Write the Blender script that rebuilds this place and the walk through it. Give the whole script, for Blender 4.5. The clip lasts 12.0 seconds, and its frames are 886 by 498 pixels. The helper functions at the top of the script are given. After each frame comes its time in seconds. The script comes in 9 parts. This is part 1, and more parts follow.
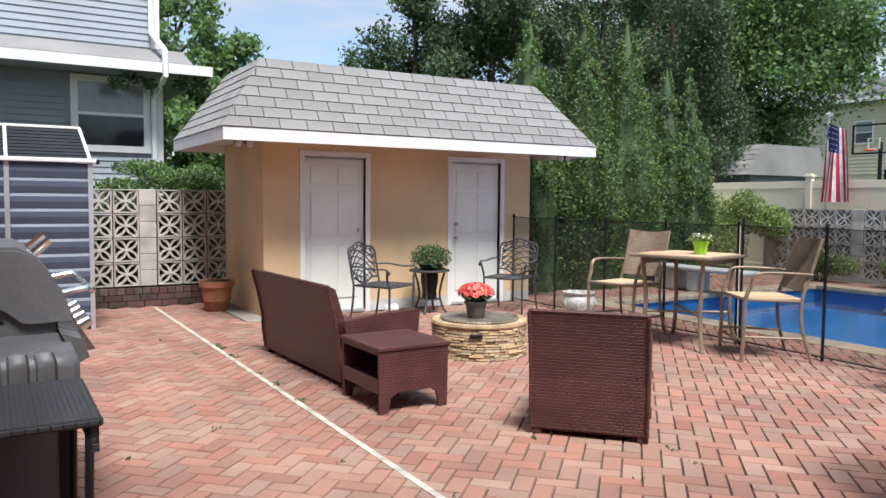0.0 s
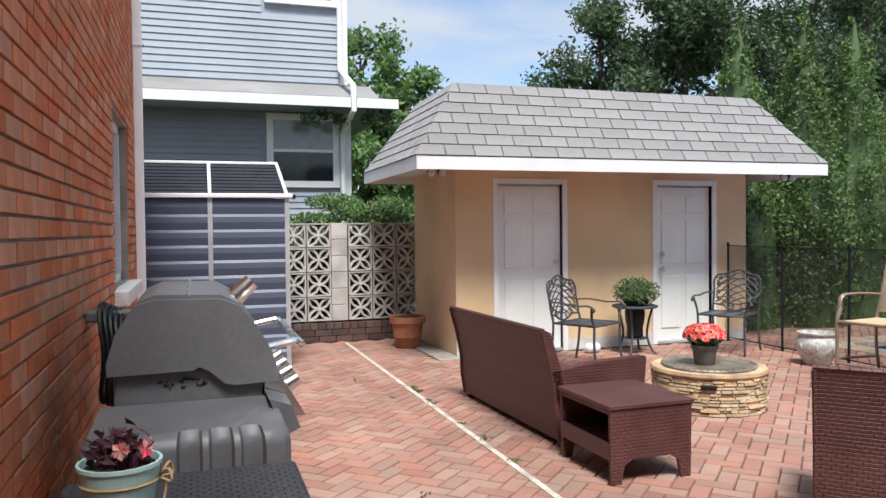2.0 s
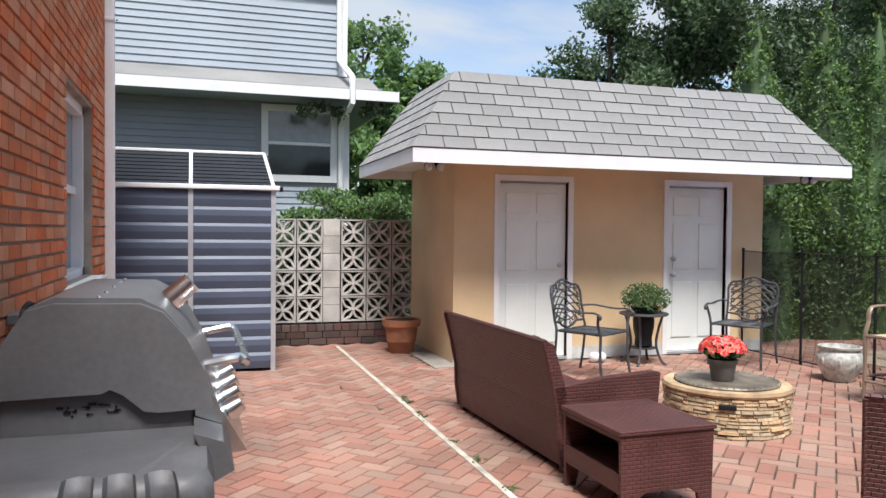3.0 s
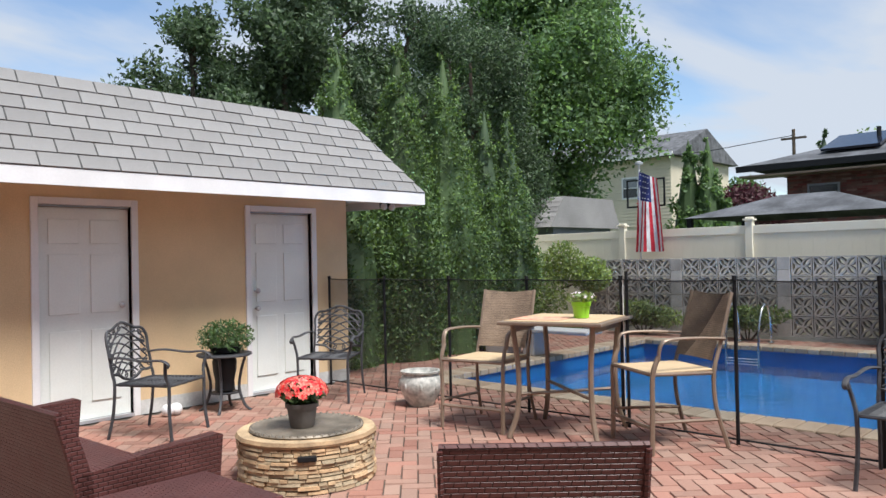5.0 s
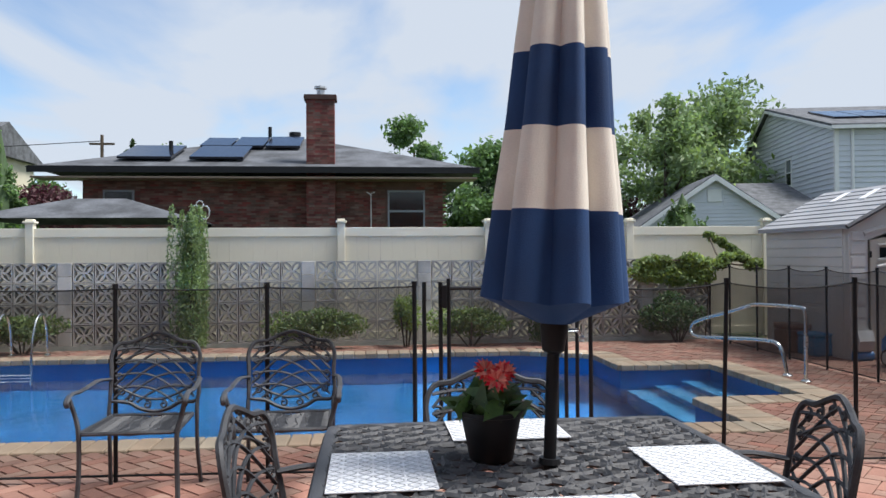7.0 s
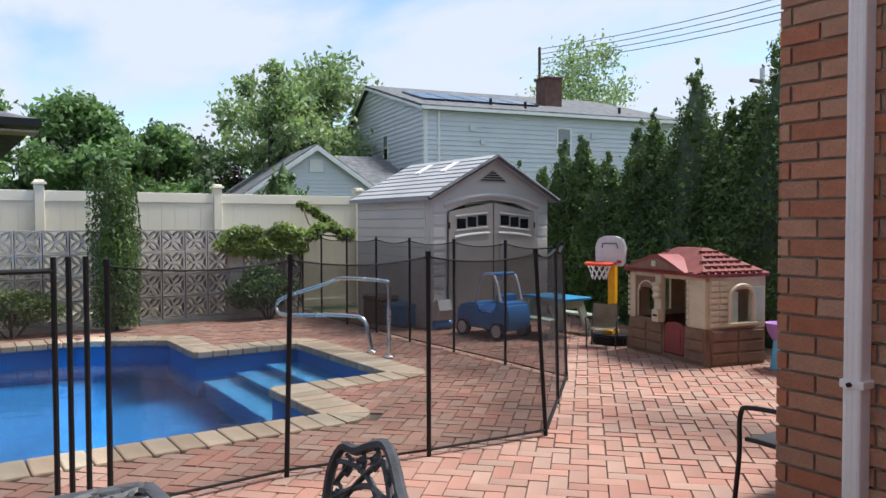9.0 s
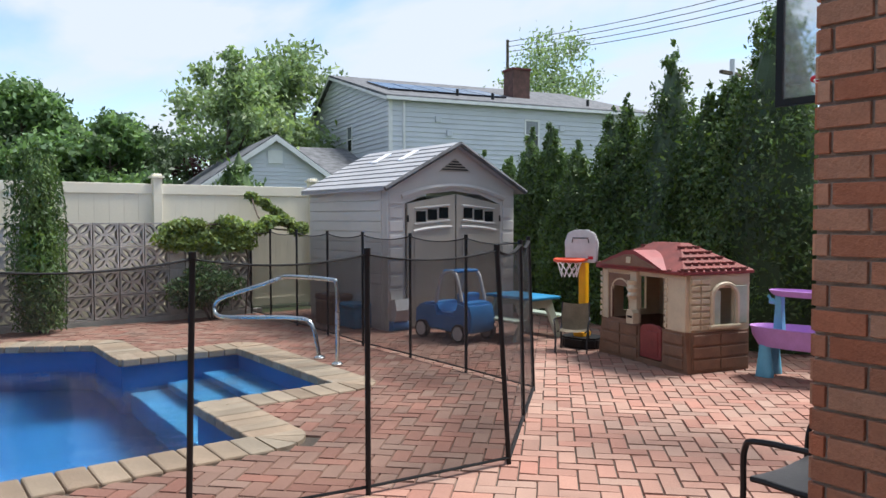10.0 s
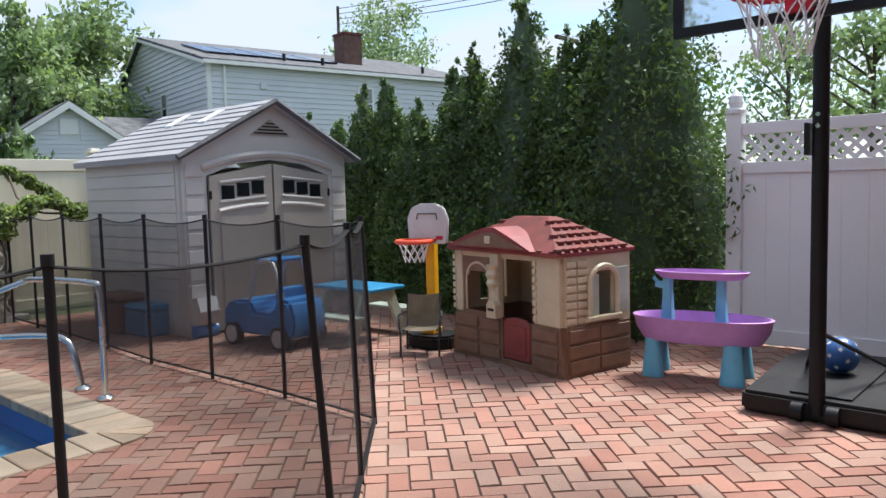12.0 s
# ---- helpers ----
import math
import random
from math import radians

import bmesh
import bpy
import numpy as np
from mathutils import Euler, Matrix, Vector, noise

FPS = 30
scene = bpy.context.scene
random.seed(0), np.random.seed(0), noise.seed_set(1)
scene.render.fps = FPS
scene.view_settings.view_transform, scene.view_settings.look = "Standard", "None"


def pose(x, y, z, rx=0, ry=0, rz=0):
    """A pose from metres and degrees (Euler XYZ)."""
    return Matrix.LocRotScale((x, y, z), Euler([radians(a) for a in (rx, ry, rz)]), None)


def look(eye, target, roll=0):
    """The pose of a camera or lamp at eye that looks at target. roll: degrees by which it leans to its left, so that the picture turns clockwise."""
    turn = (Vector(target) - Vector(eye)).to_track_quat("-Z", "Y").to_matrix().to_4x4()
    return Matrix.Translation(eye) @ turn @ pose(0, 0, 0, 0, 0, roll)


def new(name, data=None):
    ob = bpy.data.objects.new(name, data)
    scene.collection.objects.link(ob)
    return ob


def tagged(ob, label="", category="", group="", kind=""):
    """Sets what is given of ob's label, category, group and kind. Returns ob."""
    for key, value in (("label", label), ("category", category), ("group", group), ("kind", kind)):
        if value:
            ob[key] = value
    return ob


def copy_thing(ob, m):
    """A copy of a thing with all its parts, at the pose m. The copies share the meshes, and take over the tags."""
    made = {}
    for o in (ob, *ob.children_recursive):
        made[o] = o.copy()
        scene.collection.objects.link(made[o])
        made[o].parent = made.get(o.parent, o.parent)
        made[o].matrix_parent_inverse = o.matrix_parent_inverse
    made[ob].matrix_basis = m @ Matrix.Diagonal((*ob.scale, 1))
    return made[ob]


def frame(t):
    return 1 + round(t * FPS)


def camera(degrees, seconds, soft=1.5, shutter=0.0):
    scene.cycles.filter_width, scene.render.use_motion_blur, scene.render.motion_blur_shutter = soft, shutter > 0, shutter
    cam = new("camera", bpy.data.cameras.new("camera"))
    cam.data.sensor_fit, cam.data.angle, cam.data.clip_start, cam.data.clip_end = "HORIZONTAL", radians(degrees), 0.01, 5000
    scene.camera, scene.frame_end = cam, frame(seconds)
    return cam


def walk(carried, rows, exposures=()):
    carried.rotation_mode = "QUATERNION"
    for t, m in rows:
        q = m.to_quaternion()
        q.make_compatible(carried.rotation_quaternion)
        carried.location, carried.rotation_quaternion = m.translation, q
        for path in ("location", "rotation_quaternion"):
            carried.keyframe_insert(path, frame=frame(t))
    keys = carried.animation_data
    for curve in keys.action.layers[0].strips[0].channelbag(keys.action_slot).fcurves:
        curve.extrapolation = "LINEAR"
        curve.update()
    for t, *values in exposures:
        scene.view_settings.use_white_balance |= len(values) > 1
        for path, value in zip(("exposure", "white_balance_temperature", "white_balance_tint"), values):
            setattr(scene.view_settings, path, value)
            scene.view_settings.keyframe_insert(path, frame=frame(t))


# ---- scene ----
cam = camera(60.6, 12.0)
PATH = [
    (0, (-0.735, 0.953, 1.36), (0.29, 2.666, 1.233), 0.5),
    (0.2, (-0.76, 1.015, 1.348), (0.092, 2.821, 1.228), 2.7),
    (0.5, (-0.753, 1.093, 1.363), (-0.116, 2.985, 1.251), 3.0),
    (1, (-0.74, 1.226, 1.362), (-0.217, 3.156, 1.303), 1.9),
    (1.5, (-0.762, 1.459, 1.381), (-0.176, 3.371, 1.348), -0.5),
    (2, (-0.724, 1.681, 1.371), (-0.104, 3.582, 1.321), -0.6),
    (2.5, (-0.646, 1.93, 1.382), (-0.059, 3.841, 1.337), 0.3),
    (2.7, (-0.607, 2.019, 1.368), (-0.019, 3.931, 1.32), 0.4),
    (4.3, (0.037, 2.554, 1.332), (1.133, 4.227, 1.324), 0.8),
    (4.5, (0.061, 2.584, 1.332), (1.272, 4.176, 1.339), 0.8),
    (5, (0.127, 2.699, 1.343), (1.591, 4.061, 1.37), -1.2),
    (5.5, (0.182, 2.679, 1.348), (1.944, 3.626, 1.355), -1.7),
    (6, (0.287, 2.611, 1.355), (2.19, 3.226, 1.372), -0.6),
    (6.5, (0.43, 2.526, 1.342), (2.413, 2.784, 1.366), 0.1),
    (7, (0.677, 2.409, 1.339), (2.667, 2.212, 1.357), -0.4),
    (7.5, (0.883, 2.283, 1.327), (2.824, 1.803, 1.323), -0.0),
    (7.7, (0.964, 2.234, 1.334), (2.895, 1.716, 1.316), 0.2),
    (9.3, (1.745, 1.564, 1.34), (3.344, 0.365, 1.269), -0.1),
    (9.5, (1.856, 1.468, 1.327), (3.447, 0.259, 1.254), 0.0),
    (10, (2.118, 1.187, 1.327), (3.722, -0.006, 1.245), -0.1),
    (10.5, (2.378, 0.918, 1.308), (3.998, -0.249, 1.189), -0.1),
    (11, (2.679, 0.655, 1.306), (4.285, -0.525, 1.143), -0.6),
    (11.5, (2.949, 0.419, 1.315), (4.467, -0.873, 1.153), -1.6),
    (12, (3.228, 0.097, 1.322), (4.544, -1.401, 1.164), -1.5),
]
walk(cam, [(t, look(eye, target, roll)) for t, eye, target, roll in PATH],
     exposures=[(0, 0.82), (3, 0.82), (5, 0.75), (7.5, 0.8), (9.5, 1.05), (12, 1.1)])
SUN_EL, SUN_AZ = 61.0, 190.0

def sky_world():
    w = bpy.data.worlds.new("sky")
    scene.world = w
    w.use_nodes = True
    nt = w.node_tree
    nt.nodes.clear()
    out = nt.nodes.new("ShaderNodeOutputWorld")
    bg = nt.nodes.new("ShaderNodeBackground")
    bg.inputs["Strength"].default_value = 0.105
    sky = nt.nodes.new("ShaderNodeTexSky")
    sky.sky_type = "NISHITA"
    sky.sun_disc = False
    sky.sun_elevation = radians(SUN_EL)
    sky.sun_rotation = radians(SUN_AZ)
    sky.dust_density = 0.4
    sky.ozone_density = 2.5
    tc = nt.nodes.new("ShaderNodeTexCoord")
    sep = nt.nodes.new("ShaderNodeSeparateXYZ")
    nt.links.new(tc.outputs["Generated"], sep.inputs[0])
    den = nt.nodes.new("ShaderNodeMath"); den.operation = "ADD"; den.inputs[1].default_value = 0.14
    clampz = nt.nodes.new("ShaderNodeMath"); clampz.operation = "MAXIMUM"; clampz.inputs[1].default_value = 0.0
    nt.links.new(sep.outputs["Z"], clampz.inputs[0])
    nt.links.new(clampz.outputs[0], den.inputs[0])
    div = nt.nodes.new("ShaderNodeVectorMath"); div.operation = "DIVIDE"
    comb = nt.nodes.new("ShaderNodeCombineXYZ")
    for i in range(3):
        nt.links.new(den.outputs[0], comb.inputs[i])
    nt.links.new(tc.outputs["Generated"], div.inputs[0])
    nt.links.new(comb.outputs[0], div.inputs[1])
    mp = nt.nodes.new("ShaderNodeMapping")
    mp.inputs["Scale"].default_value = (0.55, 0.9, 0.0)
    mp.inputs["Location"].default_value = (2.3, 0.7, 0.0)
    nt.links.new(div.outputs[0], mp.inputs[0])
    n = nt.nodes.new("ShaderNodeTexNoise")
    n.inputs["Scale"].default_value = 1.5
    n.inputs["Detail"].default_value = 7.0
    n.inputs["Roughness"].default_value = 0.5
    n.inputs["Distortion"].default_value = 0.3
    nt.links.new(mp.outputs[0], n.inputs["Vector"])
    ramp = nt.nodes.new("ShaderNodeValToRGB")
    ramp.color_ramp.elements[0].position = 0.40
    ramp.color_ramp.elements[0].color = (0.04, 0.04, 0.04, 1)
    ramp.color_ramp.elements[1].position = 0.56
    ramp.color_ramp.elements[1].color = (0.97, 0.97, 0.97, 1)
    nt.links.new(n.outputs["Fac"], ramp.inputs[0])
    mix = nt.nodes.new("ShaderNodeMix"); mix.data_type = "RGBA"
    nt.links.new(ramp.outputs["Color"], mix.inputs["Factor"])
    nt.links.new(sky.outputs[0], mix.inputs["A"])
    mix.inputs["B"].default_value = (3.7, 4.1, 4.7, 1)
    nt.links.new(mix.outputs["Result"], bg.inputs["Color"])
    nt.links.new(bg.outputs[0], out.inputs[0])

sky_world()
sun_data = bpy.data.lights.new("sun", "SUN")
sun_data.energy = 3.6
sun_data.angle = radians(18)
sun_data.color = (1.0, 0.98, 0.96)
sun = new("sun", sun_data)
sa, se = radians(SUN_AZ), radians(SUN_EL)
sun_dir = Vector((math.sin(sa) * math.cos(se), math.cos(sa) * math.cos(se), math.sin(se)))
sun.matrix_world = look(sun_dir * 60, (0, 0, 0))

# ---- materials ----
def mat(name, color, rough=0.6, metal=0.0, noise_scale=8.0, vary=0.15, bump=0.1, bump_scale=60.0, rand=0.0, spec=0.5, dark=None, coat=0.0, stretch=(1, 1, 1)):
    """A surface with stains at one scale and grain at another; rand varies it from piece to piece."""
    m = bpy.data.materials.new(name)
    m.use_nodes = True
    nt = m.node_tree
    b = nt.nodes["Principled BSDF"]
    b.inputs["Metallic"].default_value = metal
    b.inputs["Specular IOR Level"].default_value = spec
    b.inputs["Coat Weight"].default_value = coat
    tc = nt.nodes.new("ShaderNodeTexCoord")
    mp = nt.nodes.new("ShaderNodeMapping")
    mp.inputs["Scale"].default_value = stretch
    nt.links.new(tc.outputs["Object"], mp.inputs[0])
    n1 = nt.nodes.new("ShaderNodeTexNoise"); n1.inputs["Scale"].default_value = noise_scale; n1.inputs["Detail"].default_value = 4
    n2 = nt.nodes.new("ShaderNodeTexNoise"); n2.inputs["Scale"].default_value = bump_scale; n2.inputs["Detail"].default_value = 3
    for n in (n1, n2):
        nt.links.new(mp.outputs[0], n.inputs["Vector"])
    c = Vector(color[:3])
    d = Vector(dark[:3]) if dark else c * (1 - vary * 2)
    ramp = nt.nodes.new("ShaderNodeMix"); ramp.data_type = "RGBA"
    ramp.inputs["A"].default_value = (*d, 1)
    ramp.inputs["B"].default_value = (*(c * (1 + vary * 0.5)), 1)
    st = nt.nodes.new("ShaderNodeMapRange")
    st.inputs["From Min"].default_value, st.inputs["From Max"].default_value = 0.3, 0.65
    nt.links.new(n1.outputs["Fac"], st.inputs["Value"])
    nt.links.new(st.outputs[0], ramp.inputs["Factor"])
    hsv = nt.nodes.new("ShaderNodeHueSaturation")
    nt.links.new(ramp.outputs["Result"], hsv.inputs["Color"])
    # grain
    g = nt.nodes.new("ShaderNodeMapRange")
    g.inputs["From Min"].default_value, g.inputs["From Max"].default_value = 0.3, 0.7
    g.inputs["To Min"].default_value, g.inputs["To Max"].default_value = 1 - vary * 0.6, 1 + vary * 0.6
    nt.links.new(n2.outputs["Fac"], g.inputs["Value"])
    val = g.outputs[0]
    if rand:
        oi = nt.nodes.new("ShaderNodeObjectInfo")
        geo = nt.nodes.new("ShaderNodeNewGeometry")
        add = nt.nodes.new("ShaderNodeMath"); add.operation = "ADD"
        nt.links.new(oi.outputs["Random"], add.inputs[0]); nt.links.new(geo.outputs["Random Per Island"], add.inputs[1])
        fr = nt.nodes.new("ShaderNodeMath"); fr.operation = "FRACT"
        nt.links.new(add.outputs[0], fr.inputs[0])
        mr = nt.nodes.new("ShaderNodeMapRange")
        mr.inputs["To Min"].default_value, mr.inputs["To Max"].default_value = 1 - rand, 1 + rand
        nt.links.new(fr.outputs[0], mr.inputs["Value"])
        mul = nt.nodes.new("ShaderNodeMath"); mul.operation = "MULTIPLY"
        nt.links.new(mr.outputs[0], mul.inputs[0]); nt.links.new(val, mul.inputs[1])
        val = mul.outputs[0]
        mu2 = nt.nodes.new("ShaderNodeMath"); mu2.operation = "MULTIPLY"; mu2.inputs[1].default_value = 7.31
        fr2 = nt.nodes.new("ShaderNodeMath"); fr2.operation = "FRACT"
        nt.links.new(fr.outputs[0], mu2.inputs[0]); nt.links.new(mu2.outputs[0], fr2.inputs[0])
        h = nt.nodes.new("ShaderNodeMapRange")
        h.inputs["To Min"].default_value, h.inputs["To Max"].default_value = 0.5 - rand * 0.05, 0.5 + rand * 0.07
        nt.links.new(fr2.outputs[0], h.inputs["Value"]); nt.links.new(h.outputs[0], hsv.inputs["Hue"])
        s = nt.nodes.new("ShaderNodeMapRange")
        s.inputs["To Min"].default_value, s.inputs["To Max"].default_value = 1.1, 1 - rand * 1.1
        nt.links.new(fr2.outputs[0], s.inputs["Value"]); nt.links.new(s.outputs[0], hsv.inputs["Saturation"])
    nt.links.new(val, hsv.inputs["Value"])
    nt.links.new(hsv.outputs[0], b.inputs["Base Color"])
    r = nt.nodes.new("ShaderNodeMapRange")
    r.inputs["To Min"].default_value, r.inputs["To Max"].default_value = max(0.02, rough - 0.12), min(1, rough + 0.12)
    nt.links.new(n1.outputs["Fac"], r.inputs["Value"]); nt.links.new(r.outputs[0], b.inputs["Roughness"])
    if bump:
        bp = nt.nodes.new("ShaderNodeBump"); bp.inputs["Strength"].default_value = bump; bp.inputs["Distance"].default_value = 0.01
        nt.links.new(n2.outputs["Fac"], bp.inputs["Height"]); nt.links.new(bp.outputs[0], b.inputs["Normal"])
    return m

def stripes(m, axis, period, depth=1.0, width=0.5, dark=0.0, slant=None):
    """Adds real-world-size ribs to a material: a bump wave along an axis of the object."""
    nt = m.node_tree
    b = nt.nodes["Principled BSDF"]
    tc = nt.nodes.new("ShaderNodeTexCoord")
    sep = nt.nodes.new("ShaderNodeSeparateXYZ")
    nt.links.new(tc.outputs["Object"], sep.inputs[0])
    k = nt.nodes.new("ShaderNodeMath"); k.operation = "MULTIPLY"; k.inputs[1].default_value = 1 / period
    nt.links.new(sep.outputs[axis], k.inputs[0])
    f = nt.nodes.new("ShaderNodeMath"); f.operation = "FRACT"
    nt.links.new(k.outputs[0], f.inputs[0])
    bp = nt.nodes.new("ShaderNodeBump"); bp.inputs["Strength"].default_value = depth; bp.inputs["Distance"].default_value = 0.01
    nt.links.new(f.outputs[0], bp.inputs["Height"])
    nt.links.new(bp.outputs[0], b.inputs["Normal"])
    return m

def weave(m, sx, sz, depth=0.6):
    """Woven wicker: two crossing waves in the relief and in the tone of the grooves."""
    nt = m.node_tree
    b = nt.nodes["Principled BSDF"]
    tc = nt.nodes.new("ShaderNodeTexCoord")
    br = nt.nodes.new("ShaderNodeTexBrick")
    br.inputs["Scale"].default_value = 1.0
    br.inputs["Brick Width"].default_value = sx
    br.inputs["Row Height"].default_value = sz
    br.inputs["Mortar Size"].default_value = sz * 0.16
    br.inputs["Mortar Smooth"].default_value = 0.8
    br.inputs["Color1"].default_value = (1, 1, 1, 1); br.inputs["Color2"].default_value = (0.8, 0.8, 0.8, 1)
    br.inputs["Mortar"].default_value = (0, 0, 0, 1)
    sep = nt.nodes.new("ShaderNodeSeparateXYZ"); comb = nt.nodes.new("ShaderNodeCombineXYZ")
    ad = nt.nodes.new("ShaderNodeMath"); ad.operation = "ADD"
    nt.links.new(tc.outputs["Object"], sep.inputs[0])
    nt.links.new(sep.outputs["X"], ad.inputs[0]); nt.links.new(sep.outputs["Y"], ad.inputs[1])
    nt.links.new(ad.outputs[0], comb.inputs[0]); nt.links.new(sep.outputs["Z"], comb.inputs[1])
    geo = nt.nodes.new("ShaderNodeNewGeometry"); sn = nt.nodes.new("ShaderNodeSeparateXYZ")
    nt.links.new(geo.outputs["Normal"], sn.inputs[0])
    ab = nt.nodes.new("ShaderNodeMath"); ab.operation = "ABSOLUTE"; nt.links.new(sn.outputs["Z"], ab.inputs[0])
    gt = nt.nodes.new("ShaderNodeMath"); gt.operation = "GREATER_THAN"; gt.inputs[1].default_value = 0.7; nt.links.new(ab.outputs[0], gt.inputs[0])
    mv = nt.nodes.new("ShaderNodeMix"); mv.data_type = "VECTOR"
    nt.links.new(gt.outputs[0], mv.inputs["Factor"]); nt.links.new(comb.outputs[0], mv.inputs["A"]); nt.links.new(tc.outputs["Object"], mv.inputs["B"])
    nt.links.new(mv.outputs["Result"], br.inputs["Vector"])
    bp = nt.nodes.new("ShaderNodeBump"); bp.inputs["Strength"].default_value = depth; bp.inputs["Distance"].default_value = 0.012
    nt.links.new(br.outputs["Color"], bp.inputs["Height"]); nt.links.new(bp.outputs[0], b.inputs["Normal"])
    src = b.inputs["Base Color"].links[0].from_socket
    mx = nt.nodes.new("ShaderNodeMix"); mx.data_type = "RGBA"; mx.blend_type = "MULTIPLY"; mx.inputs["Factor"].default_value = 0.45
    nt.links.new(src, mx.inputs["A"]); nt.links.new(br.outputs["Color"], mx.inputs["B"]); nt.links.new(mx.outputs["Result"], b.inputs["Base Color"])
    return m

M = {}
M["paver"] = mat("clay_paver", (0.33, 0.178, 0.132), 0.85, noise_scale=1.2, vary=0.13, bump=0.35, bump_scale=90, rand=0.15)
M["joint"] = mat("joint_sand", (0.085, 0.07, 0.055), 0.95, noise_scale=2, vary=0.3, bump=0.4, bump_scale=200)
M["ground"] = mat("grass_ground", (0.07, 0.10, 0.035), 0.95, noise_scale=0.8, vary=0.3, bump=0.6, bump_scale=30)
M["brick"] = mat("orange_brick", (0.60, 0.20, 0.085), 0.85, noise_scale=5, vary=0.12, bump=0.5, bump_scale=120, rand=0.13)
M["brownbrick"] = mat("brown_brick", (0.46, 0.215, 0.125), 0.85, noise_scale=5, vary=0.15, bump=0.5, bump_scale=120, rand=0.16)
M["mortar"] = mat("mortar", (0.33, 0.29, 0.25), 0.95, noise_scale=4, vary=0.15, bump=0.5, bump_scale=150)
M["darkbrick"] = mat("dark_red_brick", (0.17, 0.06, 0.045), 0.8, noise_scale=4, vary=0.2, bump=0.3, rand=0.35)
M["pinkbrick"] = mat("wall_cap_brick", (0.10, 0.055, 0.045), 0.85, noise_scale=4, vary=0.2, bump=0.3, rand=0.3)
M["white"] = mat("white_paint", (0.78, 0.78, 0.78), 0.5, noise_scale=3, vary=0.04, bump=0.05)
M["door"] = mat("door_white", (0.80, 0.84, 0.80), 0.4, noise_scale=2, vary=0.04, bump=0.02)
M["stucco"] = mat("yellow_stucco", (0.70, 0.52, 0.31), 0.9, noise_scale=1.1, vary=0.10, bump=0.35, bump_scale=110)
M["stucco_base"] = mat("white_base_paint", (0.6, 0.6, 0.58), 0.8, noise_scale=6, vary=0.15, bump=0.3)
M["shingle"] = mat("grey_shingle", (0.29, 0.285, 0.28), 0.95, noise_scale=0.9, vary=0.14, bump=0.5, bump_scale=260, rand=0.09)
M["shingle_edge"] = mat("shingle_gap", (0.07, 0.07, 0.07), 0.95)
M["breeze"] = mat("breeze_concrete", (0.48, 0.455, 0.42), 0.9, noise_scale=4, vary=0.14, bump=0.4, bump_scale=90, rand=0.12)
M["coping"] = mat("coping_stone", (0.42, 0.33, 0.235), 0.85, noise_scale=3, vary=0.15, bump=0.4, bump_scale=70, rand=0.16)
M["vinyl_tan"] = mat("tan_vinyl", (0.80, 0.75, 0.61), 0.45, noise_scale=0.8, vary=0.04, bump=0.03)
M["vinyl_white"] = mat("white_vinyl", (0.84, 0.84, 0.85), 0.4, noise_scale=1, vary=0.03, bump=0.03)
M["siding_blue"] = mat("blue_grey_siding", (0.33, 0.37, 0.42), 0.55, noise_scale=1, vary=0.05, bump=0.05)
M["siding_grey"] = mat("grey_siding", (0.26, 0.28, 0.32), 0.6, noise_scale=1, vary=0.06, bump=0.05)
M["siding_white"] = mat("pale_grey_siding", (0.62, 0.64, 0.69), 0.55, noise_scale=1, vary=0.04, bump=0.05)
M["siding_cream"] = mat("cream_siding", (0.62, 0.56, 0.42), 0.55, noise_scale=1, vary=0.04, bump=0.05)
M["slate"] = mat("dark_roof", (0.12, 0.125, 0.135), 0.9, noise_scale=3, vary=0.3, bump=0.5, bump_scale=25)
M["slate_grey"] = mat("weathered_roof", (0.105, 0.112, 0.125), 0.9, noise_scale=2, vary=0.3, bump=0.5, bump_scale=18)
M["solar"] = mat("solar_panel", (0.012, 0.016, 0.03), 0.15, noise_scale=1, vary=0.1, bump=0)
M["black"] = mat("black_metal", (0.010, 0.011, 0.013), 0.5, noise_scale=12, vary=0.15, bump=0.05, spec=0.3)
M["iron"] = mat("cast_metal_bronze", (0.048, 0.050, 0.056), 0.60, metal=0.0, noise_scale=14, vary=0.25, bump=0.2, bump_scale=150)
M["steel"] = mat("polished_steel", (0.7, 0.75, 0.76), 0.25, metal=1.0, noise_scale=5, vary=0.05, bump=0.0)
M["greysteel"] = mat("brushed_frame", (0.55, 0.56, 0.58), 0.4, metal=0.5, noise_scale=5, vary=0.05, bump=0.0)
M["shedpanel"] = mat("slate_blue_panel", (0.085, 0.105, 0.155), 0.5, noise_scale=1.5, vary=0.08, bump=0.1, bump_scale=200)
M["shedroof"] = mat("smoked_roof_panel", (0.02, 0.022, 0.028), 0.25, noise_scale=2, vary=0.1, bump=0)
M["wicker"] = weave(mat("brown_resin_wicker", (0.11, 0.038, 0.034), 0.42, noise_scale=6, vary=0.12, bump=0.0), 0.042, 0.019, 0.8)
M["rattan_dark"] = weave(mat("dark_grey_wicker", (0.035, 0.036, 0.04), 0.5, noise_scale=6, vary=0.12, bump=0.0), 0.03, 0.018, 0.8)
M["taupe"] = mat("champagne_frame", (0.28, 0.21, 0.155), 0.4, metal=0.3, noise_scale=7, vary=0.1, bump=0.03)
M["sling"] = weave(mat("woven_tan_back", (0.42, 0.31, 0.22), 0.7, noise_scale=9, vary=0.15, bump=0.0), 0.05, 0.014, 1.0)
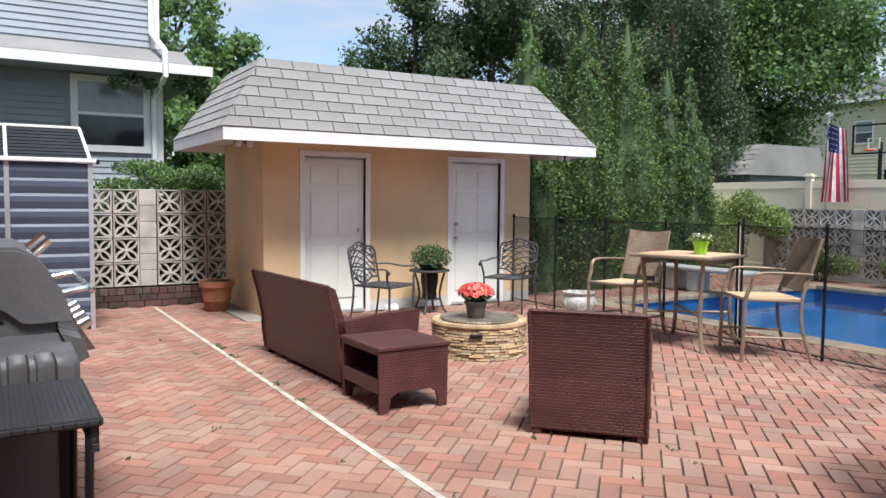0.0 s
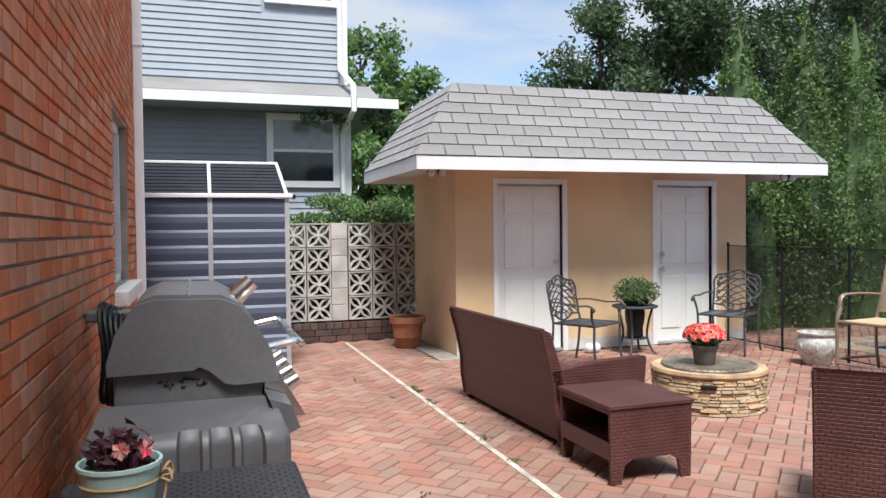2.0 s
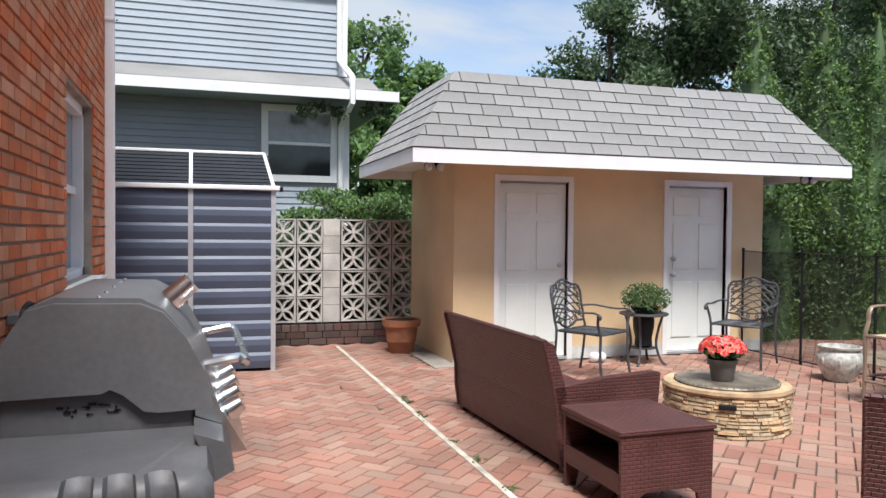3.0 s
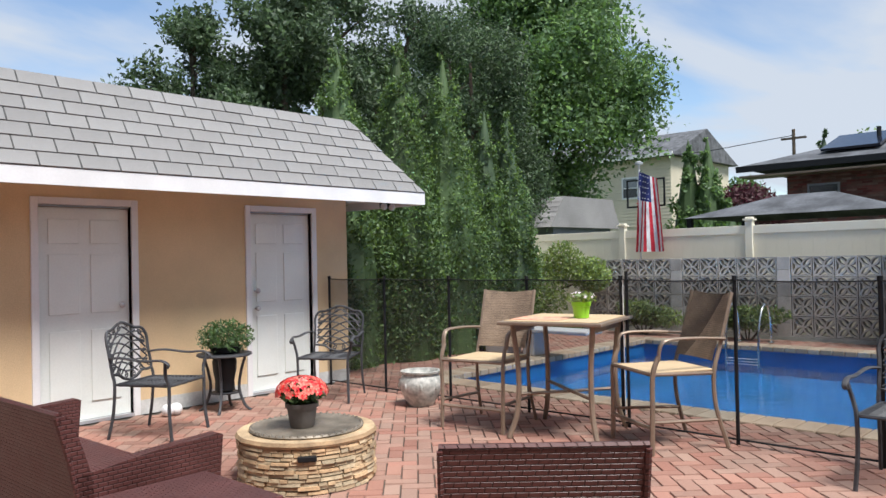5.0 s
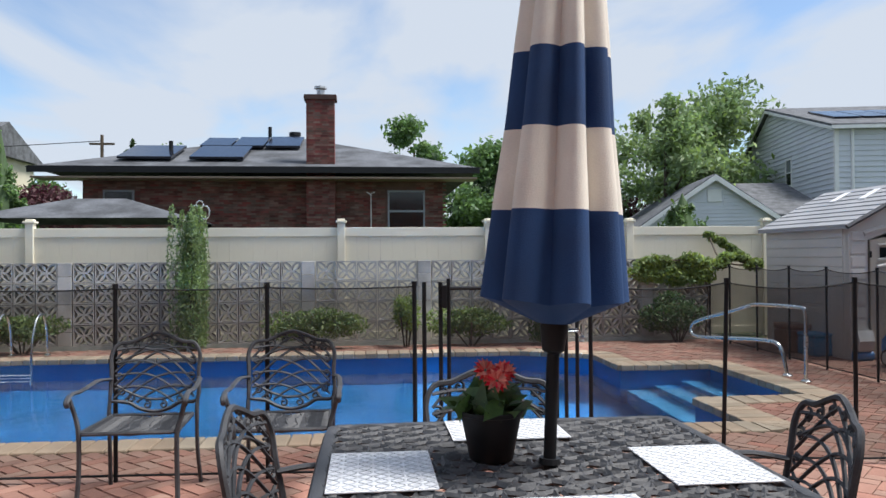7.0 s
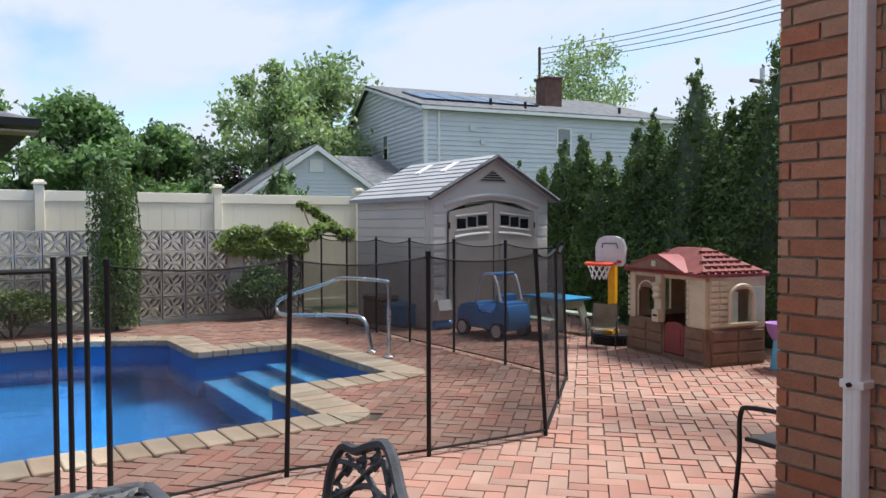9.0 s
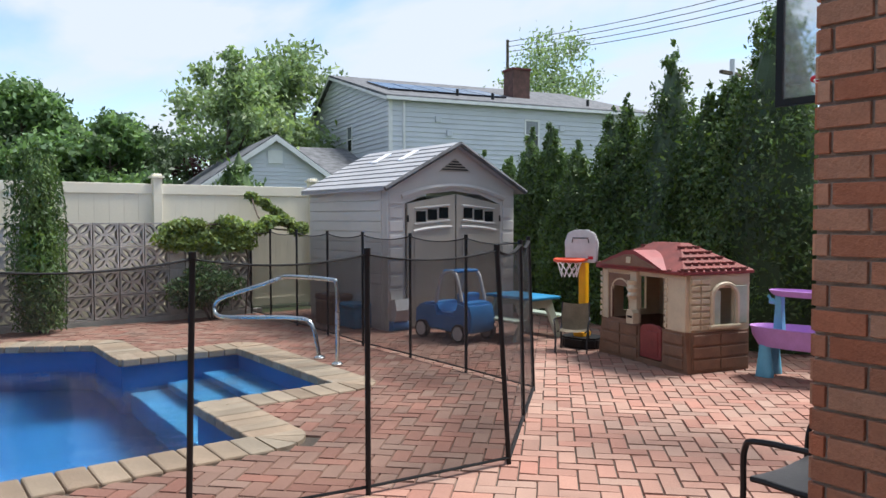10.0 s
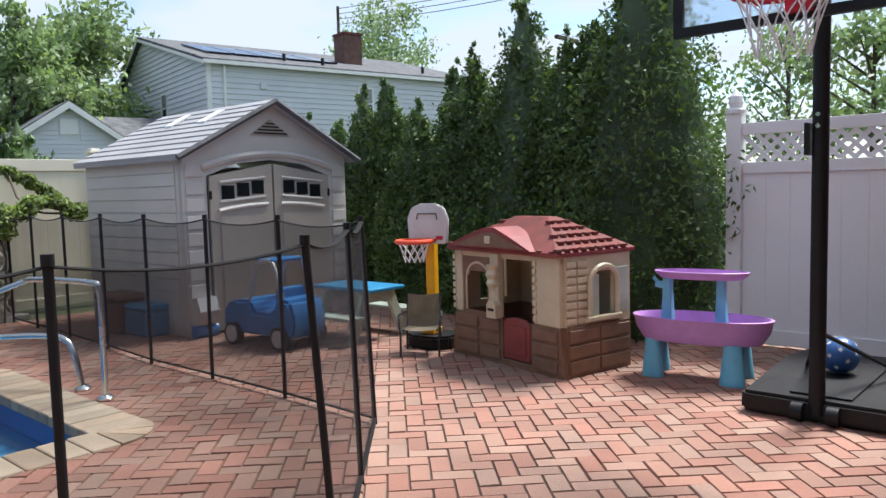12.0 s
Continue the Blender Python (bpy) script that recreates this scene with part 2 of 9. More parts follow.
M["seatcloth"] = mat("beige_seat", (0.55, 0.41, 0.25), 0.8, noise_scale=8, vary=0.08, bump=0.3, bump_scale=300)
M["grill"] = mat("charcoal_enamel", (0.13, 0.13, 0.135), 0.38, noise_scale=3, vary=0.12, bump=0.05)
M["grillplastic"] = mat("grey_plastic_shelf", (0.11, 0.11, 0.115), 0.5, noise_scale=5, vary=0.12, bump=0.08)
M["terracotta"] = mat("terracotta", (0.40, 0.17, 0.09), 0.8, noise_scale=6, vary=0.18, bump=0.2)
M["stone"] = mat("stacked_stone", (0.50, 0.36, 0.21), 0.85, noise_scale=7, vary=0.22, bump=0.6, bump_scale=60, rand=0.2)
M["pitlid"] = mat("bronze_lid", (0.25, 0.215, 0.17), 0.5, metal=0.4, noise_scale=7, vary=0.25, bump=0.1)
M["pot_grey"] = mat("grey_pot", (0.13, 0.115, 0.105), 0.6, noise_scale=6, vary=0.1, bump=0.05)
M["pot_teal"] = mat("pale_teal_tin", (0.42, 0.62, 0.57), 0.4, noise_scale=8, vary=0.08, bump=0.05)
M["pot_green"] = mat("lime_pot", (0.28, 0.62, 0.03), 0.35, noise_scale=8, vary=0.05, bump=0.0)
M["urn"] = mat("patterned_urn", (0.55, 0.54, 0.50), 0.35, noise_scale=22, vary=0.1, bump=0.05, dark=(0.25, 0.26, 0.24))
M["rope"] = mat("jute", (0.42, 0.28, 0.14), 0.9, bump=0.5)
M["soil"] = mat("potting_soil", (0.03, 0.02, 0.015), 1.0, bump=0.6)
M["red"] = mat("red_petals", (0.80, 0.055, 0.03), 0.6, vary=0.15, rand=0.25, bump=0)
M["pinkred"] = mat("coral_petals", (0.75, 0.10, 0.10), 0.6, vary=0.2, rand=0.3, bump=0)
M["whiteflower"] = mat("white_petals", (0.8, 0.68, 0.72), 0.6, vary=0.1, bump=0)
M["mesh_black"] = None
M["plastic_white"] = mat("white_plastic", (0.62, 0.62, 0.62), 0.4, vary=0.05, bump=0)
M["mat_white"] = mat("white_placemat", (0.72, 0.73, 0.75), 0.6, noise_scale=40, vary=0.14, bump=0.2, bump_scale=120)
M["mat_pink"] = mat("printed_placemat", (0.65, 0.22, 0.16), 0.5, noise_scale=14, vary=0.1, bump=0, dark=(0.75, 0.55, 0.35))
M["umb_navy"] = mat("navy_canvas", (0.012, 0.05, 0.15), 0.85, noise_scale=5, vary=0.12, bump=0.2, bump_scale=250)
M["umb_cream"] = mat("cream_canvas", (0.76, 0.71, 0.62), 0.85, noise_scale=5, vary=0.06, bump=0.2, bump_scale=250)
M["resin"] = mat("resin_putty", (0.60, 0.58, 0.54), 0.5, noise_scale=1.5, vary=0.05, bump=0.1, bump_scale=120)
M["resin_dark"] = mat("resin_taupe", (0.42, 0.38, 0.32), 0.5, noise_scale=1.5, vary=0.06, bump=0.1, bump_scale=120)
M["resin_roof"] = mat("resin_roof_grey", (0.33, 0.33, 0.34), 0.55, noise_scale=1.5, vary=0.08, bump=0.1, bump_scale=120)
M["glass_dark"] = mat("dark_glass", (0.012, 0.014, 0.017), 0.08, vary=0.1, bump=0, spec=0.6)
M["glass_win"] = mat("window_glass", (0.2, 0.22, 0.24), 0.06, vary=0.1, bump=0, spec=0.8)
M["toy_tan"] = mat("toy_cream", (0.62, 0.53, 0.37), 0.45, vary=0.05, bump=0.05)
M["toy_brown"] = mat("toy_brown", (0.22, 0.125, 0.08), 0.5, vary=0.12, bump=0.08)
M["toy_red"] = mat("toy_maroon", (0.26, 0.05, 0.05), 0.45, vary=0.12, bump=0.05)
M["toy_roof"] = mat("toy_roof_red", (0.19, 0.05, 0.042), 0.8, vary=0.14, bump=0.08, rand=0.1)
M["toy_orange"] = mat("toy_orange_red", (0.8, 0.09, 0.03), 0.4, vary=0.05, bump=0)
M["toy_yellow"] = mat("toy_yellow", (0.85, 0.42, 0.01), 0.4, vary=0.05, bump=0)
M["toy_purple"] = mat("toy_lilac", (0.50, 0.26, 0.60), 0.4, vary=0.07, bump=0.05)
M["toy_aqua"] = mat("toy_aqua", (0.16, 0.48, 0.66), 0.4, vary=0.07, bump=0.05)
M["toy_blue"] = mat("toy_blue", (0.04, 0.22, 0.55), 0.35, vary=0.07, bump=0)
M["toy_teal"] = mat("toy_table_blue", (0.02, 0.22, 0.42), 0.4, vary=0.07, bump=0)
M["toy_green"] = mat("bench_green", (0.45, 0.52, 0.42), 0.5, vary=0.07, bump=0)
M["toy_pink"] = mat("toy_pink", (0.75, 0.15, 0.25), 0.5, vary=0.07, bump=0)
M["bark"] = mat("bark", (0.10, 0.075, 0.055), 0.95, noise_scale=6, vary=0.3, bump=0.8, bump_scale=40)
M["line_white"] = mat("joint_strip_white", (0.55, 0.51, 0.43), 0.7, noise_scale=5, vary=0.24, bump=0.2)
M["sill_white"] = mat("rough_white_paint", (0.76, 0.75, 0.72), 0.8, noise_scale=9, vary=0.1, bump=0.6, bump_scale=45)
M["liner"] = mat("pool_liner_blue", (0.012, 0.16, 0.42), 0.5, noise_scale=1.3, vary=0.12, bump=0)
M["liner_step"] = mat("pool_step_blue", (0.05, 0.25, 0.48), 0.5, noise_scale=3, vary=0.1, bump=0)
M["hem"] = mat("black_hem_cloth", (0.012, 0.012, 0.013), 0.9, bump=0.1, spec=0.2)
M["flag_red"] = mat("flag_red", (0.55, 0.02, 0.04), 0.8, bump=0.1)
M["flag_blue"] = mat("flag_blue", (0.02, 0.03, 0.14), 0.8, bump=0.1)
M["flag_white"] = mat("flag_white", (0.75, 0.75, 0.75), 0.8, bump=0.1)

def leafmat(name, c, rand=0.35, trans=0.3):
    m = mat(name, c, 0.6, noise_scale=1.0, vary=0.22, bump=0, rand=rand)
    nt = m.node_tree
    b = nt.nodes["Principled BSDF"]
    out = nt.nodes["Material Output"]
    tr = nt.nodes.new("ShaderNodeBsdfTranslucent")
    src = b.inputs["Base Color"].links[0].from_socket
    nt.links.new(src, tr.inputs["Color"])
    mx = nt.nodes.new("ShaderNodeMixShader"); mx.inputs[0].default_value = trans
    nt.links.new(b.outputs[0], mx.inputs[1]); nt.links.new(tr.outputs[0], mx.inputs[2]); nt.links.new(mx.outputs[0], out.inputs[0])
    return m
M["leaf_arb"] = leafmat("arborvitae_leaf", (0.105, 0.20, 0.036))
# dark green of the darker trees; also paints the shade inside arborvitae crowns
M["leaf_arb_dark"] = leafmat("dark_leaf_and_shade", (0.075, 0.135, 0.05))
M["leaf_tree"] = leafmat("maple_leaf", (0.15, 0.285, 0.075), 0.35, 0.42)
M["leaf_far"] = leafmat("far_leaf", (0.23, 0.35, 0.11), 0.35, 0.4)
M["leaf_vine"] = leafmat("vine_leaf", (0.27, 0.38, 0.08), 0.35, 0.45)
M["leaf_shrub"] = leafmat("shrub_leaf", (0.17, 0.25, 0.055))
M["leaf_pot"] = leafmat("potplant_leaf", (0.08, 0.17, 0.04))
M["leaf_purple"] = leafmat("purple_leaf", (0.09, 0.02, 0.03))

def mesh_screen():
    """See-through woven pool-fence netting."""
    m = bpy.data.materials.new("black_netting"); m.use_nodes = True
    nt = m.node_tree; out = nt.nodes["Material Output"]; b = nt.nodes["Principled BSDF"]
    b.inputs["Base Color"].default_value = (0.014, 0.014, 0.018, 1); b.inputs["Roughness"].default_value = 0.6
    tr = nt.nodes.new("ShaderNodeBsdfTransparent"); mx = nt.nodes.new("ShaderNodeMixShader")
    n = nt.nodes.new("ShaderNodeTexNoise"); n.inputs["Scale"].default_value = 3.0
    r = nt.nodes.new("ShaderNodeMapRange"); r.inputs["To Min"].default_value, r.inputs["To Max"].default_value = 0.60, 0.46
    nt.links.new(n.outputs["Fac"], r.inputs["Value"]); nt.links.new(r.outputs[0], mx.inputs[0])
    nt.links.new(b.outputs[0], mx.inputs[1]); nt.links.new(tr.outputs[0], mx.inputs[2]); nt.links.new(mx.outputs[0], out.inputs[0])
    return m
M["mesh_black"] = mesh_screen()

def water_mat():
    m = bpy.data.materials.new("pool_water"); m.use_nodes = True
    nt = m.node_tree; out = nt.nodes["Material Output"]; b = nt.nodes["Principled BSDF"]
    b.inputs["Base Color"].default_value = (0.8, 0.95, 1.0, 1); b.inputs["Roughness"].default_value = 0.03
    b.inputs["Transmission Weight"].default_value = 1.0; b.inputs["IOR"].default_value = 1.33
    n = nt.nodes.new("ShaderNodeTexNoise"); n.inputs["Scale"].default_value = 6.0; n.inputs["Detail"].default_value = 3
    tc = nt.nodes.new("ShaderNodeTexCoord"); nt.links.new(tc.outputs["Object"], n.inputs["Vector"])
    bp = nt.nodes.new("ShaderNodeBump"); bp.inputs["Strength"].default_value = 0.25; bp.inputs["Distance"].default_value = 0.02
    nt.links.new(n.outputs["Fac"], bp.inputs["Height"]); nt.links.new(bp.outputs[0], b.inputs["Normal"])
    return m
M["water"] = water_mat()

# ---- mesh helpers ----
def mesh_of(name, bm, material):
    me = bpy.data.meshes.new(name)
    bm.normal_update()
    bm.to_mesh(me); bm.free()
    for m in (material if isinstance(material, (list, tuple)) else [material]):
        me.materials.append(m)
    return me

def part(name, bm, material, parent=None, label="", smooth=False):
    """One mesh object, in its parent's own axes."""
    me = mesh_of(name, bm, material)
    if smooth:
        for p in me.polygons:
            p.use_smooth = True
        me.set_sharp_from_angle(angle=radians(38))
    ob = new(name, me)
    ob.parent = parent
    if label:
        tagged(ob, label)
    return ob

def thing(name, label, category, at=(0, 0, 0), turn=0, group=""):
    ob = new(name)
    ob.empty_display_size = 0.1
    ob.matrix_basis = pose(*at, 0, 0, turn)
    return tagged(ob, label, category, group)

def structure(name, bm, material, label="", smooth=False):
    return tagged(part(name, bm, material, None, label, smooth), kind="structure")

def box(bm, x0, x1, y0, y1, z0, z1, bevel=0.0, m=None, mi=0):
    r = bmesh.ops.create_cube(bm, size=1.0)
    t = Matrix.Translation(((x0 + x1) / 2, (y0 + y1) / 2, (z0 + z1) / 2)) @ Matrix.Diagonal((abs(x1 - x0), abs(y1 - y0), abs(z1 - z0), 1))
    if m is not None:
        t = m @ t
    bmesh.ops.transform(bm, matrix=t, verts=r["verts"])
    fs = {f for v in r["verts"] for f in v.link_faces}
    if bevel:
        es = list({e for v in r["verts"] for e in v.link_edges})
        q = bmesh.ops.bevel(bm, geom=es, offset=bevel, segments=2, profile=0.5, affect="EDGES")
        fs = set(q["faces"]) | {f for f in fs if f.is_valid}
    if mi:
        for f in fs:
            if f.is_valid:
                f.material_index = mi
    return bm

def BOX(*a, **k):
    return box(bmesh.new(), *a, **k)

def rod(bm, p, q, r, r2=None, seg=8):
    p, q = Vector(p), Vector(q)
    d = q - p
    c = bmesh.ops.create_cone(bm, cap_ends=True, segments=seg, radius1=r, radius2=r if r2 is None else r2, depth=d.length)
    t = Matrix.Translation((p + q) / 2) @ d.to_track_quat("Z", "Y").to_matrix().to_4x4()
    bmesh.ops.transform(bm, matrix=t, verts=c["verts"])
    return bm

def tube(bm, pts, r, seg=8, closed=False, flat=1.0):
    """A bent tube through points; flat squeezes it along its second axis."""
    pts = [Vector(p) for p in pts]
    n = len(pts)
    rings = []
    up = None
    for i, p in enumerate(pts):
        if closed:
            d = pts[(i + 1) % n] - pts[i - 1]
        else:
            d = pts[min(i + 1, n - 1)] - pts[max(i - 1, 0)]
        d.normalize()
        if up is None:
            up = Vector((0, 0, 1)) if abs(d.z) < 0.9 else Vector((1, 0, 0))
        a = d.cross(up)
        if a.length < 1e-4:
            a = d.orthogonal()
        a.normalize()
        b = a.cross(d).normalized()
        up = b
        rr = r(i / (n - 1)) if callable(r) else r
        rings.append([bm.verts.new(p + (a * math.cos(2 * math.pi * k / seg) + b * flat * math.sin(2 * math.pi * k / seg)) * rr) for k in range(seg)])
    for i in range(n if closed else n - 1):
        A, B = rings[i], rings[(i + 1) % n]
        for k in range(seg):
            bm.faces.new((A[k], A[(k + 1) % seg], B[(k + 1) % seg], B[k]))
    if not closed:
        bm.faces.new(rings[0][::-1]); bm.faces.new(rings[-1])
    return bm

def curve_pts(ctrl, n=8):
    """Smooth points through control points (Catmull-Rom)."""
    c = [Vector(p) for p in ctrl]
    c = [c[0] * 2 - c[1]] + c + [c[-1] * 2 - c[-2]]
    out = []
    for i in range(1, len(c) - 2):
        for k in range(n):
            t = k / n
            p0, p1, p2, p3 = c[i - 1:i + 3]
            out.append(0.5 * ((2 * p1) + (p2 - p0) * t + (2 * p0 - 5 * p1 + 4 * p2 - p3) * t * t + (3 * p1 - p0 - 3 * p2 + p3) * t ** 3))
    out.append(c[-2])
    return out

def lathe(bm, prof, seg=24, wob=None, cap=True):
    rings = []
    for r, z in prof:
        rings.append([bm.verts.new((r * math.cos(2 * math.pi * k / seg) * (wob(k) if wob else 1), r * math.sin(2 * math.pi * k / seg) * (wob(k) if wob else 1), z)) for k in range(seg)])
    for A, B in zip(rings, rings[1:]):
        for k in range(seg):
            bm.faces.new((A[k], A[(k + 1) % seg], B[(k + 1) % seg], B[k]))
    if cap:
        bm.faces.new(rings[0][::-1]); bm.faces.new(rings[-1])
    return bm

def prism(bm, poly, axis, a, b, mi=0):
    """A polygon in the plane across axis, pushed from a to b. poly holds the two other coordinates."""
    def put(u, v, w):
        return {"x": (w, u, v), "y": (u, w, v), "z": (u, v, w)}[axis]
    A = [bm.verts.new(put(u, v, a)) for u, v in poly]
    B = [bm.verts.new(put(u, v, b)) for u, v in poly]
    n = len(poly)
    fs = [bm.faces.new(A[::-1]), bm.faces.new(B)]
    for k in range(n):
        fs.append(bm.faces.new((A[k], A[(k + 1) % n], B[(k + 1) % n], B[k])))
    bmesh.ops.recalc_face_normals(bm, faces=fs)
    for f in fs:
        f.material_index = mi
    return bm

def quads(name, V, F, material, parent=None):
    me = bpy.data.meshes.new(name)
    me.from_pydata(V, [], F)
    me.materials.append(material)
    me.update()
    ob = new(name, me)
    ob.parent = parent
    return ob

def block_faces(o):
    """The faces of a box of eight corners numbered from o, without its underside."""
    return [(o + 4, o + 5, o + 6, o + 7), (o, o + 1, o + 5, o + 4), (o + 1, o + 2, o + 6, o + 5), (o + 2, o + 3, o + 7, o + 6), (o + 3, o, o + 4, o + 7)]

def leaf_cloud(name, pts, size, material, parent, rng, aspect=1.6, up=0.3, kind=""):
    """Many small bent leaves at given places, in one mesh."""
    pts = np.asarray(pts, dtype=float)
    n = len(pts)
    a = rng.normal(size=(n, 3)); a[:, 2] += up; a /= np.linalg.norm(a, axis=1)[:, None]
    b = np.cross(a, rng.normal(size=(n, 3))); b /= np.linalg.norm(b, axis=1)[:, None]
    s = size * rng.uniform(0.6, 1.4, size=(n, 1))
    c = np.cross(a, b)
    V = np.empty((n, 4, 3))
    V[:, 0] = pts - b * s * 0.5 * 0.6
    V[:, 1] = pts + a * s * aspect * 0.5 + c * s * 0.12
    V[:, 2] = pts + b * s * 0.5 * 0.6
    V[:, 3] = pts - a * s * aspect * 0.5 + c * s * 0.12
    me = bpy.data.meshes.new(name)
    me.vertices.add(n * 4); me.loops.add(n * 4); me.polygons.add(n)
    me.vertices.foreach_set("co", V.reshape(-1))
    me.loops.foreach_set("vertex_index", np.arange(n * 4))
    me.polygons.foreach_set("loop_start", np.arange(0, n * 4, 4))
    me.materials.append(material)
    me.update(calc_edges=True)
    ob = new(name, me)
    ob.parent = parent
    if kind:
        tagged(ob, kind=kind)
    return ob
# ---- the large structure ----
POOL = [(6.42, 8.6), (6.42, -0.6), (7.45, -0.6), (7.45, -1.73), (9.55, -1.73), (9.55, -0.6), (10.62, -0.6), (11.12, 0.3), (11.12, 8.6)]
WATER_Z = -0.17

def ring_faces(bm, outer, inner, z):
    vo = [bm.verts.new((x, y, z)) for x, y in outer]
    vi = [bm.verts.new((x, y, z)) for x, y in inner]
    eo = [bm.edges.new((vo[i], vo[(i + 1) % len(vo)])) for i in range(len(vo))]
    ei = [bm.edges.new((vi[i], vi[(i + 1) % len(vi)])) for i in range(len(vi))]
    bmesh.ops.triangle_fill(bm, use_beauty=True, use_dissolve=False, edges=eo + ei)
    for f in bm.faces:
        if f.normal.z < 0:
            f.normal_flip()

def in_pool(x, y, grow=0.0):
    g = grow
    if 6.42 - g < x < 11.12 + g and -0.6 - g < y < 8.6 + g:
        return not (x > 10.62 + g and (x - 10.62 - g) * 1.8 > (y + 0.6 + g))
    return 7.45 - g < x < 9.55 + g and -1.73 - g < y <= -0.6 + g

bm = bmesh.new()
ring_faces(bm, [(-900, -900), (900, -900), (900, 900), (-900, 900)], [(x, y) for x, y in POOL], -0.035)
structure("ground", bm, M["ground"], "flat green ground reaching to the horizon")
bm = bmesh.new()
ring_faces(bm, [(-1.2, -6.3), (12.0, -6.3), (12.0, 11.03), (-1.2, 11.03)], POOL, -0.012)
structure("patio_bed", bm, M["joint"], "sandy mortar bed under the brick patio")

# pool shell with its steps
bm = bmesh.new()
n = len(POOL)
for i in range(n):
    (x0, y0), (x1, y1) = POOL[i], POOL[(i + 1) % n]
    a = [bm.verts.new(p) for p in ((x0, y0, -0.05), (x1, y1, -0.05), (x1, y1, -1.5), (x0, y0, -1.5))]
    bm.faces.new(a)
v = [bm.verts.new((x, y, -1.5)) for x, y in POOL]
bm.faces.new(v)
structure("pool_shell", bm, M["liner"], "deep blue vinyl-lined pool walls and floor")
for k in range(3):
    structure("pool_step", BOX(7.45, 9.55, -1.73, -1.35 + 0.34 * k, -1.5, -0.32 - 0.24 * k, 0.02), M["liner_step"], "pale blue submerged pool step")
bm = bmesh.new()
bm.faces.new([bm.verts.new((x, y, WATER_Z)) for x, y in POOL])
for f in bm.faces:
    if f.normal.z < 0:
        f.normal_flip()
water = structure("water", bm, M["water"], "clear blue still pool water")
water.visible_shadow = False

# house walls, seen as brick, with openings
def wall_grid(bm, axis, c, t, a0, a1, z0, z1, holes):
    """A wall plate with rectangular holes (a_lo, a_hi, z_lo, z_hi); thickness from c to c + t across axis."""
    A = sorted({a0, a1, *[h[0] for h in holes], *[h[1] for h in holes]})
    Z = sorted({z0, z1, *[h[2] for h in holes], *[h[3] for h in holes]})
    for i in range(len(A) - 1):
        for j in range(len(Z) - 1):
            ma, mz = (A[i] + A[i + 1]) / 2, (Z[j] + Z[j + 1]) / 2
            if any(h[0] < ma < h[1] and h[2] < mz < h[3] for h in holes):
                continue
            if axis == "x":
                box(bm, c, c + t, A[i], A[i + 1], Z[j], Z[j + 1])
            else:
                box(bm, A[i], A[i + 1], c, c + t, Z[j], Z[j + 1])

WX, WEND, WY = -1.2, 8.45, -0.85
HOLES_W = [(2.2, 3.12, 1.03, 2.5), (6.65, 7.75, 1.03, 2.15)]
bm = bmesh.new()
wall_grid(bm, "x", WX - 0.25, 0.25, WY, WEND, -0.03, 4.1, HOLES_W)
wall_w = structure("wall_west", bm, M["mortar"], "orange-red brick house wall with recessed mortar joints")
bm = bmesh.new()
box(bm, WX - 0.25, 3.16, WY - 0.25, WY, -0.03, 3.3)
wall_s = structure("wall_south", bm, M["mortar"], "orange-red brick house wall with recessed mortar joints")
bm = bmesh.new()
box(bm, 2.91, 3.16, -6.5, WY - 0.25, -0.03, 3.3)
wall_e = structure("wall_east", bm, M["mortar"], "orange-red brick house wall with recessed mortar joints")
structure("wall_back", BOX(-6, WX - 0.25, WEND - 0.25, WEND, -0.03, 4.1), M["brick"], "orange-red brick house wall")
structure("roof", BOX(-6, 3.2, -6.5, -0.80, 3.3, 3.45), M["slate"], "dark flat house roof edge")
structure("roof_wing", BOX(-6, -1.19, -0.65, 8.6, 4.1, 4.25), M["slate"], "dark flat house roof edge")

def house_window(name, y0, y1, z0, z1, label):
    w = thing(name, label, "window", (WX, 0, 0))
    w["kind"] = "structure"
    bm = bmesh.new()
    for a in ((y0, y0 + 0.06, z0, z1), (y1 - 0.06, y1, z0, z1), (y0, y1, z1 - 0.06, z1), (y0, y1, z0, z0 + 0.05)):
        box(bm, -0.14, -0.05, a[0], a[1], a[2], a[3])
    part("frame", bm, M["white"], w)
    zm = (z0 + z1) / 2
    part("pane", BOX(-0.12, -0.11, y0 + 0.06, y1 - 0.06, zm, z1 - 0.06), M["glass_win"], w)
    part("pane", BOX(-0.13, -0.12, y0 + 0.06, y1 - 0.06, z0 + 0.05, zm), M["glass_win"], w)
    part("sash_rail", BOX(-0.13, -0.09, y0 + 0.06, y1 - 0.06, zm - 0.025, zm + 0.025), M["white"], w)
    part("sill", BOX(-0.1, 0.09, y0 - 0.08, y1 + 0.04, z0 - 0.10, z0 - 0.004, 0.008), M["sill_white"], w, "thick rough white-painted sill")
    return w
house_window("window_1", 2.2, 3.12, 1.03, 2.5, "white sash window in the brick wall with a thick white sill")
house_window("window_2", 6.65, 7.75, 1.03, 2.15, "white sash window in the brick wall with a white sill")

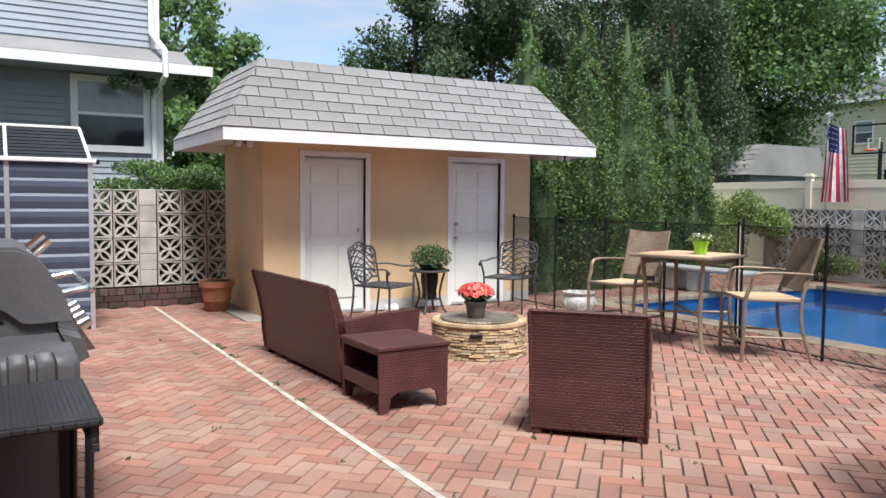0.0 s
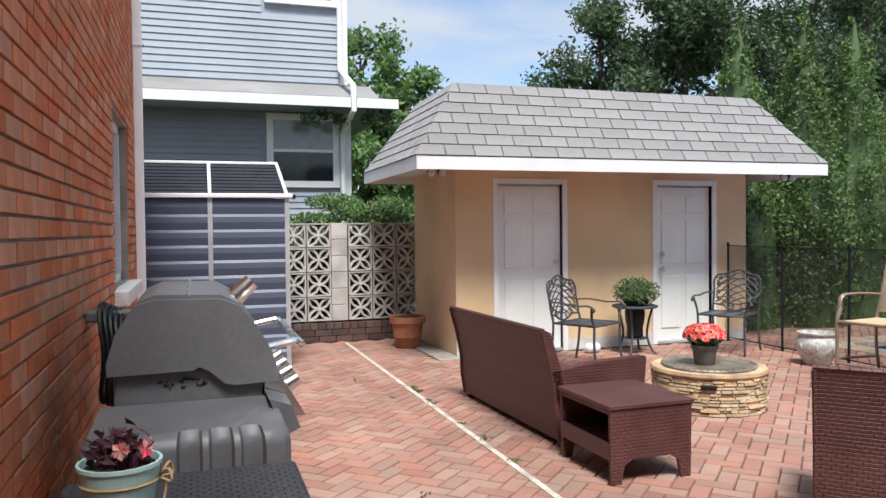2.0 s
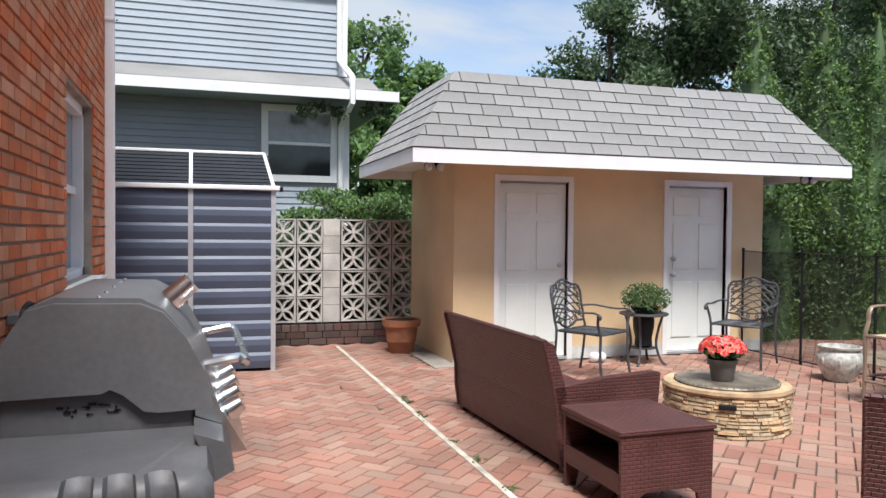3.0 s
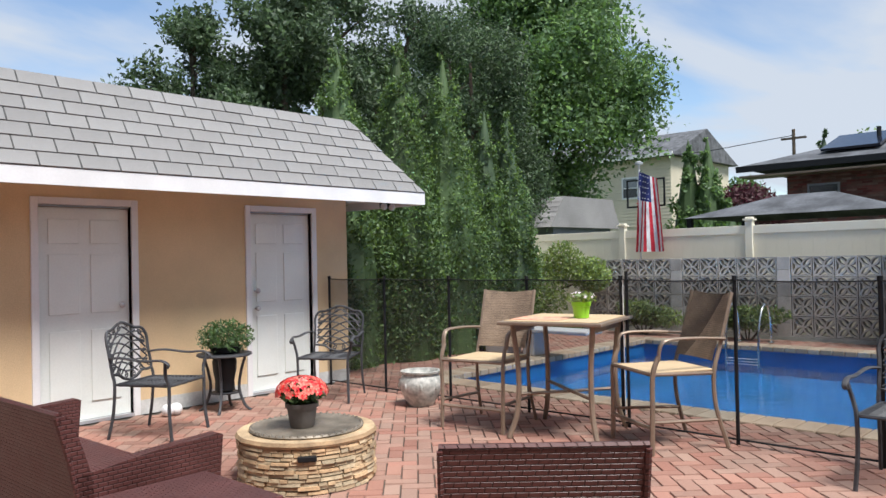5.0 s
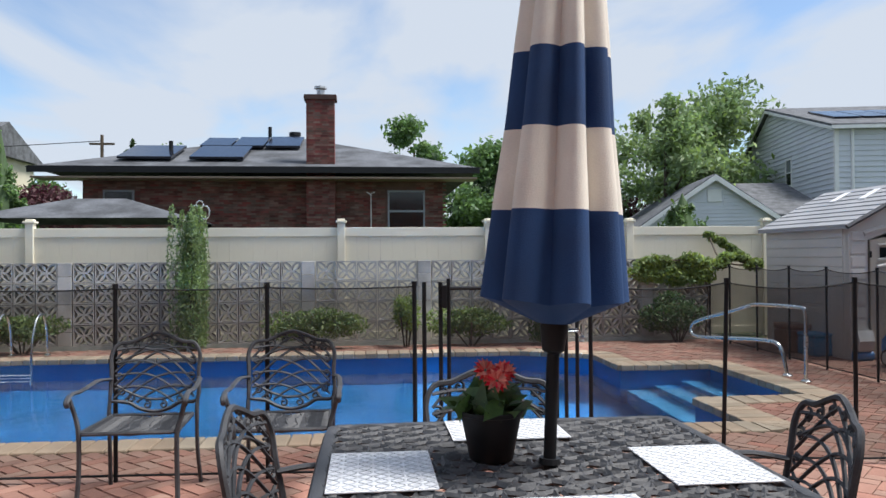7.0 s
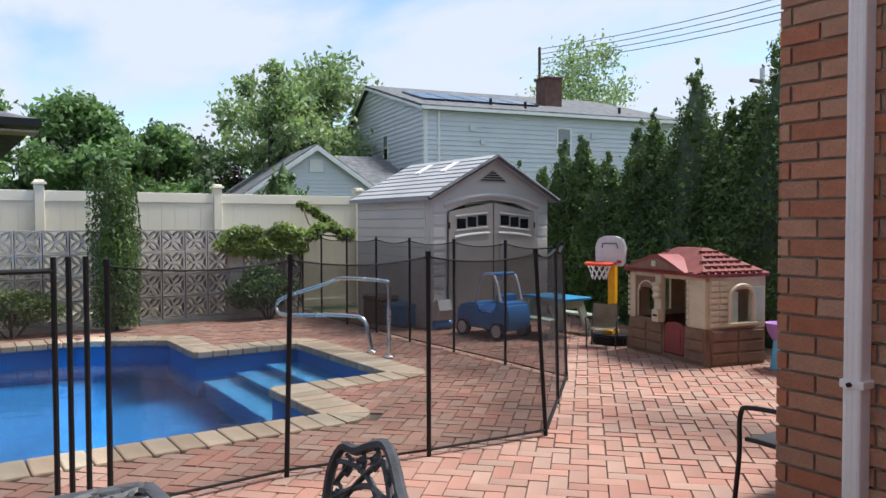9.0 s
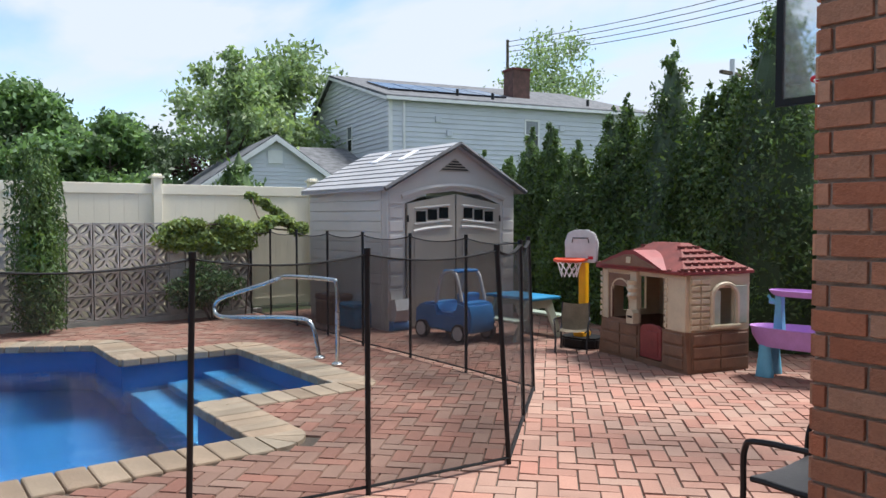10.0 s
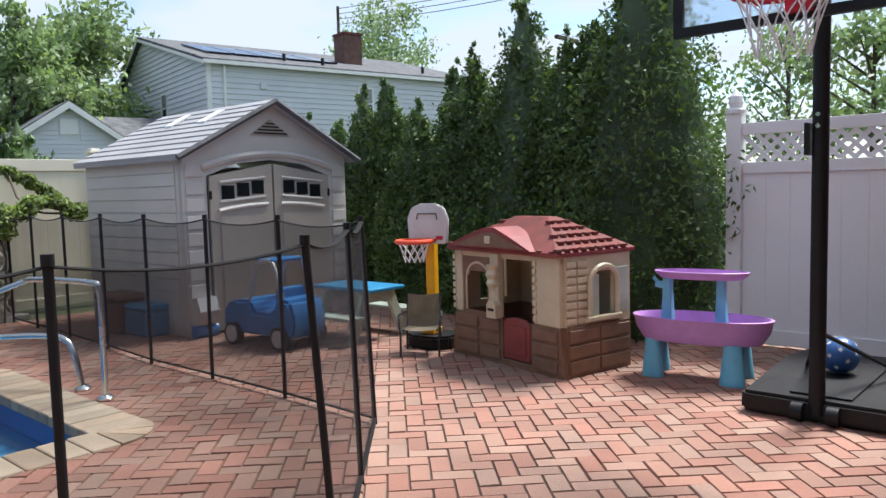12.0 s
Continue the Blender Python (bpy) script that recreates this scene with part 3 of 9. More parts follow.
def downspout(name, x, y, z1, label):
    d = thing(name, label, "downspout", (x, y, 0))
    d["kind"] = "structure"
    bm = bmesh.new()
    box(bm, -0.035, 0.035, -0.03, 0.03, 0.05, z1, 0.008)
    for k in (-1, 0, 1):
        box(bm, -0.035 + 0.0, 0.036, k * 0.018 - 0.004, k * 0.018 + 0.004, 0.06, z1 - 0.01)
    part("pipe", bm, M["white"], d)
    for z in (0.80, 2.9):
        bm = BOX(-0.037, 0.037, -0.04, 0.04, z, z + 0.028, 0.004)
        part("bracket", bm, M["white"], d)
        part("screw", rod(bmesh.new(), (0.046, 0, z + 0.015), (0.056, 0, z + 0.015), 0.008), M["black"], d)
    return d
downspout("downspout_house", WX + 0.045, WEND - 0.05, 4.08, "white ribbed downspout at the end of the brick wall")
downspout("downspout_corner", 2.86, WY + 0.045, 3.28, "white ribbed downspout on the brick wall beside the corner").matrix_basis = pose(2.86, WY + 0.045, 0, 0, 0, 90)

# pool house
PX0, PX1, PY0, PY1 = 1.93, 5.7, 9.38, 10.98
bm = bmesh.new()
wall_grid(bm, "y", PY0, 0.12, PX0, PX1, 0, 2.05, [(2.42, 3.20, 0.0, 1.87), (4.43, 5.20, 0.0, 1.87)])
structure("wall_pool_house_front", bm, M["stucco"], "yellow painted stucco wall, worn and stained")
structure("wall_pool_house_side", BOX(PX0, PX0 + 0.12, PY0 + 0.12, PY1, 0, 2.05), M["stucco"], "yellow painted stucco side wall")
structure("wall_pool_house_end", BOX(PX1 - 0.12, PX1, PY0 + 0.12, PY1, 0, 2.05), M["stucco"], "yellow painted stucco end wall")
structure("wall_pool_house_back", BOX(PX0 + 0.12, PX1 - 0.12, PY1 - 0.12, PY1, 0, 2.05), M["stucco"], "yellow painted stucco back wall")
structure("pool_house_floor", BOX(PX0 + 0.12, PX1 - 0.12, PY0 + 0.12, PY1 - 0.12, 0.0, 0.04), M["joint"], "plain concrete floor")
structure("pool_house_ceiling", BOX(PX0 + 0.12, PX1 - 0.12, PY0 + 0.12, PY1 - 0.12, 2.0, 2.04), M["white"], "white plain ceiling")
structure("slab_edge", BOX(PX0 - 0.25, PX0 - 0.003, PY0 - 0.2, PY1, -0.01, 0.012), M["mortar"], "grey concrete strip beside the pool house")
for x0, x1 in ((PX0, 2.36), (3.26, 4.37), (5.26, PX1)):
    structure("baseboard", BOX(x0, x1, PY0 - 0.006, PY0 - 0.001, 0, 0.13), M["stucco_base"], "white painted foot of the yellow wall")

def pool_house_door(name, x0, x1, hinge_left, label):
    d = thing(name, label, "door", (x0, PY0, 0))
    d["kind"] = "structure"
    w = x1 - x0
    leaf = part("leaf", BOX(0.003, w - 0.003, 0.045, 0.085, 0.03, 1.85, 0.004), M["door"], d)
    for a, b in ((0.09, w / 2 - 0.045), (w / 2 + 0.045, w - 0.09)):
        for z0, z1 in ((0.18, 0.80), (0.94, 1.45), (1.54, 1.75)):
            bm = bmesh.new()
            box(bm, a, b, 0.033, 0.0445, z0, z1, 0.006)
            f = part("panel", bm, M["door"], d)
    for z in (1.0,) if hinge_left else (0.88, 1.06):
        kx = w - 0.09 if hinge_left else 0.08
        bm = bmesh.new()
        rod(bm, (kx, 0.045, z), (kx, 0.0, z), 0.012)
        bmesh.ops.create_uvsphere(bm, u_segments=12, v_segments=8, radius=0.028, matrix=Matrix.Translation((kx, -0.01, z)))
        part("handle", bm, M["greysteel"], d, "round steel knob", True)
    fr = bmesh.new()
    for a in ((-0.06, 0.0, 0.0, 1.93), (w, w + 0.06, 0.0, 1.93), (0.0, w, 1.87, 1.93)):
        box(fr, a[0], a[1], -0.02, 0.1, a[2], a[3], 0.004)
    part("frame", fr, M["white"], d)
    part("shadow_strip", BOX(0.0, w, 0.04, 0.05, 1.855, 1.87), M["greysteel"], d)
    part("threshold", BOX(0.0, w, -0.01, 0.1, 0.0, 0.028), M["greysteel"], d)
pool_house_door("door_1", 2.42, 3.20, True, "closed white panelled door in the yellow pool house")
pool_house_door("door_2", 4.43, 5.20, False, "closed white panelled door with lock in yellow pool house")

# hipped roof with shingles laid in courses
EX0, EX1, EY0, EY1, EZ = 1.285, 6.21, 8.62, 10.98, 2.085
RX0, RX1, RY0, RY1, RZ = 1.84, 5.56, 9.13, 10.5, 2.89
roof = thing("pool_house_roof", "steep hipped roof of weathered grey shingles with a flat top", "roof")
roof["kind"] = "structure"
bm = bmesh.new()
lo = [bm.verts.new(p) for p in ((EX0, EY0, EZ), (EX1, EY0, EZ), (EX1, EY1, EZ), (EX0, EY1, EZ))]
hi = [bm.verts.new(p) for p in ((RX0, RY0, RZ), (RX1, RY0, RZ), (RX1, RY1, RZ), (RX0, RY1, RZ))]
for i in range(4):
    bm.faces.new((lo[i], lo[(i + 1) % 4], hi[(i + 1) % 4], hi[i]))
bm.faces.new(hi); bm.faces.new(lo[::-1])
part("deck", bm, M["shingle_edge"], roof)
bm = bmesh.new()
box(bm, EX0, EX1, EY0, EY0 + 0.025, EZ - 0.13, EZ - 0.002)
box(bm, EX0, EX1, EY1 - 0.025, EY1, EZ - 0.13, EZ - 0.002)
box(bm, EX0, EX0 + 0.025, EY0 + 0.025, EY1 - 0.025, EZ - 0.13, EZ - 0.002)
box(bm, EX1 - 0.025, EX1, EY0 + 0.025, EY1 - 0.025, EZ - 0.13, EZ - 0.002)
part("fascia", bm, M["white"], roof, "white painted fascia board")
part("soffit", BOX(EX0 + 0.025, EX1 - 0.025, EY0 + 0.025, EY1 - 0.025, EZ - 0.035, EZ - 0.022), M["white"], roof)

def shingle_slope(parent, p0, p1, q0, q1, rows, width, as_parts):
    """Shingles on the slope between the eave p0-p1 and the ridge q0-q1; each is a thin tapered slab."""
    p0, p1, q0, q1 = map(Vector, (p0, p1, q0, q1))
    nrm = (p1 - p0).cross(q0 - p0).normalized()
    along = (p1 - p0).normalized()
    V, F = [], []
    base = p0
    total = (p1 - p0).length
    up = (q0 - p0) - along * (q0 - p0).dot(along)
    for r in range(rows):
        t0, t1 = r / rows, (r + 1) / rows
        l0, r0 = (p0.lerp(q0, t0) - p0).dot(along), (p1.lerp(q1, t0) - p0).dot(along)
        l1, r1 = (p0.lerp(q0, t1) - p0).dot(along), (p1.lerp(q1, t1) - p0).dot(along)
        k0 = math.floor(l0 / width) - 1
        k = k0
        while (k + (r % 2) * 0.5) * width < r0 + width:
            a = (k + (r % 2) * 0.5) * width
            b = a + width - 0.012
            k += 1
            a0, b0 = max(a, l0), min(b, r0)
            a1, b1 = max(a, l1), min(b, r1)
            if b0 - a0 < 0.02:
                continue
            if b1 < a1:
                a1 = b1 = (a1 + b1) / 2
            o = len(V)
            thick = 0.012 + random.random() * 0.003
            tt = t0 + 0.004
            pts = [p0 + along * a0 + up * tt, p0 + along * b0 + up * tt, p0 + along * max(a1, b1 if b1 < a1 else a1) * 1.0 + up * t1, p0 + along * b1 + up * t1]
            A, B, D, C = pts
            for q in (A, B, C, D):
                V.append(tuple(q))
            for q, h in ((A, thick), (B, thick), (C, 0.004), (D, 0.004)):
                V.append(tuple(q + nrm * h))
            F += block_faces(o)
    return V, F
def shingle_ob(parent, V, F, count):
    """The first count shingles as parts of their own, the rest joined."""
    n = len(V) // 8
    for k in range(min(count, n)):
        c = Vector(V[8 * k])
        ob = quads("shingle", [tuple(Vector(v) - c) for v in V[8 * k:8 * k + 8]], block_faces(0), M["shingle"], parent)
        ob.location = c
    if n > count:
        ob = quads("shingles", V[8 * count:], [tuple(i - 8 * count for i in f) for f in F[5 * count:]], M["shingle"], parent)
        tagged(ob, kind="stuff")
SHINGLE_JOBS = []
for p0, p1, q0, q1 in (((EX0, EY0, EZ), (EX1, EY0, EZ), (RX0, RY0, RZ), (RX1, RY0, RZ)),
                       ((EX0, EY1, EZ), (EX0, EY0, EZ), (RX0, RY1, RZ), (RX0, RY0, RZ)),
                       ((EX1, EY0, EZ), (EX1, EY1, EZ), (RX1, RY0, RZ), (RX1, RY1, RZ))):
    SHINGLE_JOBS.append(shingle_slope(roof, p0, p1, q0, q1, 7, 0.30, True))

# boundary walls
def breeze_block_mesh():
    bm = bmesh.new()
    s, d, t = 0.15, 0.065, 0.02
    for a in ((-s, s, s - t, s), (-s, s, -s, -s + t), (-s, -s + t, -s + t, s - t), (s - t, s, -s + t, s - t)):
        box(bm, a[0] + 0.002, a[1] - 0.002, -d, d, a[2] + 0.002, a[3] - 0.002)
    for q in range(4):
        for side in (-1, 1):
            pts = []
            for k in range(5):
                u = k / 4
                r = u * (s - t) * 1.42
                bow = side * 0.036 * math.sin(math.pi * u) + side * 0.004
                ang = math.pi / 4 + q * math.pi / 2
                pts.append((r * math.cos(ang) - bow * math.sin(ang), r * math.sin(ang) + bow * math.cos(ang), ang))
            w = 0.0125
            for (x0, z0, a), (x1, z1, _) in zip(pts, pts[1:]):
                dx, dz = x1 - x0, z1 - z0
                L = math.hypot(dx, dz); nx, nz = -dz / L * w, dx / L * w
                A = [bm.verts.new((x + sx * nx, y, z + sx * nz)) for y in (-d * 0.85, d * 0.85) for x, z, sx in ((x0, z0, -1), (x1, z1, -1), (x1, z1, 1), (x0, z0, 1))]
                for f in ((0, 1, 2, 3), (7, 6, 5, 4), (0, 4, 5, 1), (3, 2, 6, 7)):
                    bm.faces.new([A[i] for i in f])
    bmesh.ops.create_cone(bm, cap_ends=True, segments=8, radius1=0.022, radius2=0.022, depth=0.12, matrix=Matrix.Rotation(math.pi / 2, 4, "X"))
    me = mesh_of("breeze_block", bm, M["breeze"])
    return me
BLOCK = breeze_block_mesh()

def breeze_wall(name, origin, turn, layout, rows, z0, label):
    w = thing(name, label, "wall", (*origin, 0), turn)
    w["kind"] = "structure"
    x = 0.0
    for c in layout:
        if c == "b":
            for r in range(rows):
                ob = new("breeze_block", BLOCK); ob.parent = w
                ob.matrix_basis = pose(x + 0.155, 0, z0 + 0.155 + r * 0.306)
            x += 0.31
        else:
            bm = bmesh.new()
            for r in range(rows * 3 // 2):
                h = rows * 0.306 / (rows * 3 // 2)
                box(bm, x, x + 0.2, -0.07, 0.07, z0 + r * h + 0.003, z0 + (r + 1) * h - 0.003, 0.004)
            part("pillar", bm, M["breeze"], w, "stacked pale concrete pillar blocks")
            x += 0.21
    return w, x
wn, xe = breeze_wall("breeze_wall_north", (-1.6, 11.15), 0, "bbbb" + "bb" + "bb" + "p" + "bbb", 4, 0.25, "screen wall of pierced concrete blocks on a dark brick footing")
bm = bmesh.new()
for r in range(3):
    x = -1.6 - (r % 2) * 0.05
    while x < 1.93:
        box(bm, x, min(x + (0.2 if r < 2 else 0.09), 1.93), 11.02, 11.28, 0.08 * r, 0.08 * r + 0.072)
        x += 0.21 if r < 2 else 0.1
bmesh.ops.translate(bm, vec=(1.6, -11.15, 0), verts=bm.verts)
part("footing_brick", bm, M["pinkbrick"], wn, "dark weathered brick footing")["kind"] = "stuff"
we, xe = breeze_wall("breeze_wall_east", (12.33, 10.45), -90, ("p" + "bbbbb") * 7 + "p" + "bbb", 4, 0.05, "long screen wall of pierced pale concrete blocks")
part("plinth", BOX(0, 13.6, -0.08, 0.08, -0.03, 0.05), M["breeze"], we)

def vinyl_fence(name, origin, turn, posts, pitch, material, lattice, label, height=1.88):
    f = thing(name, label, "fence", (*origin, 0), turn)
    f["kind"] = "structure"
    for k in range(posts):
        x = k * pitch
        p = part("post", BOX(x - 0.06, x + 0.06, -0.06, 0.06, -0.03, height, 0.006), material, f)
        bm = bmesh.new()
        if lattice:
            lathe(bm, ((0.085, 0), (0.085, 0.03), (0.045, 0.05), (0.06, 0.09), (0.05, 0.14), (0.0, 0.2)), 16)
            bmesh.ops.translate(bm, vec=(x, 0, height), verts=bm.verts)
        else:
            box(bm, x - 0.085, x + 0.085, -0.085, 0.085, height, height + 0.03, 0.004)
            box(bm, x - 0.06, x + 0.06, -0.06, 0.06, height + 0.03, height + 0.06, 0.01)
        part("post_cap", bm, material, p)
        if k < posts - 1:
            a, b = x + 0.06, x + pitch - 0.06
            top = height - 0.08
            part("rail", BOX(a, b, -0.03, 0.03, top - (0.09 if lattice else 0.14), top, 0.004), material, f)
            part("rail", BOX(a, b, -0.03, 0.03, 0.02, 0.14, 0.004), material, f)
            pt = top - (0.40 if lattice else 0.14)
            if lattice:
                bm = bmesh.new()
                n = int((b - a) / 0.1)
                for i in range(n + 4):
                    for s in (-1, 1):
                        x0 = a + (i - 2) * 0.1
                        xa, xb = (x0, x0 + 0.22) if s > 0 else (x0 + 0.22, x0)
                        if min(xa, xb) < a - 0.01 or max(xa, xb) > b + 0.01:
                            continue
                        v0, v1 = Vector((xa, 0.004 * s, top - 0.31)), Vector((xb, 0.004 * s, top - 0.09))
                        d = (v1 - v0).normalized(); nn = Vector((-d.z, 0, d.x)) * 0.017
                        A = [bm.verts.new(q + Vector((0, yy, 0))) for yy in (-0.003, 0.003) for q in (v0 - nn, v1 - nn, v1 + nn, v0 + nn)]
                        for fc in ((0, 1, 2, 3), (7, 6, 5, 4), (0, 4, 5, 1), (3, 2, 6, 7)):
                            bm.faces.new([A[q] for q in fc])
                part("lattice", bm, material, f, "diamond lattice strip")
                part("rail", BOX(a, b, -0.03, 0.03, top - 0.40, top - 0.31, 0.004), material, f)
            bm = bmesh.new()
            m = 12
            for i in range(m):
                xa = a + (b - a) * i / m
                box(bm, xa + 0.0008, xa + (b - a) / m - 0.0008, -0.012, 0.012, 0.14, pt)
            part("panel", bm, material, f)
    return f
vinyl_fence("vinyl_fence_east", (12.85, 12.27), -90, 8, 2.36, M["vinyl_tan"], False, "long tan vinyl privacy fence with capped posts")
vinyl_fence("vinyl_fence_north", (12.85, 12.27), 180, 5, 2.36, M["vinyl_tan"], False, "tan vinyl privacy fence behind the pool house trees")
vinyl_fence("vinyl_fence_south", (5.5, -6.1), 180, 3, 2.3, M["vinyl_white"], True, "white vinyl fence with lattice top and pointed post caps", 1.86)

# white strip let into the paving
structure("trim_strip", BOX(0.988, 1.026, -0.5, 10.85, -0.01, 0.005), M["line_white"], "worn white strip let into the brick paving")
# weeds growing in the paving joints
wd = thing("weeds", "small green weeds growing in the paving joints along the strip", "weed")
wr_ = np.random.default_rng(12)
W_ = []
for k in range(46):
    y_ = wr_.uniform(1.6, 8.5)
    x_ = 1.035 + abs(wr_.normal()) * 0.012 if k < 18 else wr_.uniform(-0.3, 2.6)
    W_.append(np.array([x_, y_, 0.006]) + wr_.normal(size=(14 if k < 18 else 5, 3)) * np.array([0.016, 0.022, 0.005]))
W_ = np.concatenate(W_); W_[:, 2] = np.clip(W_[:, 2], 0.003, 0.03)
leaf_cloud("sprigs", W_, 0.016, M["leaf_pot"], wd, wr_, 1.8, 0.8, "stuff")
# ---- things by the house and the pool house ----
RNG = np.random.default_rng(5)

def foliage_ball(center, radii, n, rng, hollow=0.55):
    d = rng.normal(size=(n, 3)); d /= np.linalg.norm(d, axis=1)[:, None]
    r = rng.uniform(hollow, 1.0, size=(n, 1)) ** 0.6
    return np.asarray(center) + d * r * np.asarray(radii)

def flowers(parent, c, r, n, material, size, rng, name="flower"):
    """Blooms of five petals each, joined; c the middle of the head of flowers."""
    bm = bmesh.new()
    for k in range(n):
        d = Vector(rng.normal(size=3)); d.normalize(); d.z = abs(d.z) * 0.8 + 0.1
        p = Vector(c) + Vector((d.x * r[0], d.y * r[1], d.z * r[2]))
        q = d.to_track_quat("Z", "Y").to_matrix()
        for j in range(5):
            a = j * 1.257 + k
            def pt(u, v, w):
                return p + q @ Vector((u * math.cos(a) - v * math.sin(a), u * math.sin(a) + v * math.cos(a), w))
            vs = [bm.verts.new(pt(*w)) for w in ((0, 0, 0), (size * 0.6, -size * 0.35, size * 0.15), (size, 0, size * 0.05), (size * 0.6, size * 0.35, size * 0.15))]
            bm.faces.new(vs)
    return part(name, bm, material, parent)

def potted(name, label, at, prof, material, leaves, flower=None, seg=24, wob=None, cat_="potted plant"):
    """A pot turned from a profile, filled with soil, and what grows in it."""
    p = thing(name, label, cat_, at)
    bm = bmesh.new()
    lathe(bm, tuple(prof) + ((prof[-1][0] * 0.93, max(z for _, z in prof) - 0.05),), seg, wob)
    part("pot", bm, material, p, "", True)
    rt, zt = prof[-3][0] if len(prof) > 3 else prof[-1][0], max(z for _, z in prof)
    bm = bmesh.new(); lathe(bm, ((rt * 0.86, zt - 0.03), (rt * 0.86, zt - 0.012)), 16)
    part("soil", bm, M["soil"], p)
    if leaves:
        c, r, n, size, m = leaves
        leaf_cloud("leaves", foliage_ball(c, r, n, RNG, 0.2), size, m, p, RNG, 1.5)
        bm = bmesh.new()
        for k in range(7):
            a = k * 0.9
            tube(bm, [(0.02 * math.cos(a), 0.02 * math.sin(a), zt - 0.02), (c[0] + r[0] * 0.6 * math.cos(a), c[1] + r[1] * 0.6 * math.sin(a), c[2] + 0.3 * r[2])], 0.004, 5)
        part("stem", bm, m, p)
    if flower:
        flowers(p, *flower, RNG)
    return p

# gas grill
g = thing("gas_grill", "charcoal gas grill with chipped enamel beside the brick wall", "grill", (-0.72, 4.2, 0))
GD = 0.27
bm = bmesh.new()
hood = [(-GD, 0.93), (-0.02, 0.935), (0.0, 0.945), (0.03, 0.93), (0.08, 0.885), (0.12, 0.88), (GD - 0.02, 0.885), (0.228, 0.98), (0.18, 1.07), (0.125, 1.135), (0.07, 1.158), (-0.13, 1.162), (-0.19, 1.145), (-0.245, 1.06), (-0.272, 0.97)]
prism(bm, hood, "y", -0.005, 0.03)
part("hood_side", bm, M["grill"], g, "charcoal enamelled lid end")
bm = bmesh.new()
prism(bm, hood, "y", 0.78, 0.81)
part("hood_side", bm, M["grill"], g, "charcoal enamelled lid end")
bm = bmesh.new()
arc = [(0.26, 0.89), (0.228, 0.98), (0.18, 1.07), (0.125, 1.14), (0.07, 1.17), (-0.13, 1.175), (-0.19, 1.15), (-0.245, 1.06), (-0.272, 0.97)]
inner = [(x * 0.96, z - 0.012) for x, z in arc]
prism(bm, arc + inner[::-1], "y", 0.03, 0.78)
part("hood", bm, M["grill"], g, "dark glossy curved lid", True)
bm = bmesh.new()
for y in (0.04, 0.2, 0.4, 0.6, 0.76):
    bmesh.ops.create_uvsphere(bm, u_segments=8, v_segments=6, radius=0.006, matrix=Matrix.Translation((-0.03, y, 1.172)))
part("rivets", bm, M["steel"], g)["kind"] = "stuff"
part("tub", BOX(-0.255, 0.20, 0.02, 0.79, 0.78, 0.945, 0.01), M["grill"], g)
bm = bmesh.new()
for k in range(26):
    x = -0.13 + random.uniform(0, 0.14) if k < 20 else random.uniform(0.05, 0.16)
    z = random.uniform(0.875, 0.905)
    box(bm, x, x + random.uniform(0.004, 0.02), 0.0165, 0.0195, z, z + random.uniform(0.002, 0.008))
part("chipped_paint", bm, M["black"], g, "black chips in the enamel")["kind"] = "stuff"
bm = bmesh.new()
edge = [(-0.31, -0.02), (-0.31, -0.33), (-0.29, -0.36)]
for k in range(3):
    cx = 0.0 + k * 0.085 - 0.03
    edge += [(cx - 0.034, -0.362), (cx - 0.026, -0.338), (cx, -0.328), (cx + 0.026, -0.338), (cx + 0.034, -0.362)]
edge += [(0.225, -0.36), (0.245, -0.335), (0.245, -0.02)]
A = [bm.verts.new((x, y, 0.665)) for x, y in edge]
B = [bm.verts.new((x, y, 0.775)) for x, y in edge]
n_ = len(edge)
C = [bm.verts.new((x * 0.985, max(y + 0.008, -0.352), 0.80)) for x, y in edge]
D = [bm.verts.new((x * 0.94, max(y + 0.03, -0.325), 0.822 + 0.015 * (y > -0.1))) for x, y in edge]
for P_, Q_ in ((A, B), (B, C), (C, D)):
    for k in range(n_):
        bm.faces.new((P_[k], P_[(k + 1) % n_], Q_[(k + 1) % n_], Q_[k]))
bm.faces.new(D); bm.faces.new(A[::-1])
bmesh.ops.recalc_face_normals(bm, faces=bm.faces[:])
shelf = part("side_shelf", bm, M["grillplastic"], g, "moulded dark grey plastic side shelf with scalloped front", True)
for k in range(3):
    part("tool_hook", BOX(-0.05 + k * 0.085, -0.03 + k * 0.085, -0.355, -0.335, 0.645, 0.668, 0.004), M["grillplastic"], shelf)
bm = bmesh.new()
prism(bm, [(0.20, 0.86), (0.27, 0.835), (0.295, 0.765), (0.248, 0.74)], "y", -0.16, 0.015)
part("shelf_lip", bm, M["grillplastic"], g)
bm = bmesh.new()
prism(bm, [(0.205, 0.94), (0.235, 0.93), (0.335, 0.76), (0.20, 0.75)], "y", 0.02, 0.79)
part("control_panel", bm, M["steel"], g, "sloping polished steel control panel")
for k in range(4):
    q = Vector((0.10, 0, 0.17)).normalized()
    bm = bmesh.new()
    rod(bm, (0.287, 0.12 + k * 0.18, 0.845), Vector((0.287, 0.12 + k * 0.18, 0.845)) + Vector((0.86, 0, 0.5)) * 0.045, 0.03, 0.024, 14)
    part("knob", bm, M["steel"], g, "chrome burner knob", True)
bm = bmesh.new()
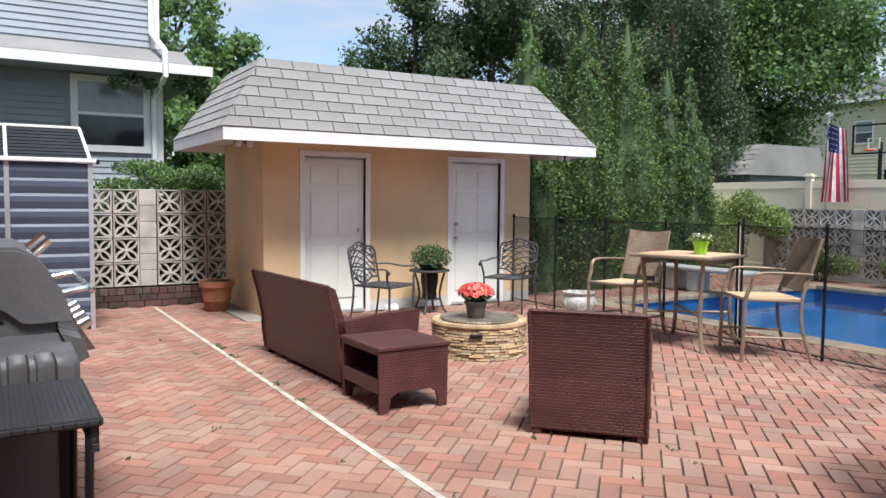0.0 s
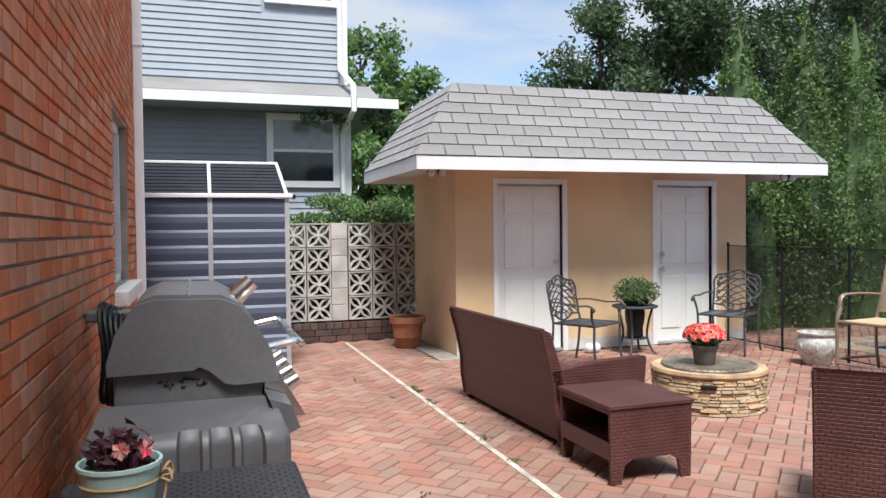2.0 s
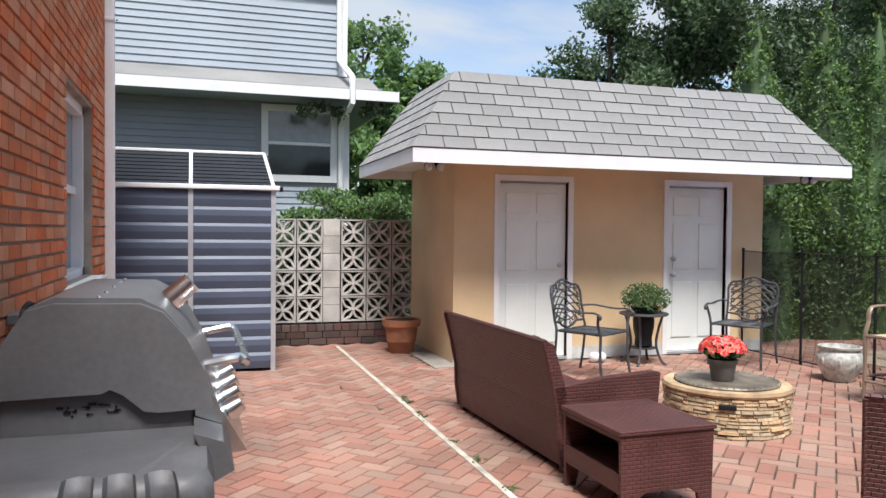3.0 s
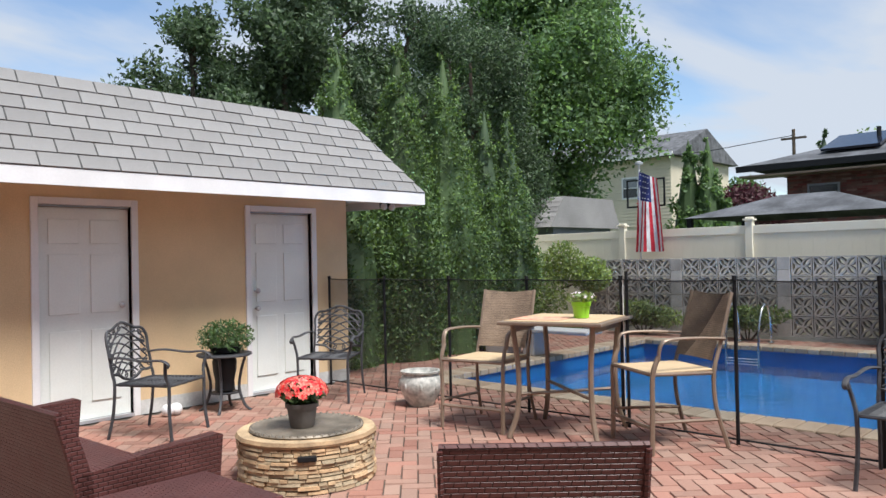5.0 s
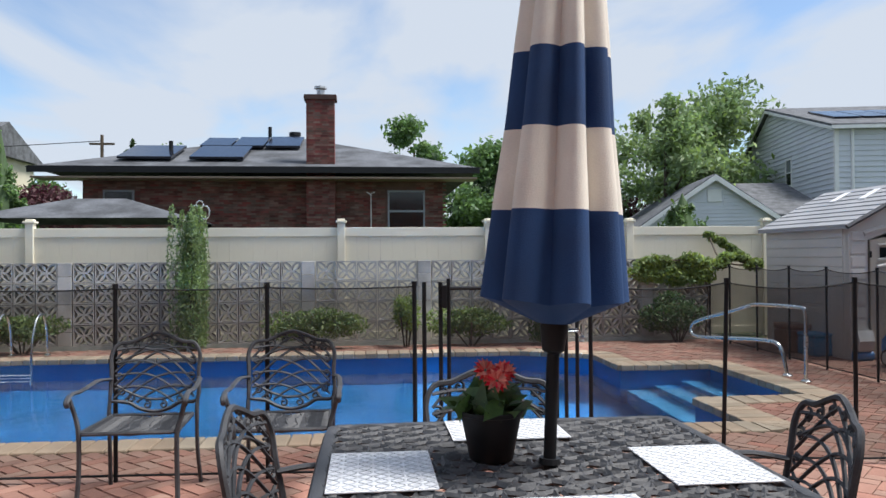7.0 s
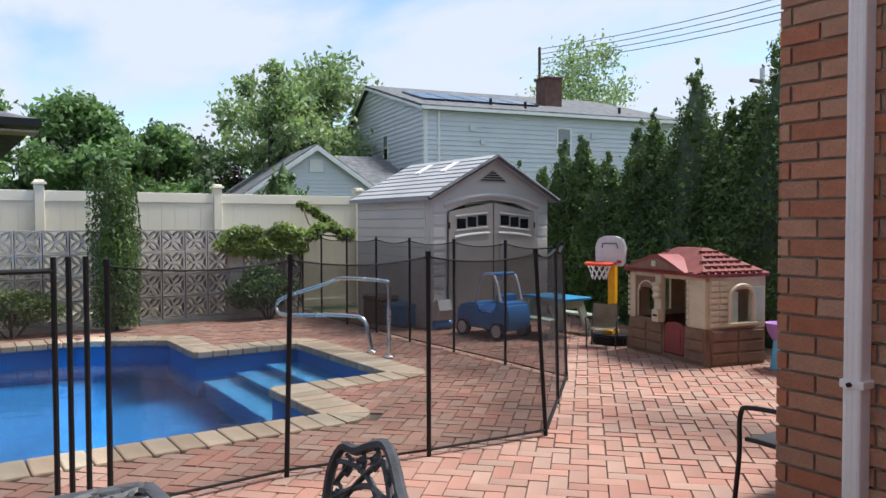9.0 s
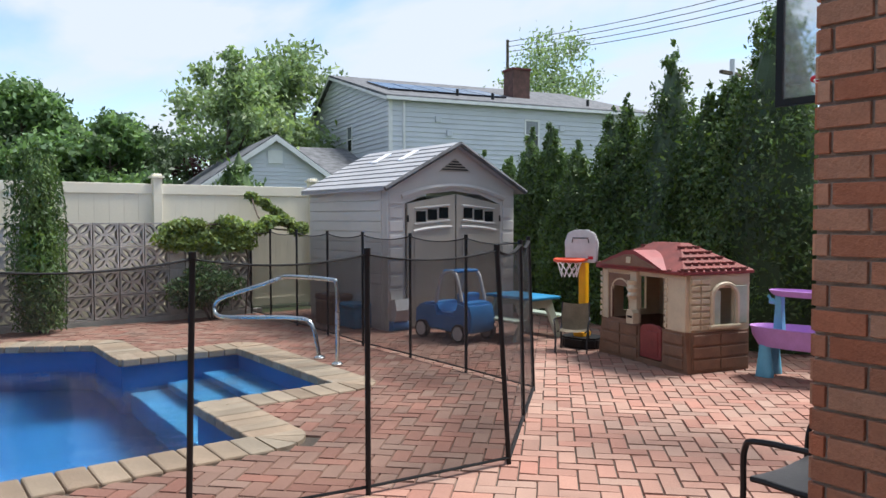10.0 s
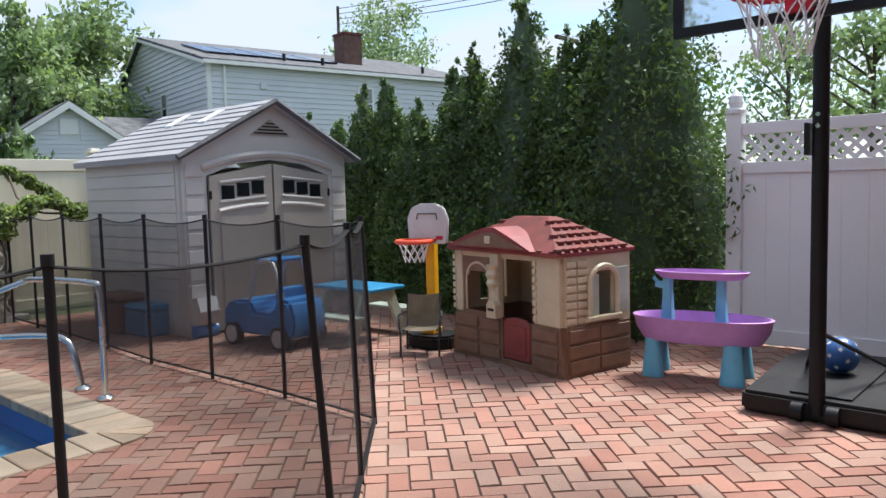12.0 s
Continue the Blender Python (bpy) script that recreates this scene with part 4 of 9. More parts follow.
tube(bm, curve_pts([(0.225, 0.08, 0.985), (0.315, 0.08, 1.0), (0.335, 0.12, 0.985), (0.335, 0.70, 0.985), (0.315, 0.74, 1.0), (0.225, 0.74, 0.985)], 6), 0.013, 8)
part("handle", bm, M["steel"], g, "bent chrome lid handle", True)
bm = bmesh.new()
rod(bm, (0.13, 0.35, 1.135), (0.19, 0.35, 1.19), 0.035, 0.03, 14)
part("thermometer", bm, M["steel"], g, "", True)
part("cart", BOX(-0.25, 0.24, 0.03, 0.78, 0.10, 0.77, 0.01), M["grill"], g)
for x, y in ((-0.24, 0.04), (0.22, 0.04), (-0.24, 0.75), (0.22, 0.75)):
    part("leg", BOX(x - 0.02, x + 0.02, y - 0.02, y + 0.02, 0.06, 0.72), M["black"], g)
    bm = bmesh.new(); rod(bm, (x, y - 0.015, 0.03), (x, y + 0.015, 0.03), 0.03, seg=12)
    part("castor", bm, M["black"], g)
g2 = BOX(-0.25, 0.23, 0.79, 1.12, 0.74, 0.82, 0.012)
part("far_shelf", g2, M["grillplastic"], g)

# garden hose coiled on the wall
h = thing("garden_hose", "dark grey garden hose coiled on a wall hanger", "hose", (WX + 0.06, 5.35, 1.0))
bm = bmesh.new()
for k in range(6):
    r = 0.15 + 0.012 * k
    ofs = 0.02 + 0.022 * k
    tube(bm, [(ofs + 0.01 * math.sin(3 * a), r * 0.75 * math.sin(a), 0.06 - 0.22 * (1 - math.cos(a)) - 0.01 * k) for a in [2 * math.pi * j / 24 for j in range(24)]], 0.011, 7, True)
part("coil", bm, M["black"], h, "", True)
part("hanger", BOX(-0.05, 0.16, -0.05, 0.05, -0.02, 0.03, 0.01), M["grill"], h)
bm = bmesh.new(); tube(bm, curve_pts([(0.08, 0.1, -0.35), (0.09, 0.02, -0.6), (0.05, -0.05, -0.9), (0.08, 0.0, -0.99)]), 0.011, 7)
part("tail", bm, M["black"], h, "", True)

# wicker side table with the teal pot
t = thing("wicker_side_table", "dark grey woven resin side table with thin metal legs", "side table", (-0.76, 3.42, 0))
part("tabletop", BOX(-0.28, 0.28, -0.24, 0.30, 0.735, 0.76, 0.008), M["rattan_dark"], t)
for s in (-0.26, 0.26):
    part("side_panel", BOX(s - 0.01, s + 0.01, -0.22, 0.28, 0.66, 0.735), M["rattan_dark"], t)
    for y in (-0.21, 0.26):
        bm = bmesh.new(); rod(bm, (s * 0.95, y, 0.735), (s * 0.9, y, 0), 0.012)
        part("leg", bm, M["black"], t)
part("shelf", BOX(-0.24, 0.24, -0.2, 0.25, 0.30, 0.32, 0.005), M["black"], t)
part("lower_cabinet", BOX(-0.22, 0.22, -0.18, 0.24, 0.02, 0.30, 0.01), M["grill"], t)

p = potted("flower_pot", "pale teal ribbed tin pot with coral flowers and jute bow", (-0.88, 3.36, 0.76),
           ((0.052, 0.0), (0.056, 0.005), (0.078, 0.135), (0.082, 0.137), (0.082, 0.145), (0.076, 0.145)), M["pot_teal"],
           ((0, 0, 0.17), (0.07, 0.07, 0.05), 90, 0.026, M["leaf_purple"]), ((0.02, -0.01, 0.155), (0.045, 0.05, 0.06), 7, M["pinkred"], 0.021), 40,
           lambda k: 1 + 0.018 * (k % 2))
bm = bmesh.new()
tube(bm, [(0.075 * math.cos(a), 0.075 * math.sin(a), 0.105) for a in [2 * math.pi * j / 24 for j in range(24)]], 0.0035, 5, True)
for s in (-1, 1):
    tube(bm, curve_pts([(0.074, 0, 0.105), (0.095, 0.025 * s, 0.125), (0.10, 0.03 * s, 0.10), (0.076, 0, 0.103)], 5), 0.003, 5)
    tube(bm, curve_pts([(0.076, 0, 0.105), (0.088, 0.008 * s, 0.085), (0.084, 0.014 * s, 0.06)], 4), 0.003, 5)
part("jute_bow", bm, M["rope"], p, "tan jute string tied in a bow")

# lean-to shed
s = thing("garden_shed", "slate blue lean-to garden shed with smoked ribbed roof", "shed", (-1.33, 9.5, 0))
SW, SD = 1.49, 1.3
s.scale = (1, 1, 0.975)
for i in range(2):
    x0, x1 = 0.02 + i * SW / 2, SW / 2 - 0.02 + i * SW / 2
    n = 11
    panel = part("front_panel", BOX(x0, x1, 0.021, 0.03, 0.03, 1.75), M["shedpanel"], s, "horizontally ribbed slate blue panel")
    for k in range(n):
        z0 = 0.03 + k * (1.72 / n)
        hh = 1.72 / n
        part("panel_board", prism(bmesh.new(), [(0.0, z0), (-0.004, z0 + 0.002), (-0.022, z0 + hh * 0.45), (-0.022, z0 + hh * 0.8), (0.0, z0 + hh), (0.02, z0 + hh), (0.02, z0)], "x", x0, x1), M["shedpanel"], panel)
bm = bmesh.new()
for k in range(11):
    z0 = 0.03 + k * (1.72 / 11)
    prism(bm, [(SW - 0.01, z0), (SW + 0.012, z0 + 0.05), (SW + 0.012, z0 + 0.12), (SW - 0.01, z0 + 1.72 / 11), (SW - 0.03, z0 + 0.1)], "y", 0.03, SD)
part("side_panel", bm, M["shedpanel"], s)
for x in (0.0, SW / 2, SW):
    part("frame_post", BOX(x - 0.022, x + 0.022, -0.03, 0.02, 0.0, 1.76), M["greysteel"], s)
part("back_wall", BOX(0.0, SW, SD, SD + 0.03, 0, 2.08), M["shedpanel"], s)
part("side_wall", BOX(-0.0, 0.03, 0.03, SD, 0, 1.75), M["shedpanel"], s)
part("top_rail", BOX(-0.05, SW + 0.06, -0.06, 0.0, 1.755, 1.80, 0.008), M["white"], s, "white metal gutter rail")
part("gutter_end", BOX(SW + 0.055, SW + 0.085, -0.07, 0.01, 1.745, 1.79, 0.004), M["black"], s)
RT = 0.33
for i in range(2):
    x0, x1 = 0.02 + i * SW / 2, SW / 2 - 0.02 + i * SW / 2
    rp = part("roof_panel", prism(bmesh.new(), [(0.02, 1.79), (0.38, 1.79 + RT), (0.40, 1.78 + RT), (0.04, 1.78)], "x", x0, x1), M["shedroof"], s, "dark smoked ribbed roof panel")
    for k in range(9):
        u0, u1 = k / 9, (k + 0.78) / 9
        part("rib", prism(bmesh.new(), [(u0 * 0.36, 1.80 + u0 * RT), (u1 * 0.36, 1.80 + u1 * RT), (u1 * 0.36 + 0.01, 1.79 + u1 * RT), (u0 * 0.36 + 0.01, 1.79 + u0 * RT)], "x", x0, x1 - 0.04 * i * u1), M["shedroof"], rp)
for x, w in ((0.0, 0), (SW / 2, 0), (SW, -0.06)):
    bm = bmesh.new(); rod(bm, (x, -0.02, 1.79), (x + w, 0.37, 1.81 + RT), 0.018, seg=6)
    part("roof_bar", bm, M["white"], s)
part("ridge_rail", BOX(-0.0, SW - 0.05, 0.36, 0.41, 1.80 + RT, 1.83 + RT, 0.006), M["white"], s)
part("roof_deck", BOX(0.0, SW, 0.41, SD + 0.03, 1.78 + RT, 1.80 + RT), M["shedroof"], s)

potted("terracotta_pot", "large ribbed terracotta pot beside the yellow pool house", (1.62, 10.25, 0.0),
       ((0.13, 0.0), (0.14, 0.01), (0.155, 0.12), (0.165, 0.13), (0.165, 0.15), (0.18, 0.28), (0.21, 0.30), (0.215, 0.37), (0.20, 0.37), (0.19, 0.35)), M["terracotta"], None)

def flood_lamp(x):
    l = thing("flood_lamp", "black twin floodlight under the eave of the pool house", "outdoor lamp", (x, 9.0, EZ - 0.036))
    bm = bmesh.new(); lathe(bm, ((0.055, -0.022), (0.06, -0.01), (0.05, 0.0)), 14)
    part("base", bm, M["black"], l)
    for sgn in (-1, 1):
        bm = bmesh.new()
        rod(bm, (0, 0, -0.01), (0.04 * sgn, -0.02, -0.06), 0.01)
        rod(bm, (0.03 * sgn, 0, -0.055), (0.055 * sgn, -0.07, -0.10), 0.02, 0.045, 14)
        part("lamp_head", bm, M["black"], l)
        bm = bmesh.new()
        bmesh.ops.create_uvsphere(bm, u_segments=12, v_segments=8, radius=0.04, matrix=Matrix.Translation((0.058 * sgn, -0.08, -0.106)))
        part("bulb", bm, M["plastic_white"], l, "frosted glass reflector bulb", True)
flood_lamp(1.58); flood_lamp(5.92)

# brown wicker furniture
def wicker_seat(name, label, at, turn, width, depth, high, arm=True):
    """Faces its own +y; the back leans out at -y."""
    s = thing(name, label, "outdoor sofa" if width > 1 else "outdoor armchair", at, turn)
    w = width / 2
    bm = bmesh.new()
    prof = [(0.06, 0.02), (0.02, 0.04), (-0.005, 0.2), (-0.01, 0.35), (-0.05, 0.55), (-0.10, high - 0.01), (-0.085, high), (-0.04, high - 0.02), (0.03, 0.5), (0.06, 0.3)]
    prism(bm, prof, "x", -w, w)
    bmesh.ops.bevel(bm, geom=[e for e in bm.edges if e.calc_length() > width * 0.9], offset=0.004, segments=1, affect="EDGES")
    part("backrest", bm, M["wicker"], s)
    bm = bmesh.new()
    tube(bm, [(-w - 0.004, -0.095, high), (w + 0.004, -0.095, high)], 0.012, 6)
    for sg in (-1, 1):
        tube(bm, [(sg * w, p[0] - 0.004, p[1]) for p in prof[1:6]], 0.011, 6)
    part("braid_edge", bm, M["wicker"], s)
    for sg in (-1, 1):
        bm = bmesh.new()
        top = 0.52
        arm_prof = [(0.05, 0.06), (depth - 0.03, 0.06), (depth - 0.02, 0.3), (depth, top + 0.01), (depth - 0.02, top + 0.02), (0.3, top), (-0.03, top - 0.04)]
        a, b = (w - 0.07, w) if sg > 0 else (-w, -w + 0.07)
        prism(bm, arm_prof, "x", a, b)
        part("armrest", bm, M["wicker"], s)
        for y in (0.03, depth - 0.07):
            part("foot", BOX(sg * w - (0.055 if sg > 0 else 0.005), sg * w + (0.005 if sg > 0 else 0.055), y, y + 0.05, 0, 0.07, 0.004), M["wicker"], s)
    part("seat", BOX(-w + 0.07, w - 0.07, 0.055, depth - 0.06, 0.24, 0.34, 0.012), M["wicker"], s)
    part("apron", BOX(-w + 0.07, w - 0.07, depth - 0.08, depth - 0.06, 0.07, 0.24), M["wicker"], s)
    return s
wicker_seat("loveseat", "brown woven resin loveseat with flared back facing the fire pit", (1.37, 6.73, 0), -90 + 2, 1.60, 0.66, 0.745)
wicker_seat("armchair", "brown woven resin armchair seen from its woven back", (2.17, 4.18, 0), -48, 0.66, 0.62, 0.745)

f = thing("footstool", "brown woven resin footstool table with an open storage side", "side table", (1.60, 5.50, 0), 1)
part("top", BOX(-0.27, 0.27, -0.30, 0.28, 0.405, 0.43, 0.006), M["wicker"], f)
for y0, y1 in ((-0.29, -0.27), (0.25, 0.27)):
    bm = bmesh.new()
    arc2 = [(-0.25, 0.0), (-0.19, 0.0), (-0.17, 0.10), (-0.12, 0.13), (0.12, 0.13), (0.17, 0.10), (0.19, 0.0), (0.25, 0.0), (0.258, 0.405), (-0.258, 0.405)]
    prism(bm, [(x, z) for x, z in arc2], "y", y0, y1)
    part("side_panel", bm, M["wicker"], f)
for x0, x1 in ((0.238, 0.255),):
    part("side_panel", BOX(x0, x1, -0.27, 0.25, 0.13, 0.405), M["wicker"], f)
part("side_panel", BOX(-0.255, -0.238, -0.27, 0.25, 0.13, 0.22), M["wicker"], f)
part("side_rail", BOX(-0.255, -0.238, -0.27, 0.25, 0.375, 0.405), M["wicker"], f)
part("inner_shelf", BOX(-0.238, 0.238, -0.27, 0.25, 0.19, 0.21), M["wicker"], f)

# fire pit with flower pot
fp = thing("fire_pit", "round fire pit of tan stacked stone with a bronze lid", "fire pit", (3.03, 6.60, 0))
bm = bmesh.new(); lathe(bm, ((0.405, 0.0), (0.405, 0.27)), 40)
part("body", bm, M["mortar"], fp)
bm = bmesh.new()
rr = random.Random(3)
for r in range(11):
    z0 = 0.004 + r * 0.0242
    a = rr.random()
    end = a + 2 * math.pi
    while a < end - 0.03:
        da = rr.uniform(0.09, 0.34)
        da = min(da, end - a)
        R = 0.42 + rr.uniform(0.0, 0.016)
        m = 3
        vs = []
        hz = 0.0245 + rr.uniform(-0.004, 0.004)
        zz = z0 + rr.uniform(-0.003, 0.003)
        for k in range(m + 1):
            t_ = a + 0.006 + (da - 0.012) * k / m
            vs.append([bm.verts.new((q * math.cos(t_), q * math.sin(t_), z)) for q, z in ((0.40, zz), (R, zz + 0.003), (R - 0.004, zz + hz - 0.003), (0.40, zz + hz))])
        for A, B in zip(vs, vs[1:]):
            for k in range(3):
                bm.faces.new((A[k], B[k], B[k + 1], A[k + 1]))
        bm.faces.new(vs[0]); bm.faces.new(vs[-1][::-1])
        a += da
bmesh.ops.recalc_face_normals(bm, faces=bm.faces)
part("stone_course", bm, M["stone"], fp, "irregular thin tan ledge stones")
bm = bmesh.new(); lathe(bm, ((0.33, 0.27), (0.43, 0.27), (0.437, 0.285), (0.425, 0.305), (0.34, 0.305), (0.33, 0.30)), 48, lambda k: 1 + 0.006 * math.sin(k * 1.7))
part("rim", bm, M["stone"], fp, "", True)
bm = bmesh.new(); lathe(bm, ((0.32, 0.300), (0.345, 0.303), (0.355, 0.315), (0.345, 0.325), (0.32, 0.316), (0.0, 0.322)), 40, cap=False)
part("lid", bm, M["pitlid"], fp, "stained bronze-brown metal lid", True)
bm = bmesh.new()
for k in range(48):
    a = k * 2 * math.pi / 48
    bmesh.ops.create_uvsphere(bm, u_segments=6, v_segments=4, radius=0.011, matrix=Matrix.Translation((0.343 * math.cos(a), 0.343 * math.sin(a), 0.322)))
part("rope_edge", bm, M["pitlid"], fp)["kind"] = "stuff"
bm = bmesh.new()
va = Vector((-0.6, -0.8, 0))
box(bm, -0.055, 0.055, -0.012, 0.012, -0.018, 0.018, 0.008, Matrix.Translation(va * 0.434 + Vector((0, 0, 0.215))) @ Matrix.Rotation(math.atan2(-0.6, 0.8), 4, "Z"))
part("vent_slot", bm, M["black"], fp)

potted("geranium_pot", "grey plastic pot of bright red flowers on the fire pit lid", (2.98, 6.58, 0.322),
       ((0.07, 0.0), (0.075, 0.005), (0.092, 0.12), (0.103, 0.122), (0.105, 0.15), (0.096, 0.15), (0.09, 0.14)), M["pot_grey"],
       ((0, 0, 0.20), (0.13, 0.13, 0.07), 260, 0.04, M["leaf_pot"]), ((0, 0, 0.20), (0.16, 0.16, 0.12), 170, M["red"], 0.026))

# cast metal chairs
def cast_chair(label, at, turn, w=0.54, group="cast metal chairs round the fire pit and table"):
    """Faces its own +x."""
    c = thing("garden_chair", label, "garden chair", at, turn, group)
    hw = w / 2
    lean = 0.18
    def back(u, v):
        return (-0.24 - (v - 0.42) * lean - 0.03 * (1 - (u / hw) ** 2), u, v)
    bm = bmesh.new()
    out = [(-hw, 0.50), (-hw, 0.66), (-hw - 0.005, 0.76), (-hw + 0.03, 0.825), (-hw * 0.6, 0.835), (-hw * 0.3, 0.865), (0, 0.885), (hw * 0.3, 0.865), (hw * 0.6, 0.835), (hw - 0.03, 0.825), (hw + 0.005, 0.76), (hw, 0.66), (hw, 0.50), (hw * 0.6, 0.485), (hw * 0.35, 0.45), (0, 0.43), (-hw * 0.35, 0.45), (-hw * 0.6, 0.485)]
    pts = [back(u, v) for u, v in out]
    tube(bm, curve_pts(pts + [pts[0]], 3)[:-1], 0.012, 6, True)
    part("back_frame", bm, M["iron"], c, "", True)
    bm = bmesh.new()
    def inside(u, v):
        return abs(u) < hw - 0.02 and v < 0.86 - 0.25 * abs(u) and v > 0.45 + 0.16 * abs(u)
    def clip(fn):
        run = []
        for k in range(25):
            u, v = fn(k / 24)
            if inside(u, v):
                run.append(back(u, v))
            elif run:
                if len(run) > 2: tube(bm, run, 0.0072, 4)
                run = []
        if len(run) > 2: tube(bm, run, 0.0072, 4)
    for i in range(6):
        d = (i - 2.5) * 0.075
        clip(lambda t: (-hw + 2 * hw * t, 0.64 + d + 0.22 * (t - 0.5) + 0.10 * math.sin(math.pi * t)))
        clip(lambda t: (hw - 2 * hw * t, 0.64 + d + 0.22 * (t - 0.5) + 0.10 * math.sin(math.pi * t)))
    clip(lambda t: (-hw * 0.95 + 1.9 * hw * t, 0.70 + 0.09 * math.sin(math.pi * t)))
    clip(lambda t: (-hw * 0.95 + 1.9 * hw * t, 0.60 - 0.10 * math.sin(math.pi * t)))
    for u, v in ((-0.2, 0.79), (-0.13, 0.815), (0.2, 0.79), (0.13, 0.815), (0.05, 0.84), (-0.05, 0.84), (-0.21, 0.55), (0.21, 0.55), (-0.15, 0.51), (0.15, 0.51), (0.05, 0.47), (-0.05, 0.47), (-0.225, 0.72), (0.225, 0.72), (-0.225, 0.63), (0.225, 0.63)):
        u = u * w / 0.54
        tube(bm, [back(u + (0.004 + 0.022 * k / 11) * math.cos(k * 0.75), v + (0.004 + 0.022 * k / 11) * math.sin(k * 0.75)) for k in range(12)], 0.0062, 4)
    part("back_lattice", bm, M["iron"], c, "pierced lattice with scrolls")["kind"] = "stuff"
    bm = bmesh.new()
    tube(bm, [(-0.23, -hw + 0.02, 0.42), (0.22, -hw, 0.42), (0.245, -hw + 0.03, 0.42), (0.245, hw - 0.03, 0.42), (0.22, hw, 0.42), (-0.23, hw - 0.02, 0.42)], 0.011, 6, True)
    part("seat_frame", bm, M["iron"], c, "", True)
    bm = bmesh.new()
    for k in range(13):
        x = -0.20 + k * 0.034
        tube(bm, [(x + 0.02 * math.sin(j * 1.3), -hw + 0.01 + (2 * hw - 0.02) * j / 12, 0.42 - 0.012 * math.sin(math.pi * j / 12)) for j in range(13)], 0.008, 4)
    for k in range(9):
        y = -hw + (k + 0.5) * 2 * hw / 9
        tube(bm, [(-0.22 + 0.46 * j / 6, y + 0.015 * math.sin(j * 2), 0.412) for j in range(7)], 0.007, 4)
    part("seat", bm, M["iron"], c, "cast openwork seat")["kind"] = "stuff"
    for sg in (-1, 1):
        bm = bmesh.new()
        tube(bm, curve_pts([back(sg * hw, 0.50), (-0.235, sg * hw, 0.42), (-0.25, sg * hw, 0.2), (-0.29, sg * (hw + 0.01), 0.0)], 5), 0.012, 6)
        part("back_leg", bm, M["iron"], c, "", True)
        bm = bmesh.new()
        tube(bm, curve_pts([(0.235, sg * (hw + 0.045), 0.60), (0.22, sg * (hw + 0.02), 0.5), (0.235, sg * hw, 0.41), (0.235, sg * hw, 0.2), (0.26, sg * (hw + 0.01), 0.0)], 5), 0.013, 6)
        part("front_leg", bm, M["iron"], c, "", True)
        bm = bmesh.new()
        tube(bm, curve_pts([back(sg * hw, 0.625), (-0.15, sg * (hw + 0.035), 0.635), (0.05, sg * (hw + 0.05), 0.615), (0.20, sg * (hw + 0.05), 0.62), (0.265, sg * (hw + 0.05), 0.59), (0.255, sg * (hw + 0.045), 0.565)], 5), 0.016, 6, flat=0.6)
        part("armrest", bm, M["iron"], c, "", True)
    return c
CHAIR = cast_chair("dark bronze cast metal armchair by the pool house door", (3.02, 8.50, 0), -60, 0.50)
def chair_at(x, y, turn, label, sc=1.0):
    o = copy_thing(CHAIR, pose(x, y, 0, 0, 0, turn))
    o["label"] = label
    o.scale = (1, sc, 1)
    return o
chair_at(4.83, 8.62, 213, "dark bronze cast metal armchair beside the plant stand")
chair_at(5.05, 3.67, 180, "grey cast metal scroll-back armchair before the pool fence")
chair_at(5.02, 2.87, 180, "grey cast metal scroll-back armchair before the pool fence gate")
chair_at(3.36, 1.93, 180, "grey cast metal armchair between the dining table and pool fence")
chair_at(2.97, 2.47, -97, "grey cast metal armchair with its back to the fire pit")
chair_at(3.0, 1.28, 78, "grey cast metal armchair between the dining table and house corner")

st = thing("plant_stand", "round dark cast metal side table with curved legs", "side table", (3.85, 8.93, 0))
bm = bmesh.new(); lathe(bm, ((0.0, 0.50), (0.235, 0.50), (0.25, 0.51), (0.245, 0.525), (0.0, 0.522)), 28, cap=False)
part("tabletop", bm, M["iron"], st, "", True)
for k in range(4):
    a = radians(45 + 90 * k)
    bm = bmesh.new()
    tube(bm, curve_pts([(0.19 * math.cos(a), 0.19 * math.sin(a), 0.50), (0.15 * math.cos(a), 0.15 * math.sin(a), 0.36), (0.13 * math.cos(a), 0.13 * math.sin(a), 0.2), (0.18 * math.cos(a), 0.18 * math.sin(a), 0.05), (0.235 * math.cos(a), 0.235 * math.sin(a), 0.0)], 5), 0.013, 6)
    part("leg", bm, M["iron"], st, "", True)
bm = bmesh.new(); lathe(bm, ((0.0, 0.16), (0.13, 0.16), (0.135, 0.17), (0.0, 0.172)), 20, cap=False)
part("shelf", bm, M["iron"], st)
ur = thing("black_urn", "black urn standing on the shelf of the plant stand", "urn", (3.85, 8.93, 0.172))
bm = bmesh.new(); lathe(bm, ((0.06, 0.0), (0.09, 0.02), (0.085, 0.1), (0.105, 0.2), (0.11, 0.28), (0.10, 0.31), (0.0, 0.31)), 20, cap=False)
part("body", bm, M["black"], ur, "", True)
pl = potted("bushy_plant", "leafy green plant in a low dark bowl", (3.86, 8.92, 0.525),
            ((0.10, 0.0), (0.13, 0.02), (0.15, 0.06), (0.152, 0.065), (0.14, 0.065)), M["black"],
            ((0, 0, 0.15), (0.27, 0.25, 0.16), 2000, 0.024, M["leaf_pot"]))
bl = thing("door_wedge", "white ceramic weight lying before the pool house wall", "ornament", (3.38, 9.1, 0))
